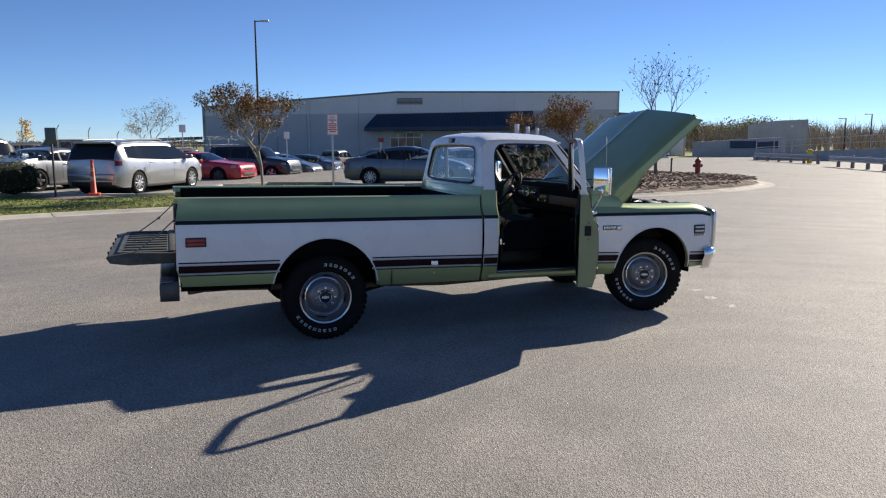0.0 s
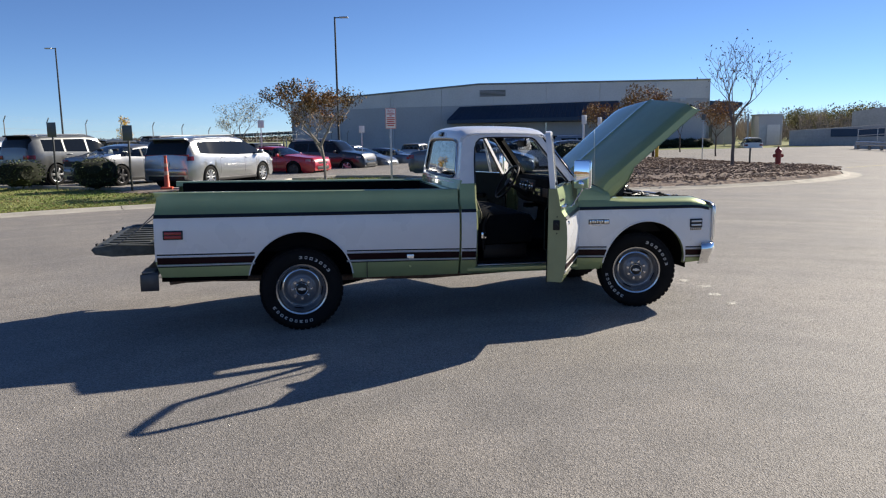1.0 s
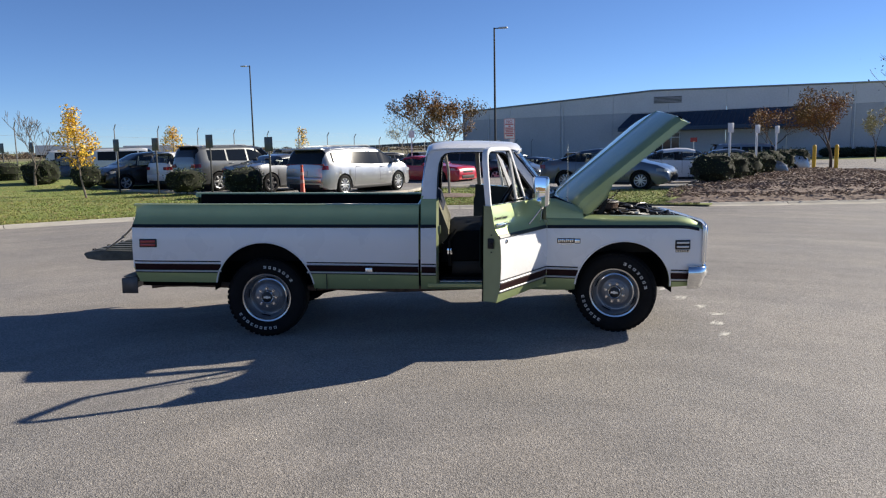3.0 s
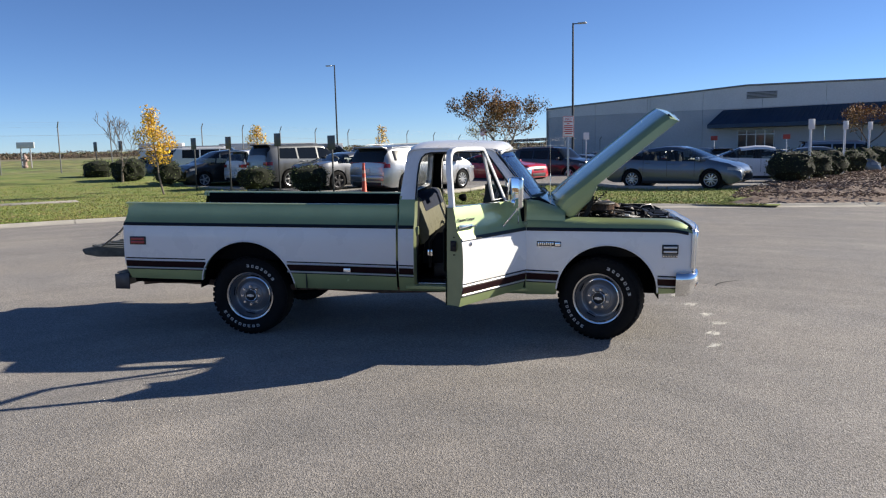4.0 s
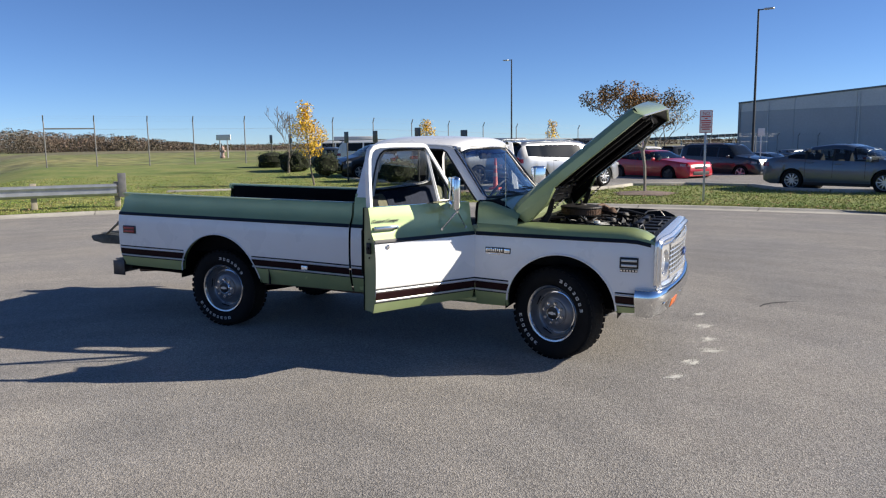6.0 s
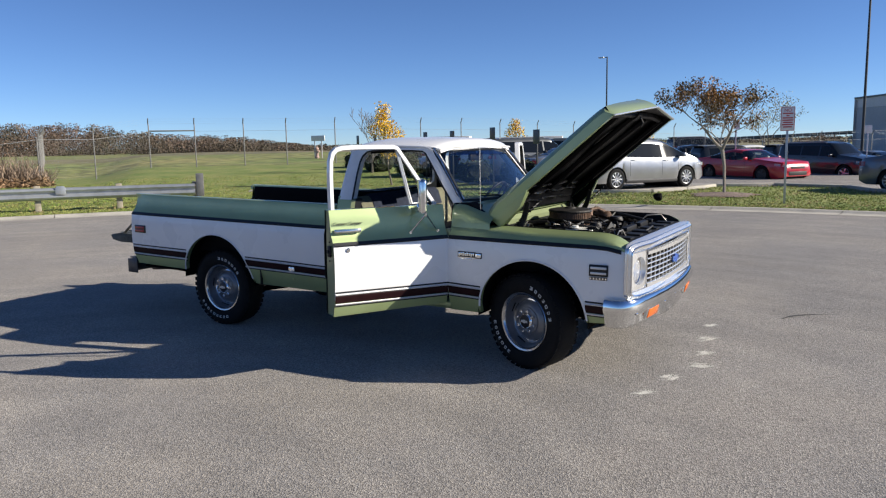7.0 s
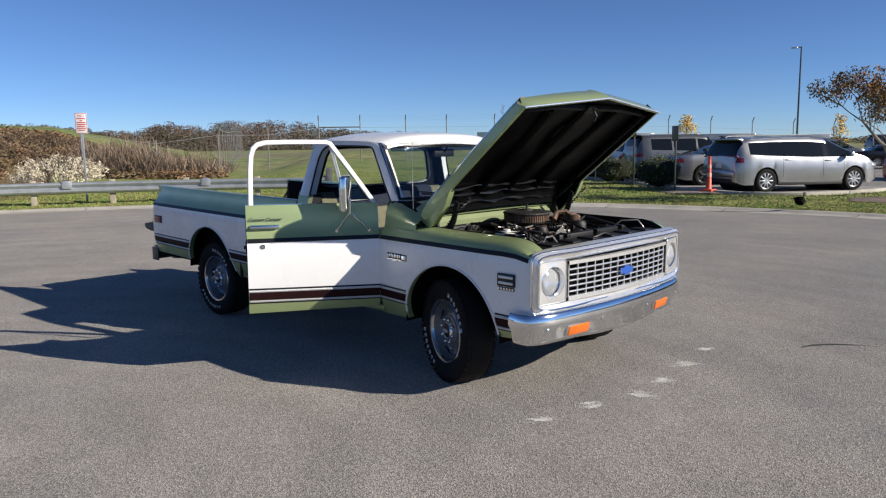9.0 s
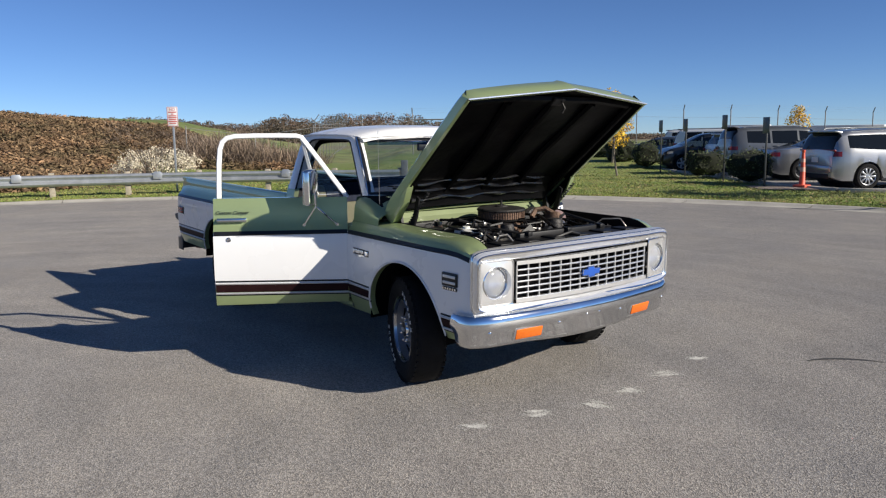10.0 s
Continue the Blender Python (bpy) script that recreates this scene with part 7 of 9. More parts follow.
for k, (x, y, w, h) in enumerate(((10.5, 19.2, 1.5, 1.15), (11.7, 21.0, 1.35, 1.1), (12.9, 22.9, 1.35, 1.1), (14.6, 25.9, 1.35, 1.1), (15.9, 28.0, 1.3, 1.1), (17.3, 30.2, 1.3, 1.1), (19.0, 32.4, 1.3, 1.1))):
    make_bush(x, y, 0.18, w, h, 51 + k, "clipped dark evergreen bush in the mulch bed", "hedge in the mulch bed")

bm = bmesh.new()
rows = []
for k in range(25):
    a = 2 * math.pi * k / 24
    rr = 1 + 0.18 * math.sin(3 * a) + 0.1 * math.sin(7 * a)
    rows.append([Vector((-3.95 + 1.25 * rr * math.cos(a) * u, 16.9 + 0.62 * rr * math.sin(a) * u, 0.135 + 0.035 * (1 - u * u))) for u in (1.0, 0.7, 0.35, 0.04)])
grid(bm, rows)
tagged(part("gravel_patch", bm, M_GRAVEL, weld=0.001), "worn patch of pinkish gravel in the lawn", "gravel", kind="structure")

# ---- posts and signs ----
def make_post(x, y, top, face, label, group="", board=(0.30, 0.46), post_m=None, board_m=None, z=0.13, name="sign_post", w=0.05):
    t = thing(name, pose(x, y, z, 0, 0, face), label, "sign", group)
    h = top - z
    bm = bmesh.new()
    box(bm, (0, 0, h / 2 - 0.05), (w, w * 0.8, h + 0.1), bevel=0.004)
    part("post", bm, post_m or M_POSTDARK, t)
    bm = bmesh.new()
    box(bm, (0, -w * 0.5 - 0.004, h - board[1] / 2 + 0.02), (board[0], 0.008, board[1]), bevel=0.003)
    part("board", bm, board_m or M_SIGNBACK, t)
    return t


for x, y, top in ((-7.13, 18.84, 2.26), (-4.53, 16.90, 2.11), (-9.62, 20.2, 2.20), (-11.66, 21.44, 2.20), (-17.85, 26.35, 2.22), (-20.3, 28.1, 2.22)):
    make_post(x, y, top, -30, "dark post with the grey back of a parking sign", "parking sign posts", board=(0.36, 0.46))
for x, y, top in ((11.3, 19.9, 2.33), (14.0, 24.6, 2.33), (16.2, 28.1, 2.33)):
    make_post(x, y, top, 22, "white post with a small white sign in the hedge", "white hedge signs", board=(0.26, 0.34), post_m=M_SIGNWHITE, board_m=M_SIGNWHITE, z=0.2, w=0.07)
make_post(21.5, 28.5, 2.5, -20, "thin grey post with a narrow sign by the mulch bed", "lot signs", board=(0.20, 0.30), post_m=M_GALV, board_m=M_SIGNBACK, z=0.1)
make_post(18.55, 20.0, 0.95, -20, "short dark stake beside the bare tree", "lot signs", board=(0.08, 0.12), post_m=M_POSTDARK, z=0.18, w=0.06)
make_post(4.3, 33.5, 2.2, 10, "white post sign at a parking place", "lot signs", board=(0.30, 0.36), post_m=M_SIGNWHITE, board_m=M_SIGNWHITE, z=0.16)
make_post(-0.9, 31.0, 2.5, 10, "white post sign at a parking place", "lot signs", board=(0.30, 0.36), post_m=M_SIGNWHITE, board_m=M_SIGNWHITE, z=0.16)


def no_parking(x, y, z, top, face):
    """Tall white notice with red lines of small print."""
    t = thing("parking_notice", pose(x, y, z, 0, 0, face), "white notice with red lettering on a steel post", "sign")
    h = top - z
    bm = bmesh.new()
    box(bm, (0, 0, h / 2 - 0.1), (0.055, 0.04, h + 0.1), bevel=0.004)
    part("post", bm, M_GALV, t)
    W, H = 0.33, 0.60
    bm = bmesh.new()
    box(bm, (0, -0.028, h - H / 2), (W, 0.008, H), bevel=0.003)
    bd = part("board", bm, M_SIGNWHITE, t)
    bm = bmesh.new()
    for a, c, s in ((0, h - 0.012, (W - 0.02, 0.003, 0.012)), (0, h - H + 0.012, (W - 0.02, 0.003, 0.012))):
        box(bm, (a, -0.034, c), s)
    for q in (-1, 1):
        box(bm, (q * (W / 2 - 0.012), -0.034, h - H / 2), (0.012, 0.003, H - 0.05))
    part("border", bm, M_SIGNRED, bd)
    cu = bpy.data.curves.new("word", "FONT")
    cu.body, cu.size, cu.align_x, cu.extrude = "NO", 0.115, "CENTER", 0.001
    tmp = new("word", cu)
    me = bpy.data.meshes.new_from_object(tmp)
    bpy.data.objects.remove(tmp)
    me.materials.clear()
    me.materials.append(M_SIGNRED)
    o = new("word", me)
    o.parent = bd
    o.matrix_basis = pose(0, -0.034, h - 0.125, 90)
    for k, w in enumerate((0.24, 0.07, 0.24, 0.25, 0.22, 0.26, 0.20)):
        bm = bmesh.new()
        box(bm, (0, -0.034, h - 0.165 - 0.056 * k), (w, 0.003, 0.030), bevel=0.001)
        part("text_bar", bm, M_SIGNRED, bd, "line of small red print")
    return t


no_parking(3.16, 15.0, 0.12, 2.50, 8)
no_parking(-16.52, 3.85, 0.12, 2.70, 55)

# ---- guardrail along the turning circle ----
def make_rail(name, arcpts, label, zbase, post_m):
    t = thing(name, Matrix(), label, "guardrail")
    bm = bmesh.new()
    prof = [(0.0, 0.42), (0.05, 0.45), (0.07, 0.49), (0.05, 0.53), (0.0, 0.565), (0.0, 0.60), (0.05, 0.635), (0.07, 0.675), (0.05, 0.715), (0.0, 0.74)]
    rows = []
    for i, p in enumerate(arcpts):
        a, b = Vector(arcpts[max(0, i - 1)]), Vector(arcpts[min(len(arcpts) - 1, i + 1)])
        d = (b - a).normalized()
        n = Vector((-d.y, d.x))
        rows.append([Vector((p[0] + n.x * o, p[1] + n.y * o, zbase + z)) for o, z in prof])
    grid(bm, rows)
    thicken(bm, 0.006)
    part("rail", bm, M_GALV, t, "galvanised steel beam")
    step = 0.0
    last = None
    for i, p in enumerate(arcpts):
        if last is None or (Vector(p) - Vector(last)).length > 1.85:
            last = p
            a, b = Vector(arcpts[max(0, i - 1)]), Vector(arcpts[min(len(arcpts) - 1, i + 1)])
            ang = math.degrees(math.atan2((b - a).y, (b - a).x))
            P = pose(p[0], p[1], zbase, 0, 0, ang)
            bm = bmesh.new()
            box(bm, (0, -0.15, 0.34), (0.15, 0.18, 0.92), P, bevel=0.01)
            pst = part("post", bm, post_m, t)
            bm = bmesh.new()
            box(bm, (0, -0.035, 0.58), (0.14, 0.06, 0.34), P, bevel=0.006)
            for q in (0.47, 0.69):
                cyl(bm, 0.018, 0.02, P @ pose(0, 0.05, q + 0.0, 90), 8)
            part("block", bm, post_m, pst)
    for i in range(12, len(arcpts) - 2, 13):
        p = arcpts[i]
        a, b = Vector(arcpts[i - 1]), Vector(arcpts[i + 1])
        P = pose(p[0], p[1], zbase, 0, 0, math.degrees(math.atan2((b - a).y, (b - a).x)))
        bm = bmesh.new()
        prism(bm, [(-0.13, 0.56), (0.13, 0.56), (0.13, 0.74), (0.09, 0.79), (-0.09, 0.79), (-0.13, 0.74)], 0.010, P @ pose(0, 0.086, 0, 90), bevel=0.003)
        part("splice", bm, M_GALV, t)
    return t


RG = 19.70
rail = make_rail("guardrail", [(CX + RG * math.cos(radians(a)), CY + RG * math.sin(radians(a))) for a in spread(134.4, 222, 0.85)], "galvanised guardrail with timber posts beside the kerb", -0.03, M_TIMBER)
bm = bmesh.new()
box(bm, (0, 0, 0.675), (0.21, 0.030, 0.66), pose(CX + RG * math.cos(radians(133.98)), CY + RG * math.sin(radians(133.98)), 0, 0, 0, 133.98 - 90), bevel=0.008)
part("end_plate", bm, M_FENCEPOST, rail, "flat grey end plate")

# ---- chain-link fence with angled arms ----
FENCE = [(-32.2, 9.4), (-31.6, 12.9), (-31.0, 16.1), (-31.3, 19.4), (-31.9, 23.4), (-30.3, 25.37)]
for k in range(1, 24):
    slip = {1: 0.20, 2: 0.50}.get(k, 0.30)
    FENCE.append((-30.2 + 1.78 * k - 0.624 * slip, 25.5 + 2.23 * k - 0.782 * slip))
fence = thing("chain_link_fence", Matrix(), "tall chain-link fence with angled barbed-wire arms", "fence")
for i, (x, y) in enumerate(FENCE):
    z = terrain(x, y)
    bm = bmesh.new()
    hp = (1.7, 1.75, 2.2)[i] if i < 3 else 2.5
    tube(bm, [(x, y, z - 0.1), (x, y, z + hp), (x - 0.02, y, z + hp + 0.05)] + ([(x + 0.16, y - 0.14, z + hp + 0.37)] if i > 2 else []), 0.032, 6)
    part("post", bm, M_FENCEPOST, fence)
bm = bmesh.new()
for dz, off in ((2.12, 0.0), (2.57, 0.05), (2.70, 0.11), (2.83, 0.16)):
    pts = FENCE if dz < 2.2 else FENCE[3:]
    tube(bm, [(x + off, y - off * 0.85, terrain(x, y) + (1.65 if k < 2 and dz < 2.2 else dz)) for k, (x, y) in enumerate(pts)], [0.010 if k < 5 else 0.005 for k in range(len(pts))] if dz < 2.2 else 0.0018, 4)
part("wire", bm, M_MESHWIRE, fence, "top rail and barbed wire")
bm = bmesh.new()
tube(bm, [(x, y, terrain(x, y) + 2.16) for x, y in FENCE[4:6]], 0.035, 6)
part("gate_bar", bm, M_FENCEPOST, fence)
vs, fs = [], []
for (x0, y0), (x1, y1) in zip(FENCE, FENCE[1:]):
    z0, z1 = terrain(x0, y0), terrain(x1, y1)
    L = math.hypot(x1 - x0, y1 - y0)
    n = int(L / 0.16)
    dx, dy = (x1 - x0) / L, (y1 - y0) / L
    H = 2.08 if x0 > -31.5 else 1.6
    for k in range(-int(H / 0.16), n):
        for sgn in (1, -1):
            a = k * 0.16
            p0, p1 = (a, 0.04), (a + H, 0.04 + H)
            lo, hi = max(0.0, -p0[0] / H), min(1.0, (L - p0[0]) / H)
            if hi <= lo:
                continue
            A = (p0[0] + H * lo, 0.04 + H * lo)
            B = (p0[0] + H * hi, 0.04 + H * hi)
            if sgn < 0:
                A, B = (L - A[0], A[1]), (L - B[0], B[1])
            i0 = len(vs)
            for q in (A, B):
                zz = z0 + (z1 - z0) * q[0] / L + q[1]
                for e in (-0.0010, 0.0010):
                    vs.append((x0 + dx * (q[0] + e), y0 + dy * (q[0] + e), zz))
            fs.append((i0, i0 + 1, i0 + 3, i0 + 2))
raw("netting", vs, fs, M_MESHWIRE, fence, "woven wire netting")
# a second run of fence going off uphill from the corner post
side_fence = thing("side_fence", Matrix(), "galvanised chain-link fence running off uphill from the corner", "fence")
SF = []
for k in range(15):
    u = 3.1 * k
    x, y = -31.2 + u * math.cos(radians(148.2)), 16.3 + u * math.sin(radians(148.2))
    SF.append((x, y, terrain(x, y)))
for x, y, z in SF:
    bm = bmesh.new()
    tube(bm, [(x, y, z - 0.1), (x, y, z + 2.5), (x + 0.02, y + 0.02, z + 2.56), (x + 0.16, y + 0.18, z + 2.85)], 0.025, 6)
    part("post", bm, M_FENCEPOST, side_fence)
for dz, r in ((0.12, 0.02), (2.45, 0.025), (2.66, 0.006), (2.82, 0.006)):
    bm = bmesh.new()
    off = max(0.0, dz - 2.5) * 0.5
    tube(bm, [(x + off, y + off, z + dz) for x, y, z in SF], r, 5)
    part("cross_rail", bm, M_FENCEPOST, side_fence)
vs, fs = [], []
for (x0, y0, z0), (x1, y1, z1) in zip(SF, SF[1:]):
    for k in range(0, 12, 3):
        for t0, t1 in (((k - 6) / 6, (k + 2) / 6), ((k + 2) / 6, (k - 6) / 6)):
            i0 = len(vs)
            for t, dz in ((t0, 0.1), (t1, 2.45)):
                t = min(1.0, max(0.0, t))
                for e in (-0.0004, 0.0004):
                    vs.append((x0 + (x1 - x0) * (t + e), y0 + (y1 - y0) * (t + e), z0 + (z1 - z0) * t + dz))
            fs.append((i0, i0 + 1, i0 + 3, i0 + 2))
raw("netting", vs, fs, M_MESHWIRE, side_fence, "woven wire netting")

# ---- scrub on the bank ----
rng = random.Random(77)


def on_bank():
    a = rng.uniform(147, 205)
    r = rng.uniform(34.5 - 12.5 * sstep(161.5, 165, a), 47.5 + 5.5 * sstep(163, 168, a))
    if a < 153 and r > 40 + (a - 147) * 1.2:
        return None
    a = radians(a)
    x, y = CX + r * math.cos(a), CY + r * math.sin(a)
    if y > 14.8 and x > -33:
        return None
    return (x, y, terrain(x, y))


def bramble(p, vs, fs):
    """A tangle of bent stems leaning every way."""
    s0 = rng.uniform(0.12, 0.42)
    for _ in range(9):
        a = rng.uniform(0, 6.28)
        el = rng.uniform(-0.15, 0.55)
        l = s0 * rng.uniform(0.5, 1.1)
        d = Vector((math.cos(a) * math.cos(el), math.sin(a) * math.cos(el), math.sin(el)))
        o = Vector(p) + Vector((rng.uniform(-0.35, 0.35), rng.uniform(-0.35, 0.35), rng.uniform(-0.1, 0.25)))
        w = d.cross(Vector((rng.uniform(-1, 1), rng.uniform(-1, 1), rng.uniform(-1, 1)))).normalized() * rng.uniform(0.012, 0.035)
        q = o + d * l * 0.6
        e = q + (d + Vector((math.cos(a) * 0.6, math.sin(a) * 0.6, -0.5))).normalized() * l * 0.5
        i = len(vs)
        vs += [o - w, o + w, q + w, q - w, e]
        fs += [(i, i + 1, i + 2, i + 3), (i + 3, i + 2, i + 4)]


def dry_blade(p, vs, fs):
    for _ in range(5):
        a = rng.uniform(0, 6.28)
        h = rng.uniform(0.25, 0.55)
        lx, ly = h * 0.9 * math.cos(a), h * 0.35 * math.sin(a)
        w = rng.uniform(0.012, 0.03)
        i = len(vs)
        vs += [(p[0] - w, p[1] + w, p[2]), (p[0] + w, p[1] - w, p[2]), (p[0] + lx, p[1] + ly, p[2] + h)]
        fs.append((i, i + 1, i + 2))


def brush(p, vs, fs):
    """A low dome of dead leaves and fine twigs."""
    r, h = rng.uniform(0.3, 0.7), rng.uniform(0.15, 0.5)
    for _ in range(15):
        a, q = rng.uniform(0, 6.28), math.sqrt(rng.random())
        c = Vector((p[0] + r * q * math.cos(a), p[1] + r * q * math.sin(a), p[2] + h * rng.uniform(0.1, 1.0) * (1 - 0.7 * q * q)))
        u = Vector((rng.uniform(-1, 1), rng.uniform(-1, 1), rng.uniform(-0.35, 0.5))).normalized() * rng.uniform(0.05, 0.15)
        w = u.cross(Vector((rng.uniform(-1, 1), rng.uniform(-1, 1), rng.uniform(-1, 1)))).normalized() * rng.uniform(0.02, 0.05)
        i = len(vs)
        vs += [c - u, c + w, c + u, c - w]
        fs.append((i, i + 1, i + 2, i + 3))


scatter("brushwood", 34000, on_bank, brush, M_BRUSH, "mottled brown brush and dead leaves on the bank", "brush")
scatter("scrub", 2600, on_bank, bramble, M_SCRUB, "brown leafless brambles covering the bank", "scrub")
scatter("dry_grass", 700, on_bank, dry_blade, M_SCRUBDRY, "straw-coloured dry grass on the bank", "dry grass")



def in_thicket():
    a = radians(rng.uniform(147.3, 163))
    r = rng.uniform(35.5, 44)
    x, y = CX + r * math.cos(a), CY + r * math.sin(a)
    if y > 14.6 and x > -33.5:
        return None
    return (x, y, terrain(x, y))


def tall_bramble(p, vs, fs):
    """Waist-high to head-high leafless stems."""
    h0 = 0.95 + 1.1 * noise.noise(Vector((p[0] * 0.3, p[1] * 0.3, 0))) + rng.uniform(-0.25, 0.35)
    h0 = max(0.35, h0 * (1 - 0.75 * sstep(153, 160, math.degrees(math.atan2(p[1] - CY, p[0] - CX)) % 360)) + 0.2) * (1.25 if rng.random() < 0.18 else 0.78)
    for _ in range(16):
        a = rng.uniform(0, 6.28)
        o = Vector(p) + Vector((rng.uniform(-0.5, 0.5), rng.uniform(-0.5, 0.5), 0.0))
        q = o + Vector((rng.uniform(-0.45, 0.45), rng.uniform(-0.45, 0.45), h0 * rng.uniform(0.3, 0.7)))
        e = q + Vector((0.35 * math.cos(a), 0.35 * math.sin(a), h0 * rng.uniform(0.05, 0.4)))
        w = Vector((math.cos(a + 1.5), math.sin(a + 1.5), 0)) * rng.uniform(0.006, 0.019)
        i = len(vs)
        vs += [o - w, o + w, q + w, q - w, e]
        fs += [(i, i + 1, i + 2, i + 3), (i + 3, i + 2, i + 4)]


scatter("thicket", 2400, in_thicket, tall_bramble, M_THICKET, "tall leafless brown thicket beside the gate", "thicket")

# the pale plumed shrub
sh = thing("plumed_shrub", pose(-20.8, 4.5, terrain(-20.8, 4.5)), "wide shrub with pale cream seed plumes", "shrub")
for k in range(40):
    bm = bmesh.new()
    a, r = rng.uniform(0, 6.28), rng.uniform(0.2, 1.5)
    tube(bm, [(0.3 * math.cos(a), 0.3 * math.sin(a), -0.05), (r * 0.7 * math.cos(a), r * 0.7 * math.sin(a), 0.8), (r * math.cos(a), r * math.sin(a), 1.25)], 0.012, 4)
    part("stem", bm, M_BARK, sh)
vs, fs = [], []
for k in range(170):
    a, r = rng.uniform(0, 6.28), 1.5 * math.sqrt(rng.random())
    zc = (1.22 - 0.30 * r * r / 1.5) * rng.uniform(0.45, 1.0) + 0.08
    leaf_cloud(vs, fs, (r * math.cos(a), r * math.sin(a), zc), 26, 0.15, 0.036)
raw("seed_plumage", vs, fs, M_PLUME, sh)

# ---- far woods ----
wrng = np.random.default_rng(12)
WV, WF = [], []


def far_tree(x, y, z, h, w, n):
    """A far leafy tree: a few upright stems and a loose crown of small leaf sprays."""
    th, u = wrng.uniform(0, 6.283, n), wrng.uniform(0.0, 1.0, n)
    r = w * np.sqrt(wrng.uniform(0, 1, n)) * np.clip(1.25 * np.sin(np.pi * (0.12 + 0.80 * u)), 0.25, 1.2)
    c = np.stack([x + r * np.cos(th), y + r * np.sin(th), z + h * (0.06 + 0.92 * u)], 1)
    a = wrng.normal(size=(n, 3))
    b = np.cross(a, wrng.normal(size=(n, 3)))
    s = wrng.uniform(0.14, 0.36, (n, 1))
    a *= s / np.linalg.norm(a, axis=1, keepdims=True)
    b *= 0.6 * s / np.linalg.norm(b, axis=1, keepdims=True)
    i0 = len(WV)
    q = np.stack([c - a, c + b, c + a * 0.9, c - b], 1).reshape(-1, 3)
    WV.extend(map(tuple, q))
    WF.extend((i0 + 4 * k, i0 + 4 * k + 1, i0 + 4 * k + 2, i0 + 4 * k + 3) for k in range(n))
    for k in range(2):
        i0 = len(WV)
        dx, dy = wrng.uniform(-0.8, 0.8, 2) * w
        WV.extend([(x - 0.1, y + 0.1, z - 0.5), (x + 0.1, y - 0.1, z - 0.5), (x + dx, y + dy, z + h * wrng.uniform(0.8, 1.12))])
        WF.append((i0, i0 + 1, i0 + 2))


def ridge(a):
    """Height of the skyline over the level road."""
    return lerp([(118, 0.4), (127, 1.1), (130, 2.0), (132.5, 3.3), (135, 5.0), (137.5, 5.9), (141, 6.8), (143.7, 9.1), (146.5, 10.7), (148.5, 10.0), (150.2, 10.4), (151.5, 9.4), (153.1, 9.2), (154.3, 10.0), (155.3, 8.9), (156.3, 7.0), (158, 7.1), (160, 8.1), (162, 9.4), (170, 9.4)], a)


for k in range(1150):
    a = float(wrng.uniform(118, 185))
    r = float(235 + 95 * wrng.random())
    x, y = CX + r * math.cos(radians(a)), CY + r * math.sin(radians(a))
    z = terrain(x, y)
    far_tree(x, y, z, (ridge(a) * r / 280 - z) * float(wrng.uniform(0.62, 1.04)), float(wrng.uniform(2.4, 5.2)), 280)
for k in range(420):
    a = float(wrng.uniform(84, 134))
    r = float(wrng.uniform(250, 330))
    x, y = CX + r * math.cos(radians(a)), CY + r * math.sin(radians(a))
    far_tree(x, y, -0.6, float(wrng.uniform(1.8, 3.0)), float(wrng.uniform(1.8, 3.4)), 90)
raw_w = raw("far_woods", WV, WF, M_WOODS, angle=180)
tagged(raw_w, "brown and olive autumn woods on the skyline", "woods", kind="stuff")


def tall_twig(p, vs, fs):
    """A far leafless tree: a fan of thin upright strokes."""
    h = rng.uniform(2.6, 5.6)
    for _ in range(16):
        a, l = rng.uniform(0, 6.28), rng.uniform(0.1, 1.5)
        w = rng.uniform(0.015, 0.04)
        z0 = rng.uniform(0, 0.6) * h
        i = len(vs)
        vs += [(p[0] - w, p[1] + w, p[2] + z0), (p[0] + w, p[1] - w, p[2] + z0), (p[0] + l * math.cos(a), p[1] + l * math.sin(a), p[2] + h * rng.uniform(0.55, 1.0))]
        fs.append((i, i + 1, i + 2))


def right_woods():
    a, r = radians(rng.uniform(27, 60)), rng.uniform(115, 170)
    return (CX + r * math.cos(a), CY + r * math.sin(a), -0.2)


scatter("bare_woods", 1500, right_woods, tall_twig, M_WOODSPALE, "pale leafless woods behind the far buildings", "woods")
for k in range(14):
    a, r = rng.uniform(46, 54), rng.uniform(118, 150)
    make_tree("tree", CX + r * math.cos(radians(a)), CY + r * math.sin(radians(a)), -0.2, rng.uniform(3.2, 4.7), rng.uniform(2.0, 3.0), 0.12, M_BARKDARK, M_LEAFOLIVE, 1300, 0.16, "olive brown tree behind the far buildings", 100 + k, depth=3, cloud=0.45)

# ---- lamp posts ----
def lamp_post(x, y, z, h, face, label):
    t = thing("street_lamp", pose(x, y, z, 0, 0, face), label, "street lamp", "parking lot lamps")
    bm = bmesh.new()
    tube(bm, [(0, 0, -0.1), (0, 0, h)], [0.085, 0.055], 10)
    box(bm, (0, 0, 0.1), (0.3, 0.3, 0.25), bevel=0.02)
    part("pole", bm, M_POSTDARK, t)
    bm = bmesh.new()
    box(bm, (0.18, 0, h - 0.05), (0.30, 0.06, 0.06), bevel=0.01)
    arm = part("arm", bm, M_POSTDARK, t)
    bm = bmesh.new()
    box(bm, (0.58, 0, h - 0.04), (0.56, 0.30, 0.09), bevel=0.03)
    part("lamp_head", bm, M_GALV, t, "grey lamp head")
    return t


lamp_post(3.75, 42.1, 0.16, 8.95, -15, "tall dark parking lot lamp post with one head")
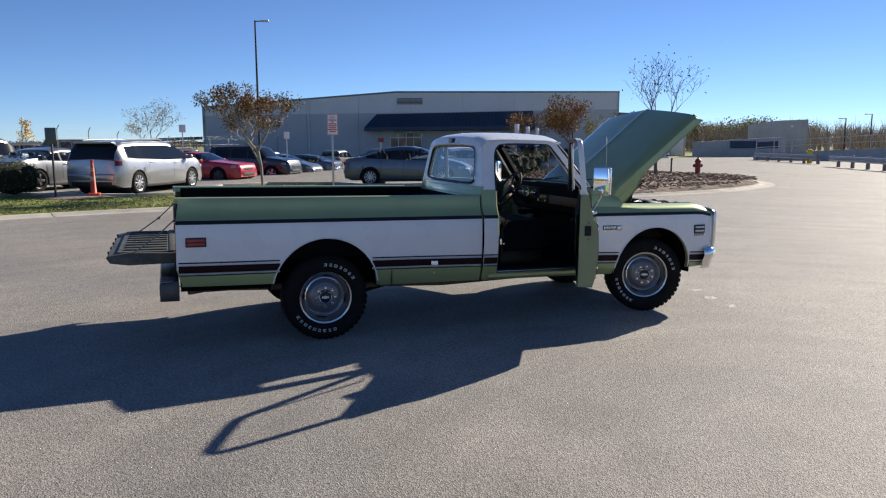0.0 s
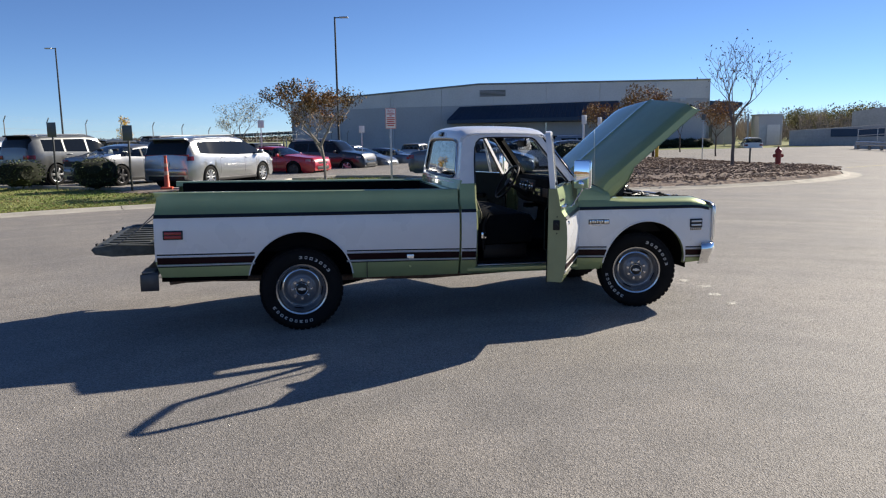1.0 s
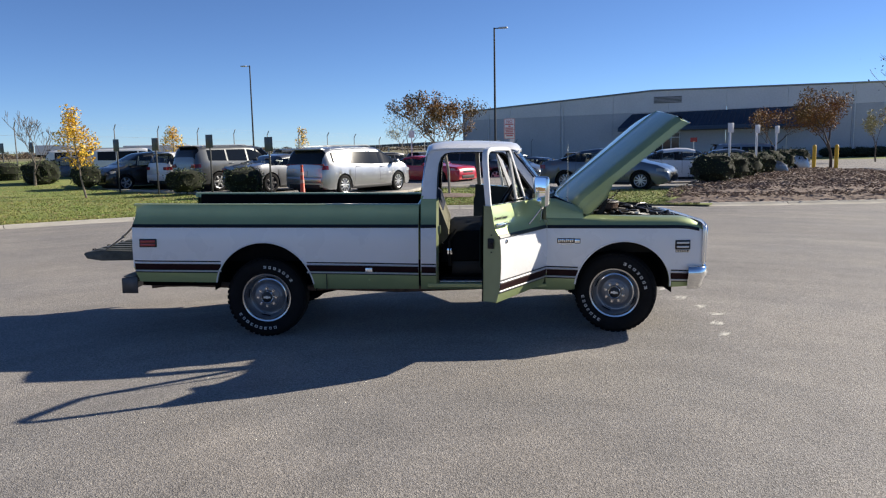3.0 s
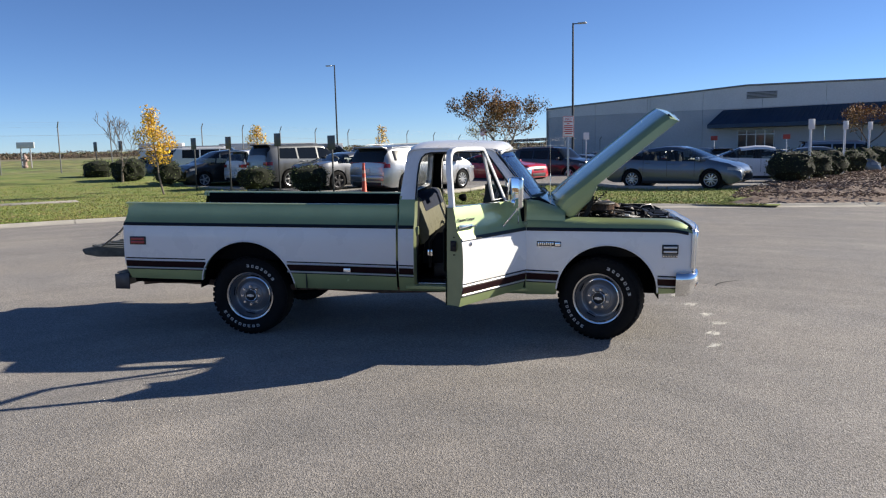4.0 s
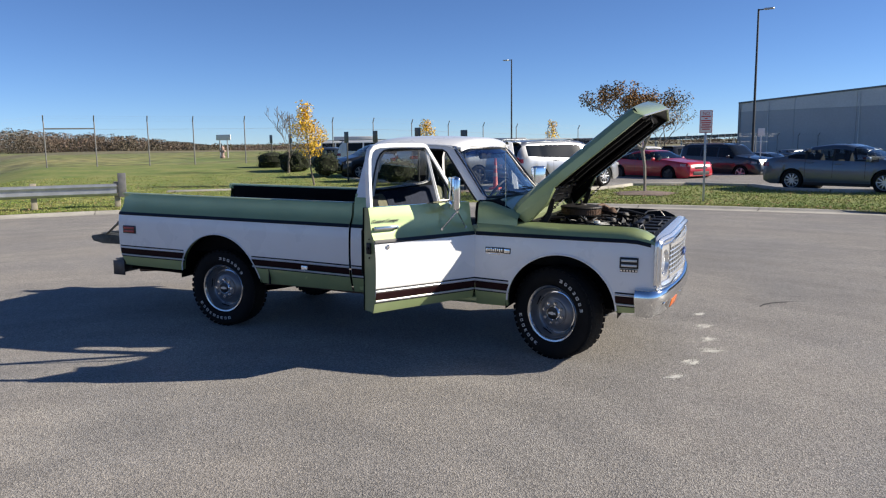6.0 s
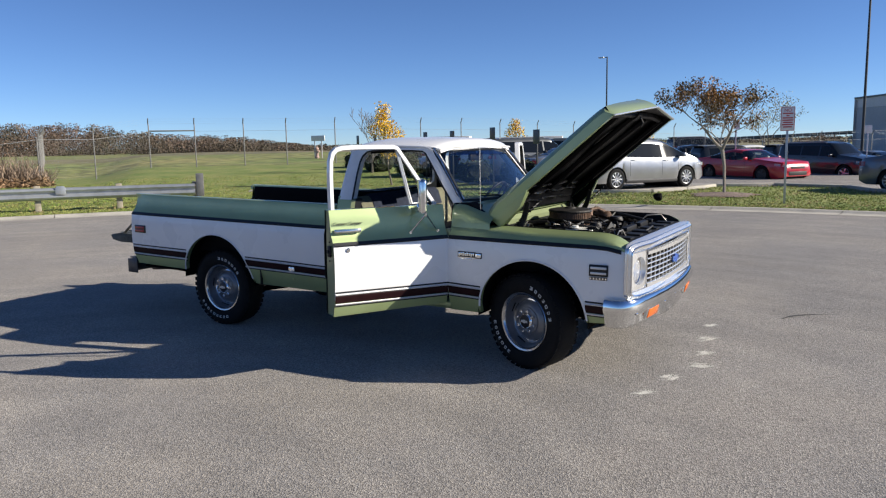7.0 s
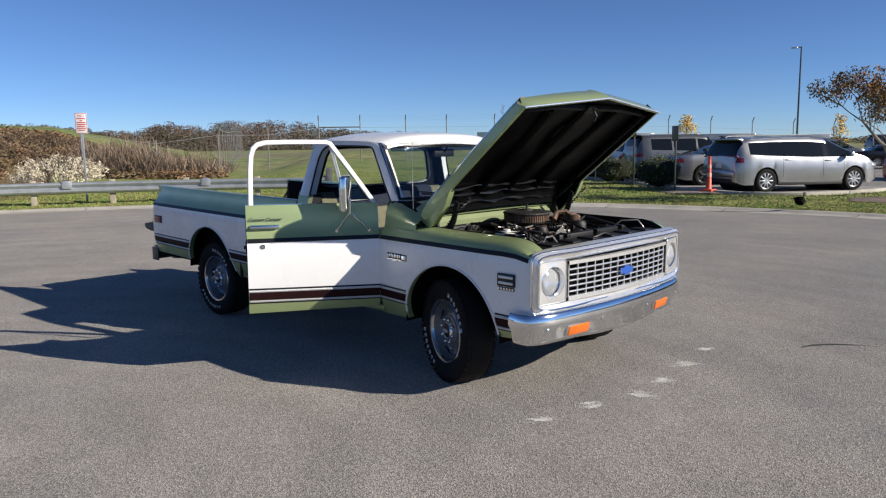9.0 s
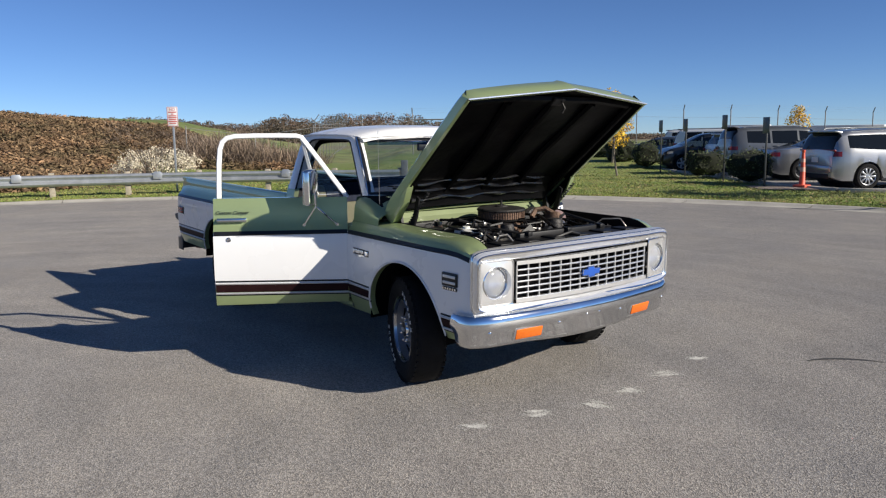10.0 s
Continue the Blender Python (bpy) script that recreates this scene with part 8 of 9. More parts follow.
lamp_post(-17.6, 61.75, 0.3, 8.9, 168, "tall dark parking lot lamp post with one head")

# ---- hydrants, cone, bollards ----
def hydrant(x, y, z, h, m, label):
    t = thing("fire_hydrant", pose(x, y, z), label, "fire hydrant")
    bm = bmesh.new()
    s = h / 0.75
    lathe(bm, [(0.0, 0.75 * s), (0.03 * s, 0.75 * s), (0.035 * s, 0.70 * s), (0.09 * s, 0.66 * s), (0.12 * s, 0.60 * s), (0.125 * s, 0.56 * s), (0.10 * s, 0.54 * s), (0.10 * s, 0.14 * s), (0.14 * s, 0.12 * s), (0.14 * s, 0.04 * s), (0.10 * s, 0.02 * s), (0.10 * s, -0.1)], Matrix(), 14)
    part("barrel", bm, m, t)
    for a in (0, 90, 180):
        bm = bmesh.new()
        lathe(bm, [(0.05 * s, 0.0), (0.05 * s, 0.13 * s), (0.065 * s, 0.13 * s), (0.065 * s, 0.18 * s), (0.02 * s, 0.18 * s), (0.02 * s, 0.21 * s), (0, 0.21 * s)], pose(0, 0, 0.43 * s, 0, 0, a) @ pose(0, 0, 0, 0, 90, 0), 10)
        part("nozzle_cap", bm, m, t)
    return t


hydrant(19.2, 19.1, 0.2, 0.82, M_REDPAINT, "red fire hydrant in the mulch bed")
hydrant(-33.4, 40.0, terrain(-33.4, 40.0), 0.95, M_HYDRANTFADED, "weathered fire hydrant far out on the grass")
t = thing("white_marker_box", pose(-33.5, 40.3, terrain(-33.5, 40.3)), "white utility marker sign by the hydrant", "marker")
bm = bmesh.new()
box(bm, (0, 0, 1.55), (1.35, 0.06, 0.42), bevel=0.01)
part("board", bm, M_SIGNWHITE, t)
for x in (-0.35, 0.35):
    bm = bmesh.new()
    box(bm, (x, 0, 0.7), (0.08, 0.05, 1.4))
    part("leg", bm, M_GALV, t)
cone = thing("traffic_cone", pose(-3.55, 17.15, 0.14), "tall orange channelizer cone with pale bands", "traffic cone")
bm = bmesh.new()
lathe(bm, [(0.0, 1.06), (0.045, 1.06), (0.05, 1.02), (0.035, 0.98), (0.045, 0.95), (0.085, 0.10), (0.10, 0.08)], Matrix(), 16)
part("shaft", bm, M_CONE, cone)
bm = bmesh.new()
box(bm, (0, 0, 0.05), (0.36, 0.36, 0.09), bevel=0.025)
part("base", bm, M_CONE, cone)
for z0, z1 in ((0.72, 0.82), (0.46, 0.58)):
    bm = bmesh.new()
    r = lambda z: 0.045 + 0.040 * (0.95 - z) / 0.85 + 0.003
    lathe(bm, [(r(z0), z0), (r(z1), z1)], Matrix(), 16)
    part("band", bm, M_CONEBAND, cone)
for x, y in ((20.6, 34.0), (21.5, 33.4)):
    t = thing("bollard", pose(x, y, 0.1), "yellow painted steel bollard", "bollard", "yellow bollards")
    bm = bmesh.new()
    lathe(bm, [(0.0, 1.30), (0.05, 1.29), (0.09, 1.25), (0.10, 1.2), (0.10, -0.1)], Matrix(), 12)
    part("pipe", bm, M_YELLOW, t)

# small ground marks
marks = new("spill_marks")
tagged(marks, "white scuffed spill marks on the asphalt", "stain", kind="structure")
rng = random.Random(9)
for x, y, l, w, a in ((4.23, -1.01, 0.22, 0.035, 62), (4.28, -0.57, 0.26, 0.06, 60), (4.42, -0.17, 0.24, 0.06, 30), (4.37, 0.21, 0.24, 0.05, 55), (4.31, 0.68, 0.26, 0.04, 60), (4.22, 1.18, 0.20, 0.02, 65)):
    bm = bmesh.new()
    M0 = pose(x, y, 0.0, 0, 0, a)
    for k in range(4):
        # curved scrapes broken up into dusty flecks that thin out at their ends
        oy, ll, cv, tilt = rng.uniform(-0.9, 0.9) * w, l * rng.uniform(0.45, 1.0), rng.uniform(-0.05, 0.05), rng.uniform(-0.35, 0.35)
        for q in range(110):
            u = max(-1.2, min(1.2, rng.gauss(0, 0.45)))
            px_, py_ = u * ll / 2, oy + cv * (u * u - 0.4) + tilt * u * ll * 0.3 + rng.gauss(0, 0.010 + 0.012 * (k == 1))
            fl, fw, an = rng.uniform(0.003, 0.011), rng.uniform(0.0015, 0.004), rng.uniform(-0.7, 0.7)
            ca, sa = math.cos(an), math.sin(an)
            bm.faces.new([bm.verts.new(M0 @ Vector((px_ + ca * p - sa * r, py_ + sa * p + ca * r, 0.003 + 0.0004 * k + 0.000002 * q))) for p, r in ((-fl, 0), (0, -fw), (fl, 0), (0, fw))])
    part("mark", bm, M_CHALK, marks, normals=False)
bm = bmesh.new()
rows = []
for k in range(17):
    u = k / 16
    x, y = 4.77 + 0.12 * u + 0.33 * u * u, 1.75 + 0.62 * u - 0.18 * u * u
    w = 0.016 * math.sin(math.pi * (u * 0.9 + 0.05)) + 0.004
    rows.append([Vector((x - w, y, 0.005)), Vector((x + w, y, 0.005))])
grid(bm, rows)
tagged(part("tar_mark", bm, M_TAR), "thin dark tyre scuff on the asphalt", "stain", kind="structure")

# ---- the large building ----
BL, BR = Vector((1.49, 77.4)), Vector((42.8, 63.0))
bd_dir = (BR - BL).normalized()
BLEN = (BR - BL).length
BM = pose(BL.x, BL.y, 0.15, 0, 0, math.degrees(math.atan2(bd_dir.y, bd_dir.x)))
bld = thing("warehouse", BM, "long grey warehouse with a blue metal awning", "building")


def wall_quad(bm, pts, depth, mi=0):
    """A wall panel in the x, z plane, thickened along +y."""
    a = [bm.verts.new((x, 0, z)) for x, z in pts]
    b = [bm.verts.new((x, depth, z)) for x, z in pts]
    bm.faces.new(a).material_index = mi
    bm.faces.new(b).material_index = mi
    for i in range(len(pts)):
        j = (i + 1) % len(pts)
        bm.faces.new((a[i], a[j], b[j], b[i])).material_index = mi


def top_z(s):
    return lerp([(0, 5.12), (20.4, 6.62), (BLEN, 6.55)], s)


NP = 8
for k in range(NP):
    s0, s1 = BLEN * k / NP + 0.012, BLEN * (k + 1) / NP - 0.012
    mid = [20.4] if s0 < 20.4 < s1 else []
    bm = bmesh.new()
    wall_quad(bm, [(s0, -1.6), (s1, -1.6), (s1, 4.25 + 0.012 * s1), (s0, 4.25 + 0.012 * s0)], 0.3)
    part("wall_panel", bm, M_WALLLOW, bld, "blue-grey lower wall")
    bm = bmesh.new()
    wall_quad(bm, [(s0, 4.26 + 0.012 * s0), (s1, 4.26 + 0.012 * s1), (s1, top_z(s1))] + [(q, top_z(q)) for q in mid] + [(s0, top_z(s0))], 0.3)
    part("wall_panel", bm, M_WALLUP, bld, "light grey upper wall")
bm = bmesh.new()
for s0, s1 in ((0, 20.4), (20.4, BLEN)):
    tube(bm, [(s0, -0.03, top_z(s0) + 0.03), (s1, -0.03, top_z(s1) + 0.03)], 0.09, 4)
part("parapet_cap", bm, M_GALV, bld)
bm = bmesh.new()
box(bm, (0.15, 20, 2.4), (0.3, 40, 5.2))
part("side_wall", bm, M_WALLUP, bld)
bm = bmesh.new()
box(bm, (BLEN - 0.15, 20, 3.1), (0.3, 40, 6.8))
part("side_wall", bm, M_WALLUP, bld)
bm = bmesh.new()
grid(bm, [[(s, 0.1, top_z(s) - 0.15), (s, 40, top_z(s) - 0.15)] for s in (0, 20.4, BLEN)])
part("roof", bm, M_ROOFING, bld)
bm = bmesh.new()
box(bm, (21.8, -0.02, 5.68), (2.75, 0.06, 0.70))
vt = part("louvre_vent", bm, M_WALLLOW, bld, "louvred wall vent with dark slats")
for k in range(5):
    bm = bmesh.new()
    box(bm, (21.8, -0.07, 5.42 + 0.13 * k), (2.65, 0.08, 0.05), pose(0, 0, 0, 0, 0, 0))
    part("slat", bm, M_POSTDARK, vt)
# awning
bm = bmesh.new()
A0, A1 = 17.2, 34.7
P = [(A0 + 1.1, 0.0, 4.35), (A1, 0.0, 4.65), (A1, -2.2, 3.10), (A0, -2.2, 2.95)]
q = [bm.verts.new(p) for p in P]
bm.faces.new(q)
w = bm.verts.new((A0, 0.0, 2.95))
bm.faces.new((q[0], q[3], w))
e = [bm.verts.new((p[0], p[1], p[2] - 0.35)) for p in (P[2], P[3])]
bm.faces.new((q[2], q[3], e[1], e[0]))
w2 = bm.verts.new((A0, 0.0, 2.6))
bm.faces.new((q[3], w, w2, e[1]))
w3 = bm.verts.new((A1, 0.0, 2.6))
bm.faces.new((e[0], e[1], w2, w3))
aw = part("awning", bm, M_AWN, bld, "dark blue standing-seam awning")
for k in range(40):
    u = (k + 0.5) / 40
    xa, xb = A0 + 1.1 + (A1 - A0 - 1.1) * u, A0 + (A1 - A0) * u
    bm = bmesh.new()
    tube(bm, [(xa, -0.02, 4.37 + 0.3 * u), (xb, -2.2, 2.98 + 0.15 * u)], 0.035, 4)
    part("seam", bm, M_AWN, aw)
bm = bmesh.new()
box(bm, (21.4, -0.03, 1.15), (3.4, 0.08, 2.4))
dr = part("entrance", bm, M_DARKGLASS, bld, "glazed entrance doors")
for k in range(5):
    bm = bmesh.new()
    box(bm, (19.75 + 0.82 * k, -0.09, 1.15), (0.09, 0.06, 2.4))
    part("mullion", bm, M_GALV, dr)
bm = bmesh.new()
box(bm, (21.4, -0.09, 1.95), (3.4, 0.06, 0.08))
part("mullion", bm, M_GALV, dr)
for s in (3.0, 11.2, 38.5):
    bm = bmesh.new()
    tube(bm, [(s, -0.08, 0), (s, -0.08, top_z(s) - 0.2)], 0.05, 6)
    part("downpipe", bm, M_WALLUP, bld)
bm = bmesh.new()
box(bm, (41.1, -0.05, 4.6), (0.7, 0.12, 0.32))
part("wall_light", bm, M_GALV, bld)
# open dock under a sloped canopy, and a pale block beyond it
wing = thing("warehouse_wing", BM @ pose(BLEN + 0.05, 6, 0), "open loading dock under a sloped dark canopy", "building")
bm = bmesh.new()
box(bm, (3.0, 8, 1.5), (6, 0.3, 3.4))
part("back_wall", bm, M_WALLLOW, wing)
bm = bmesh.new()
prism(bm, [(0.0, 3.75), (3.4, 3.0), (4.6, 4.25), (4.5, 4.45), (0.0, 4.75)], 9.0, pose(0, 8.5, 0, 90))
part("canopy", bm, M_AWN, wing)
for q in (0.6, 3.0, 5.4):
    bm = bmesh.new()
    box(bm, (q, 0.3, 1.5), (0.16, 0.16, 3.4), bevel=0.01)
    part("column", bm, M_GALV, wing)
bm = bmesh.new()
box(bm, (2.0, 7.8, 1.0), (2.6, 0.1, 2.2))
part("dock_opening", bm, M_DARKGLASS, wing)
for k in range(6):
    c = BM @ Vector((36.4 + 1.35 * k, -1.1, 0))
    make_bush(c.x, c.y, -0.12, 1.7, 1.05, 71 + k, "low dark bush against the warehouse wall", "bushes along the warehouse")
blk = thing("service_block", BM @ pose(BLEN + 6.1, 4.5, 0), "pale grey service block with a white door", "building")
bm = bmesh.new()
box(bm, (1.2, 1.5, 1.4), (2.4, 3.0, 3.2), bevel=0.02)
part("wall", bm, M_WALLLOW, blk)
bm = bmesh.new()
box(bm, (1.2, 1.5, 3.05), (2.6, 3.2, 0.14), bevel=0.02)
part("roof", bm, M_GALV, blk)
bm = bmesh.new()
box(bm, (1.5, -0.03, 0.95), (1.3, 0.08, 2.1))
part("dock_door", bm, M_SIGNWHITE, blk)
bm = bmesh.new()
box(bm, (0.42, -0.03, 1.0), (0.6, 0.06, 2.0))
part("side_door", bm, M_GALV, blk)

# ---- far right: concrete block, ramp wall, rails ----
fb = thing("concrete_building", pose(60.9, 64.6, 0, 0, 0, -43), "plain grey concrete block building", "building")
bm = bmesh.new()
prism(bm, [(0, -0.2), (6.2, -0.2), (6.2, 3.95), (3.0, 3.85), (0, 3.4)], 5.0, pose(0, 5, 0, 90))
part("wall", bm, M_CONCGREY, fb)
bm = bmesh.new()
box(bm, (4.6, -0.02, 3.2), (0.25, 0.05, 0.25))
part("wall_light", bm, M_SIGNWHITE, fb)
lw = thing("low_building", pose(50.2, 60.4, 0, 0, 0, -38), "low grey building with a dark covered bay", "building")
bm = bmesh.new()
prism(bm, [(0, -0.2), (9.0, -0.2), (9.0, 2.0), (0, 1.5)], 4.0, pose(0, 4, 0, 90))
part("wall", bm, M_CONCGREY, lw)
bm = bmesh.new()
box(bm, (6.0, -0.03, 1.22), (4.6, 0.08, 0.75))
part("bay", bm, M_AWN, lw, "dark teal covered bay")
rp = thing("ramp_wall", pose(46.0, 46.5, 0, 0, 0, -62), "grey concrete ramp wall", "wall")
bm = bmesh.new()
prism(bm, [(0, -0.1), (18, -0.1), (18, 1.25), (9, 1.0), (0, 0.5)], 0.4, pose(0, 0.4, 0, 90))
part("wall", bm, M_CONCGREY, rp)
for dz in (0.55, 1.05):
    bm = bmesh.new()
    tube(bm, [(0.1, 0.2, 0.5 + dz), (9, 0.2, 1.0 + dz), (17.9, 0.2, 1.25 + dz)], 0.03, 6)
    part("handrail", bm, M_GALV, rp)
for k in range(13):
    q = 0.15 + 1.475 * k
    zt = lerp([(0, 0.5), (9, 1.0), (18, 1.25)], q)
    bm = bmesh.new()
    tube(bm, [(q, 0.2, zt - 0.05), (q, 0.2, zt + 1.06)], 0.03, 6)
    part("rail_post", bm, M_GALV, rp)
make_rail("guardrail", [(44.9 - 0.35 * k, 45.0 - 1.0 * k) for k in range(10, -1, -1)], "galvanised guardrail by the far road", -0.1, M_FENCEPOST)
make_rail("guardrail", [(38.5 - 0.45 * k, 31.0 - 0.95 * k) for k in range(13, -1, -1)], "galvanised guardrail by the far road", -0.05, M_FENCEPOST)
t = thing("bollard", pose(42.4, 36.6, 0), "yellow marker post at the road edge", "bollard")
bm = bmesh.new()
box(bm, (0, 0, 0.5), (0.32, 0.2, 1.0), bevel=0.03)
part("pipe", bm, M_YELLOW, t)
for x, y, h in ((64.4, 54.3, 3.9), (66.0, 52.6, 4.3)):
    lamp_post(x, y, 0, h, 180, "thin far lamp post")
bm = bmesh.new()
rows = []
for k in range(40):
    u = k / 39
    x, y = 24 + 26 * u, 21.0 + 10 * u - 9 * u * u
    rows.append([Vector((x, y, 0.006)), Vector((x + 0.03, y + 0.14, 0.006))])
grid(bm, rows)
tagged(part("road_line", bm, M_LINE), "faded yellow line on the road", "road marking", kind="structure")
bm = bmesh.new()
box(bm, (0, 0, 0.0), (2.3, 0.9, 0.06), pose(-13.9, 14.9, 0.12, 0, 0, 40), bevel=0.02)
tagged(part("drain_slab", bm, M_CONC), "pale concrete drain slab in the lawn", "drain")
bm = bmesh.new()
bmesh.ops.create_icosphere(bm, subdivisions=2, radius=0.16)
for v in bm.verts:
    v.co *= 0.8 + 0.5 * noise.noise(v.co * 9)
    v.co.z = v.co.z * 0.8 + 0.1
bmesh.ops.translate(bm, vec=(0.15, 14.3, 0.12), verts=bm.verts)
tagged(part("stone", bm, M_UNDER), "small dark stone on the lawn", "stone")

# long low carport beyond the lot
cp = thing("carport", pose(-13.5, 82.6, 0.0, 0, 0, 5), "long low dark carport roof on thin posts", "carport")
bm = bmesh.new()
prism(bm, [(0, 1.45), (15.2, 1.95), (15.2, 2.30), (0, 1.75)], 4.0, pose(0, 4, 0, 90))
part("roof", bm, M_SIGNBACK, cp)
for k in range(22):
    bm = bmesh.new()
    box(bm, (0.4 + 0.69 * k, -0.03, 1.62 + 0.0235 * k), (0.06, 0.06, 0.28))
    part("roof_rib", bm, M_GALV, cp)
for k in range(6):
    for q in (0.3, 3.6):
        bm = bmesh.new()
        box(bm, (0.5 + 2.8 * k, q, 0.3), (0.12, 0.12, 2.6))
        part("post", bm, M_GALV, cp)
# red and white notices in front of the entrance
for x, y in ((14.7, 54.0), (19.6, 52.6)):
    make_post(x, y, 1.95, -20, "post with a small red notice by the entrance", "red notices", board=(0.50, 0.34), post_m=M_SIGNWHITE, board_m=M_REDPAINT, z=-0.6, name="notice_post")

# white trailers far behind the lot
for x, y, w in ((-43, 102.0, 9.0), (-35.0, 111.0, 7.0), (-54.0, 96.0, 6.0)):
    t = thing("trailer", pose(x, y, terrain(x, y), 0, 0, 20), "white box trailer far behind the lot", "trailer", "far trailers")
    bm = bmesh.new()
    box(bm, (0, 0, 1.30), (w, 2.4, 1.3), bevel=0.05)
    part("box_body", bm, M_SIGNWHITE, t)
    bm = bmesh.new()
    box(bm, (0, 0, 0.55), (w * 0.95, 2.0, 0.3))
    part("frame", bm, M_UNDER, t)
    for q in (-0.3, 0.3):
        bm = bmesh.new()
        cyl(bm, 0.4, 2.2, pose(q * w, 0, 0.4, 90), 16)
        part("wheel", bm, M_TYRE, t)

# ---- parked cars ----
M_CARGLASS = mat("car_glass", (0.008, 0.010, 0.012), 0.05, spec=0.45, coat=0.0)
M_CARTINT = tinted_glass("tinted_car_glass", (0.50, 0.53, 0.53))
M_CARSEAT = mat("car_seat_cloth", (0.05, 0.05, 0.052), 0.85, var=0.25, scale=5)
M_CARTRIM = mat("car_trim", (0.014, 0.014, 0.015), 0.6, var=0.2)
M_CARRIM = mat("car_rim", (0.55, 0.56, 0.57), 0.3, metal=0.8, var=0.1)
M_RIMDARK = mat("dark_rim", (0.06, 0.06, 0.065), 0.4, metal=0.6)


def paint(name, c, metal=0.25):
    return mat(name, c, 0.32, metal=metal, var=0.06, scale=2, fine=0.03, fine_scale=300, coat=0.8, rough_var=0.06)


P_SILVER = paint("silver_paint", (0.40, 0.405, 0.41), 0.80)
P_STEEL = paint("steel_grey_paint", (0.26, 0.265, 0.27), 0.75)
P_PEWTER = paint("pewter_paint", (0.15, 0.155, 0.152), 0.7)
P_RED = paint("red_car_paint", (0.44, 0.010, 0.018), 0.0)
P_NAVY = paint("navy_paint", (0.006, 0.008, 0.014), 0.0)
P_BLACK = paint("black_paint", (0.006, 0.007, 0.008), 0.0)
P_GREY = paint("grey_paint", (0.13, 0.145, 0.155), 0.5)
P_BLUEGREY = paint("blue_grey_paint", (0.085, 0.112, 0.150), 0.5)
P_WHITE = paint("white_car_paint", (0.76, 0.76, 0.75), 0.0)
P_DKRED = paint("dark_red_paint", (0.20, 0.012, 0.020))

# each style: half width, wheelbase, wheel radius, floor height, [top line], [belt line], windscreen (top, base), rear glass (top, base), pillars
STYLES = {
    "minivan": (1.00, 3.09, 0.355, 0.23, [(-2.52, 0.95), (-2.49, 1.10), (-2.40, 1.40), (-2.28, 1.56), (-2.05, 1.625), (-1.2, 1.66), (0, 1.665), (0.45, 1.635), (0.75, 1.565), (1.62, 1.15), (2.08, 1.00), (2.33, 0.86), (2.43, 0.70), (2.46, 0.58)],
                [(-2.52, 0.90), (-2.35, 1.16), (-1.5, 1.10), (0, 1.04), (1.62, 1.04), (2.08, 0.93), (2.33, 0.80), (2.46, 0.52)], (0.60, 1.60), (-2.26, -2.492), (-0.98, 0.42), 1.615),
    "coupe": (0.955, 2.95, 0.365, 0.20, [(-2.42, 0.85), (-2.36, 1.02), (-1.9, 1.08), (-1.55, 1.12), (-0.75, 1.38), (-0.3, 1.44), (0.1, 1.42), (0.35, 1.36), (1.05, 1.04), (1.9, 0.96), (2.40, 0.90), (2.52, 0.78), (2.55, 0.60)],
              [(-2.42, 0.82), (-2.3, 0.98), (-1.2, 1.03), (0, 0.97), (1.05, 0.97), (1.9, 0.92), (2.40, 0.86), (2.55, 0.56)], (0.28, 1.02), (-0.80, -1.55), (-0.45,), 1.40),
    "sedan": (0.89, 2.70, 0.325, 0.20, [(-2.34, 0.80), (-2.27, 0.98), (-1.85, 1.05), (-1.65, 1.075), (-0.80, 1.37), (-0.25, 1.43), (0.15, 1.42), (0.50, 1.34), (1.30, 1.00), (1.9, 0.87), (2.15, 0.75), (2.26, 0.62), (2.30, 0.50)],
              [(-2.34, 0.76), (-2.2, 0.93), (-1.5, 1.00), (0, 0.94), (1.30, 0.92), (1.9, 0.81), (2.15, 0.70), (2.30, 0.46)], (0.42, 1.26), (-0.84, -1.62), (-0.12, -0.95), 1.38),
    "suv": (0.96, 2.79, 0.385, 0.30, [(-2.40, 1.05), (-2.37, 1.25), (-2.28, 1.62), (-2.15, 1.76), (-1.8, 1.80), (0, 1.82), (0.40, 1.79), (0.60, 1.72), (1.10, 1.25), (1.9, 1.15), (2.25, 1.06), (2.36, 0.86), (2.40, 0.66)],
            [(-2.40, 1.0), (-2.2, 1.24), (0, 1.18), (1.10, 1.12), (1.9, 1.07), (2.25, 0.98), (2.40, 0.62)], (0.50, 1.08), (-2.14, -2.34), (-0.95, 0.05), 1.74),
    "hatch": (0.88, 2.60, 0.33, 0.21, [(-2.05, 0.85), (-2.0, 1.05), (-1.88, 1.30), (-1.70, 1.50), (-1.4, 1.57), (-0.2, 1.60), (0.25, 1.56), (0.45, 1.50), (1.30, 1.06), (1.8, 0.95), (2.05, 0.80), (2.12, 0.62)],
              [(-2.05, 0.80), (-1.9, 1.06), (-0.8, 1.02), (1.30, 0.98), (1.8, 0.88), (2.05, 0.74), (2.12, 0.55)], (0.36, 1.26), (-1.66, -1.96), (-0.05, -0.95), 1.54),
}
REAR_LAMP = mat("rear_lamp", (0.20, 0.012, 0.014), 0.2, coat=0.4)


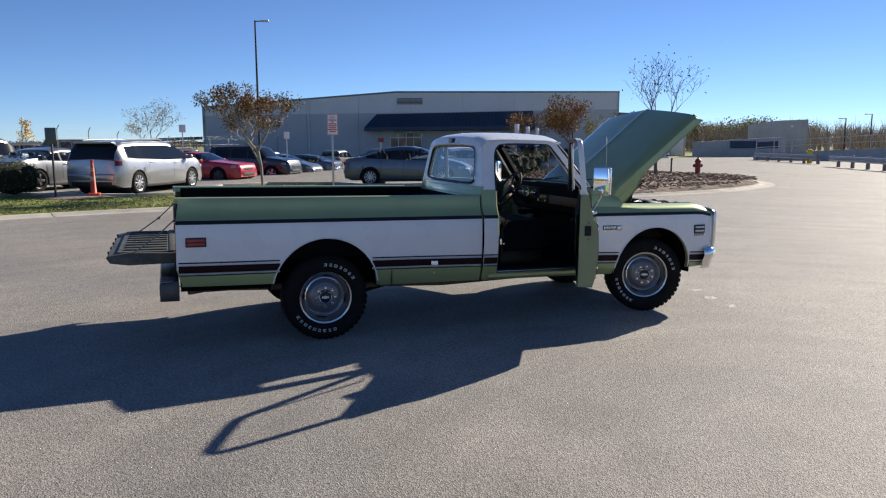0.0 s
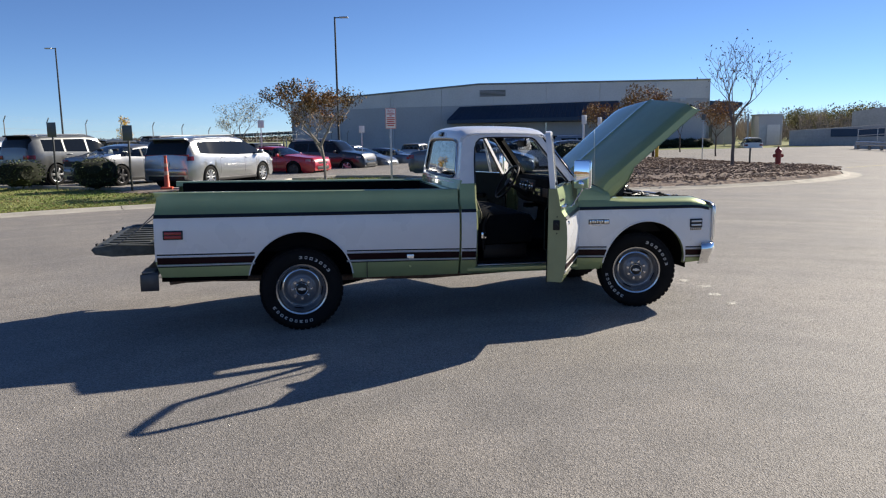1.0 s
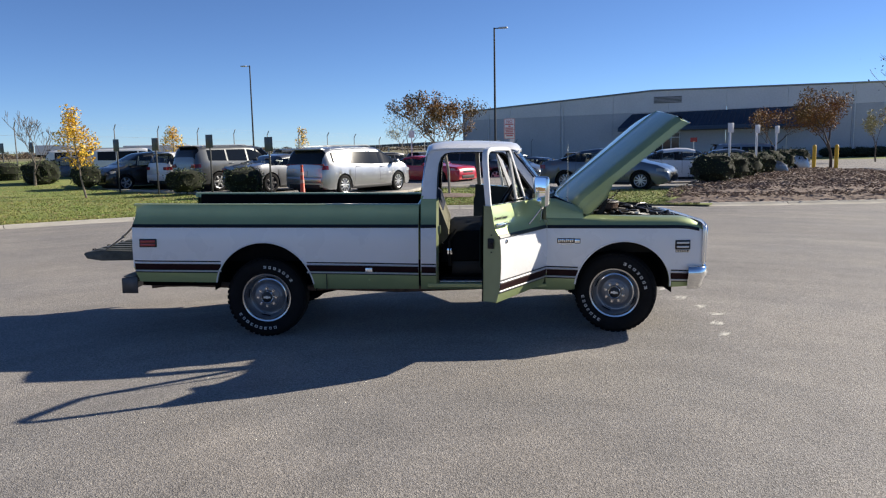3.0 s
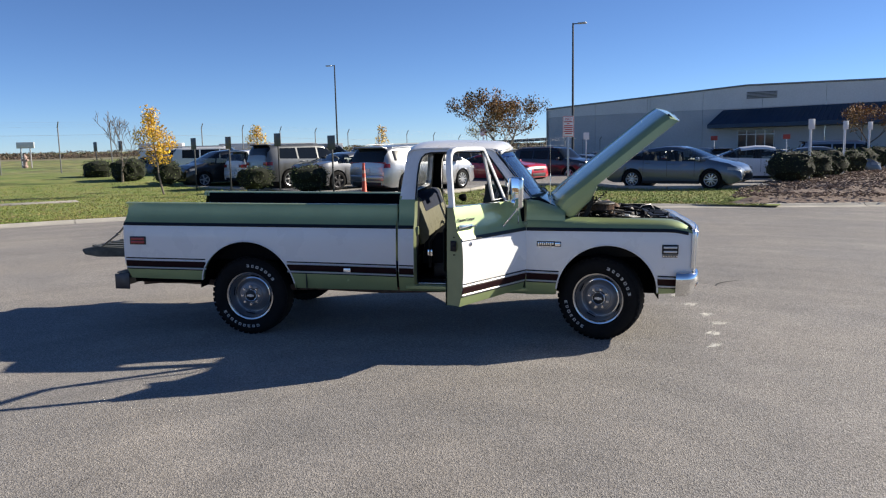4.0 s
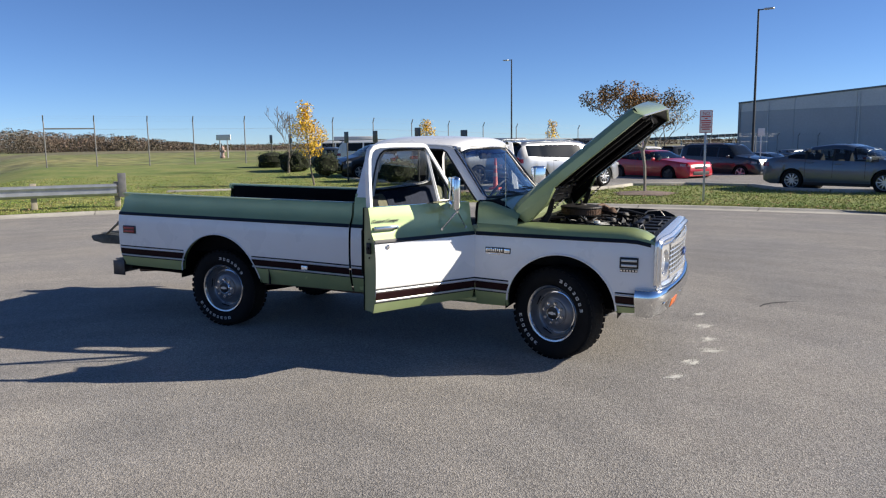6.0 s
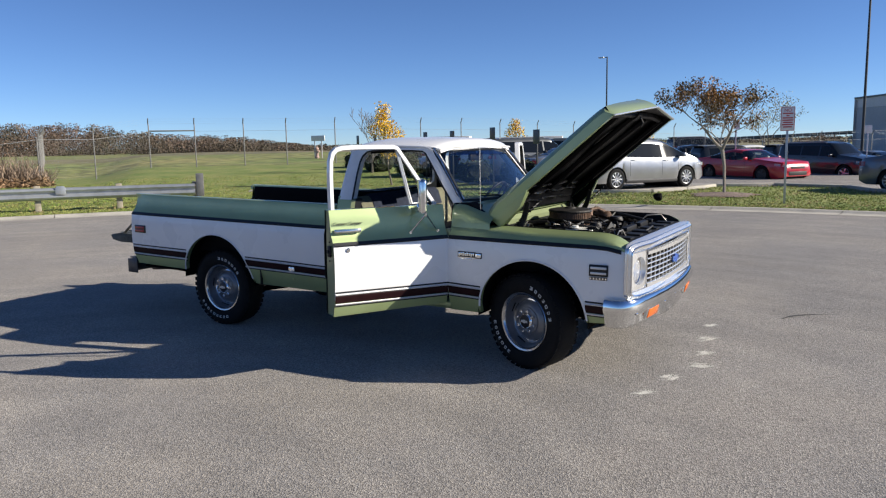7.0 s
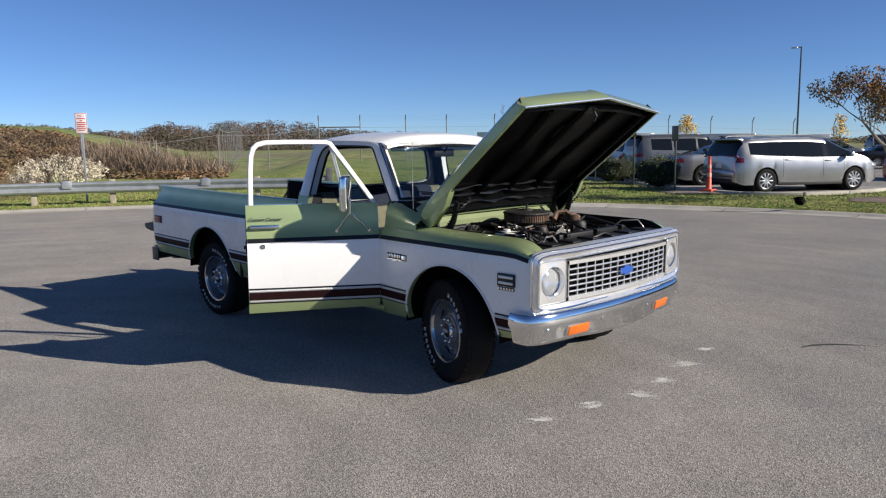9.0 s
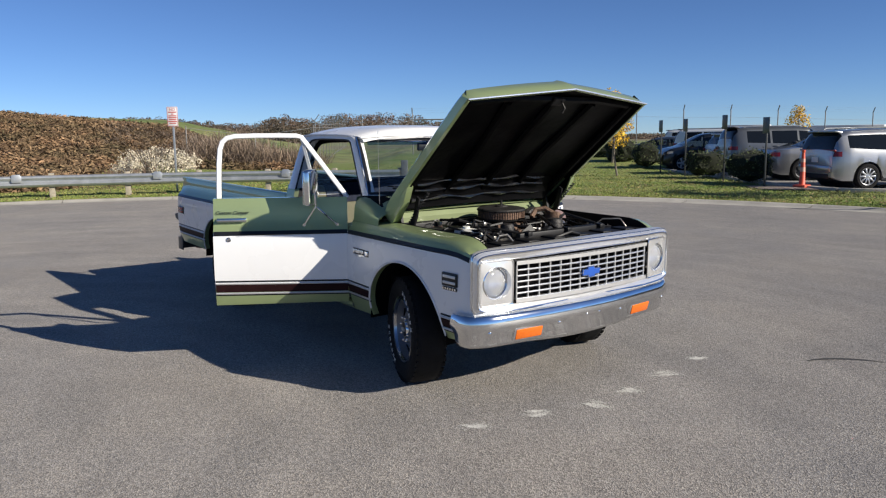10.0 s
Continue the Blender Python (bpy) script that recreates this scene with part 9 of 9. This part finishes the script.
def make_car(style, x, y, yaw, body_m, label, rim_m=None, spokes=10, z=0.10, group="parked cars"):
    hw, wb, wr, fl, top, belt, wsd, bkl, pillars, roof_in = STYLES[style]
    car = thing("car", pose(x, y, z - lot_drop(x, y), 0, 0, yaw), label, "car", group)
    x0, x1 = top[0][0], top[-1][0]
    ar = wr + 0.055
    xs = set(spread(x0, x1, 0.14)) | {p[0] for p in top} | {p[0] for p in belt} | set(wsd) | set(bkl)
    for c in (-wb / 2, wb / 2):
        xs |= {c + ar * math.sin(radians(a)) for a in range(-90, 91, 15)}
    for p in pillars:
        xs |= {p - 0.035, p + 0.035}
    xs = sorted(q for q in xs if x0 <= q <= x1)
    ys = []
    for a in xs:
        if not ys or a - ys[-1] > 0.012:
            ys.append(a)
    xs = ys
    cab0, cab1 = bkl[1], wsd[1]
    glass = M_CARGLASS if style in ("suv", "minivan") else M_CARTINT

    def sect(q):
        zb = max(fl, max(arch_z(q, c, wr, ar) for c in (-wb / 2, wb / 2)))
        tz, bz = lerp(top, q), lerp(belt, q)
        e = min(q - x0, x1 - q)
        k = 1 - 0.16 * max(0.0, 1 - e / 0.55) ** 2.2
        w = hw * k
        fl2 = fl + 0.10 * max(0.0, 1 - e / 0.25)
        zb = max(zb, fl2)
        gh = sstep(0.02, 0.30, tz - bz)
        wr_ = w * (0.93 - 0.17 * gh * min(1, (tz - bz) / 0.55))
        m1 = max(zb, fl + 0.16)
        m2 = max(zb, bz * 0.62)
        m3 = max(zb, bz * 0.88)
        return [(w * 0.80, zb), (w * 0.965, zb + 0.005), (w * 0.99, m1), (w, m2), (w * 0.985, m3), (w * 0.955, bz), (w * 0.955 + (wr_ - w * 0.955) * 0.84, bz + (tz - 0.055 * gh - 0.012 - bz) * 0.84), (wr_, tz - 0.055 * gh - 0.012), (wr_ * 0.86, tz - 0.008), (wr_ * 0.45, tz + 0.008), (0.0, tz + 0.012)]

    S = [sect(q) for q in xs]
    n = len(S[0])
    bins = {}
    for i in range(len(xs) - 1):
        xm = (xs[i] + xs[i + 1]) / 2
        for j in range(n - 1):
            key = "body"
            if wsd[0] < xm < wsd[1] and j >= 6:
                key = "windscreen"
            elif bkl[1] < xm < bkl[0] and j >= 6:
                key = "rear_window"
            elif j == 5 and cab0 + (0.46 if style == "suv" else 0.36 if style == "minivan" else 0.12) < xm < cab1 - 0.10 and (lerp(top, xm) - lerp(belt, xm)) > 0.10:
                if not any(abs(xm - p) < 0.034 for p in pillars):
                    key = "side_window%d" % sum(xm > p for p in pillars)
                else:
                    key = "window_pillar%d" % min(range(len(pillars)), key=lambda q: abs(xm - pillars[q]))
            bins.setdefault(key, []).append((i, j))
    for key, cells in bins.items():
        bm = bmesh.new()
        memo = {}
        sides = (-1, 1)

        def vert(i, j, s):
            k = (i, j, s if S[i][j][0] > 0 else 0)
            if k not in memo:
                memo[k] = bm.verts.new((xs[i], s * S[i][j][0], S[i][j][1]))
            return memo[k]

        if key.startswith(("side_window", "window_pillar")):
            for s in sides:
                bm = bmesh.new()
                memo = {}
                for i, j in cells:
                    bm.faces.new([vert(i, j, s), vert(i + 1, j, s), vert(i + 1, j + 1, s), vert(i, j + 1, s)])
                part(key[:-1], bm, (body_m if style == "suv" else M_CARGLASS if style == "minivan" else M_CARTRIM) if key.startswith("window_pillar") else glass, car)
            continue
        for s in sides:
            for i, j in cells:
                q = [vert(i, j, s), vert(i + 1, j, s), vert(i + 1, j + 1, s), vert(i, j + 1, s)]
                if len(set(q)) == 4:
                    bm.faces.new(q)
                elif len(set(q)) == 3:
                    bm.faces.new(list(dict.fromkeys(q)))
        if key == "body":
            for i in (0, len(xs) - 1):
                ring = [vert(i, j, -1) for j in range(n)] + [vert(i, j, 1) for j in range(n - 2, -1, -1)]
                bm.faces.new(list(dict.fromkeys(ring)))
            part("body", bm, body_m, car, weld=0.0005, angle=42)
        else:
            part(key, bm, glass, car, weld=0.0005)
    # dark underside that fills the arches
    bm = bmesh.new()
    box(bm, ((x0 + x1) / 2, 0, fl + 0.16), ((x1 - x0) * 0.90, hw * 1.5, 0.34), bevel=0.03)
    for c in (-wb / 2, wb / 2):
        cyl(bm, ar * 0.99, hw * 1.72, pose(c, 0, wr, 90), 20)
    part("underbody", bm, M_CARTRIM, car)
    if glass is M_CARTINT:
        seat_x = (wsd[0] + bkl[0]) / 2
        for sx, tall in ((seat_x + 0.38, 0.0), (seat_x - 0.50, -0.03)):
            for s in (-1, 1):
                bm = bmesh.new()
                box(bm, (sx, s * hw * 0.40, 0.62), (0.50, hw * 0.56, 0.22), bevel=0.06)
                box(bm, (0, 0, 0), (0.14, hw * 0.54, 0.62), pose(sx - 0.29, s * hw * 0.40, 0.86 + tall, 0, -14), bevel=0.05)
                st = part("seat", bm, M_CARSEAT, car)
                bm = bmesh.new()
                box(bm, (0, 0, 0), (0.10, 0.25, 0.17), pose(sx - 0.40, s * hw * 0.40, 1.245 + tall, 0, -10), bevel=0.04)
                part("head_rest", bm, M_CARSEAT, st)
        bm = bmesh.new()
        box(bm, (wsd[1] - 0.32, 0, lerp(belt, wsd[1]) - 0.10), (0.55, hw * 1.66, 0.22), bevel=0.06)
        part("dashboard", bm, M_CARTRIM, car)
    for s in (-1, 1):
        bm = bmesh.new()
        box(bm, (0, s * hw * 0.965, fl + 0.03), (wb - 2 * ar, 0.03, 0.10), bevel=0.01)
        part("sill", bm, M_CARTRIM, car)
    # wheels
    tyre = rim = None
    for c in (-wb / 2, wb / 2):
        for s in (-1, 1):
            w = new("wheel")
            w.parent = car
            w.matrix_basis = pose(c, s * (hw - 0.105), wr, -s * 90, 0, 0)
            if tyre is None:
                bm = bmesh.new()
                r = wr
                lathe(bm, [(r * 0.68, 0.08), (r * 0.74, 0.105), (r * 0.9, 0.105), (r * 0.985, 0.08), (r, 0.04), (r, -0.06), (r * 0.97, -0.09), (r * 0.7, -0.10)], Matrix(), 28)
                tyre = part("tyre", bm, M_TYRE, w)
                bm = bmesh.new()
                lathe(bm, [(r * 0.70, 0.085), (r * 0.68, 0.100), (r * 0.64, 0.092), (r * 0.62, 0.05)], Matrix(), 28)
                for k in range(spokes):
                    box(bm, (r * 0.36, 0, 0.082), (r * 0.56, r * (0.11 if spokes > 6 else 0.2), 0.022), pose(0, 0, 0, 0, 0, 360 / spokes * k), bevel=0.005)
                lathe(bm, [(r * 0.17, 0.05), (r * 0.16, 0.095), (0.0, 0.10)], Matrix(), 14)
                rim = part("rim", bm, rim_m or M_CARRIM, w)
                bm = bmesh.new()
                cyl(bm, r * 0.66, 0.02, pose(0, 0, 0.045), 24)
                disc = part("brake_disc", bm, M_RIMDARK, w)
            else:
                for src in (tyre, rim, disc):
                    o = src.copy()
                    scene.collection.objects.link(o)
                    o.parent = w
    # lamps, mirrors, seams, handles
    zl = lerp(belt, x1 - 0.3) * 0.90
    zt = lerp(belt, x0 + 0.12) * 0.93
    for s in (-1, 1):
        def yat(q, zq):
            sc = sect(q)
            for (ya, za), (yb_, zb_) in zip(sc, sc[1:]):
                if za <= zq <= zb_ and zb_ > za:
                    return ya + (yb_ - ya) * (zq - za) / (zb_ - za)
            return sc[4][0]

        bm = bmesh.new()
        rows = []
        for q in spread(x1 - 0.42, x1 - 0.03, 0.08):
            rows.append([Vector((q, s * (yat(q, zl + d) + 0.008), zl + d - 0.10 * max(0, q - x1 + 0.3))) for d in (-0.05, 0.05)])
        grid(bm, rows)
        part("headlamp", bm, M_LENS, car)
        bm = bmesh.new()
        rows = []
        for q in spread(x0 + 0.02, x0 + 0.22, 0.05):
            rows.append([Vector((q - 0.004, s * (yat(q, zt + d) + 0.008), zt + d)) for d in (-0.10, 0.04)])
        grid(bm, rows)
        if style == "minivan":
            box(bm, (x0 + 0.05, s * hw * 0.44, 1.075), (0.05, hw * 0.86, 0.05), bevel=0.01)
        else:
            box(bm, (x0 - 0.004, s * hw * 0.70, zt - 0.03), (0.03, hw * 0.26, 0.14), bevel=0.01)
        part("tail_light", bm, REAR_LAMP, car)
        bm = bmesh.new()
        box(bm, (wsd[1] - 0.32, s * (hw + 0.10), lerp(belt, wsd[1] - 0.3) + 0.07), (0.12, 0.19, 0.14), bevel=0.035)
        part("door_mirror", bm, body_m, car)
        for p in list(pillars)[:2] + [wsd[1] - 0.45]:
            bm = bmesh.new()
            za = fl + 0.12
            rows = [[Vector((p - 0.006, s * (yat(p, q) + 0.002), q)), Vector((p + 0.006, s * (yat(p, q) + 0.002), q))] for q in spread(za + 0.1, lerp(belt, p) - 0.01, 0.1)]
            grid(bm, rows)
            part("door_gap", bm, M_CARTRIM, car)
        for p in list(pillars)[:2]:
            bm = bmesh.new()
            zq = lerp(belt, p) - 0.10
            box(bm, (p + 0.16, s * (yat(p + 0.16, zq) + 0.014), zq), (0.20, 0.03, 0.03), bevel=0.008)
            part("door_handle", bm, body_m, car)
    bm = bmesh.new()
    box(bm, (x1 + 0.002, 0, fl + 0.22), (0.03, hw * 1.15, 0.16), bevel=0.01)
    box(bm, (x1 - 0.03, 0, lerp(belt, x1 - 0.1) * 0.86), (0.06, hw * 0.9, 0.10), bevel=0.01)
    part("front_grille", bm, M_CARTRIM, car)
    bm = bmesh.new()
    box(bm, (x0 + 0.02, 0, fl + 0.12), (0.06, hw * 1.4, 0.14), bevel=0.02)
    part("rear_valance", bm, M_CARTRIM, car)
    bm = bmesh.new()
    box(bm, (x0 + 0.03, 0, fl + 0.33), (0.16, hw * 1.62, 0.20), bevel=0.05)
    part("rear_bumper", bm, body_m, car)
    if style == "coupe":
        bm = bmesh.new()
        box(bm, (x0 - 0.004, 0, 0.80), (0.05, hw * 1.50, 0.19), bevel=0.02)
        part("rear_panel", bm, M_CARTRIM, car, "black band between the rear lights")
    if style in ("suv", "minivan", "hatch"):
        bm = bmesh.new()
        box(bm, (0, 0, 0), (0.24, hw * 1.36, 0.045), pose(bkl[0] - 0.02, 0, lerp(top, bkl[0]) + 0.02, 0, 8), bevel=0.018)
        part("roof_spoiler", bm, M_CARTRIM if style == "suv" else body_m, car)
    bm = bmesh.new()
    box(bm, (x0 - 0.012, 0, zt - 0.20), (0.012, 0.31, 0.15), bevel=0.003)
    part("number_plate", bm, M_SIGNWHITE, car)
    if style in ("suv", "minivan"):
        for s in (-1, 1):
            bm = bmesh.new()
            tube(bm, [(-1.9, s * hw * 0.66, roof_in + 0.045), (-1.8, s * hw * 0.66, roof_in + 0.085), (0.1, s * hw * 0.66, roof_in + 0.095), (0.25, s * hw * 0.66, roof_in + 0.05)], 0.02, 6)
            part("roof_rail", bm, M_GALV, car)
    return car


def car_at(style, rx, ry, yaw, m, label, **k):
    hw, wb = STYLES[style][0] - 0.1, STYLES[style][1]
    c, s = math.cos(radians(yaw)), math.sin(radians(yaw))
    return make_car(style, rx + c * wb / 2 - s * hw, ry + s * wb / 2 + c * hw, yaw, m, label, **k)


car_at("minivan", -2.40, 18.40, 58.5, P_SILVER, "silver minivan with tinted windows at the lot edge")
car_at("coupe", -1.92, 30.59, -32, P_RED, "bright red two-door muscle car", rim_m=M_RIMDARK, spokes=5)
make_car("suv", 2.74, 34.85, -32, P_NAVY, "dark navy large SUV", spokes=5)
make_car("sedan", 4.45, 37.3, -32, P_GREY, "dark grey sedan behind the others")
make_car("sedan", 6.05, 39.6, 148, P_BLUEGREY, "blue-grey sedan behind the others")
make_car("hatch", 11.0, 53.5, 60, P_SILVER, "silver hatchback far in the lot")
make_car("minivan", 14.2, 52.5, 100, P_BLACK, "black minivan seen from behind")
make_car("hatch", 44.6, 58.4, 62, P_WHITE, "white hatchback parked by the loading dock", z=0.0)
make_car("sedan", 19.5, 55.0, 110, P_WHITE, "white sedan far in the lot")
car_at("sedan", 5.45, 19.77, -26.5, P_BLUEGREY, "blue-grey compact sedan parked by the lawn")
make_car("sedan", 10.8, 24.2, -6, P_WHITE, "white sedan behind the grey one")
make_car("sedan", 14.0, 27.6, -8, P_GREY, "grey sedan near the hedge", spokes=5)
make_car("suv", 17.2, 33.0, -10, P_SILVER, "silver SUV near the building")
car_at("coupe", -5.6, 20.9, 53, P_STEEL, "silver coupe with dark rear glass", rim_m=M_RIMDARK, spokes=5)
car_at("suv", -8.1, 22.5, 53, P_PEWTER, "pewter off-road SUV with roof rails", spokes=6)
car_at("hatch", -10.2, 24.3, 55, P_WHITE, "white small hatchback with red lights")
make_car("hatch", -12.5, 25.8, 230, P_BLACK, "black crossover parked nose out", spokes=5)
make_car("suv", -15.0, 31.0, 20, P_WHITE, "white crossover in the second row")
make_car("sedan", -18.5, 31.5, 20, P_BLUEGREY, "blue sedan in the second row")
make_car("suv", -21.0, 38.0, 20, P_WHITE, "white SUV in the back row")
make_car("suv", -12.0, 41.0, 20, P_GREY, "grey SUV in the back row")
make_car("suv", -3.5, 44.0, 40, P_BLACK, "black SUV in the back row")
make_car("sedan", 1.5, 49.0, 40, P_DKRED, "dark red sedan in the back row")

make_car("sedan", -6.5, 47.5, 38, P_BLACK, "black sedan in the crowded back row")
make_car("hatch", -9.8, 45.6, 38, P_GREY, "grey hatchback in the crowded back row")
make_car("suv", -0.6, 53.0, 40, P_NAVY, "dark blue SUV in the crowded back row")
make_car("sedan", 2.6, 56.5, 40, P_BLACK, "black sedan in the crowded back row")
make_car("sedan", -13.6, 48.6, 38, P_BLUEGREY, "blue-grey sedan in the crowded back row")
make_car("hatch", -4.2, 58.0, 40, P_WHITE, "white hatchback in the far row")
make_car("suv", -8.4, 57.0, 40, P_BLACK, "black SUV in the far row")
make_car("sedan", 6.4, 60.5, 50, P_GREY, "dark grey sedan in the far row")
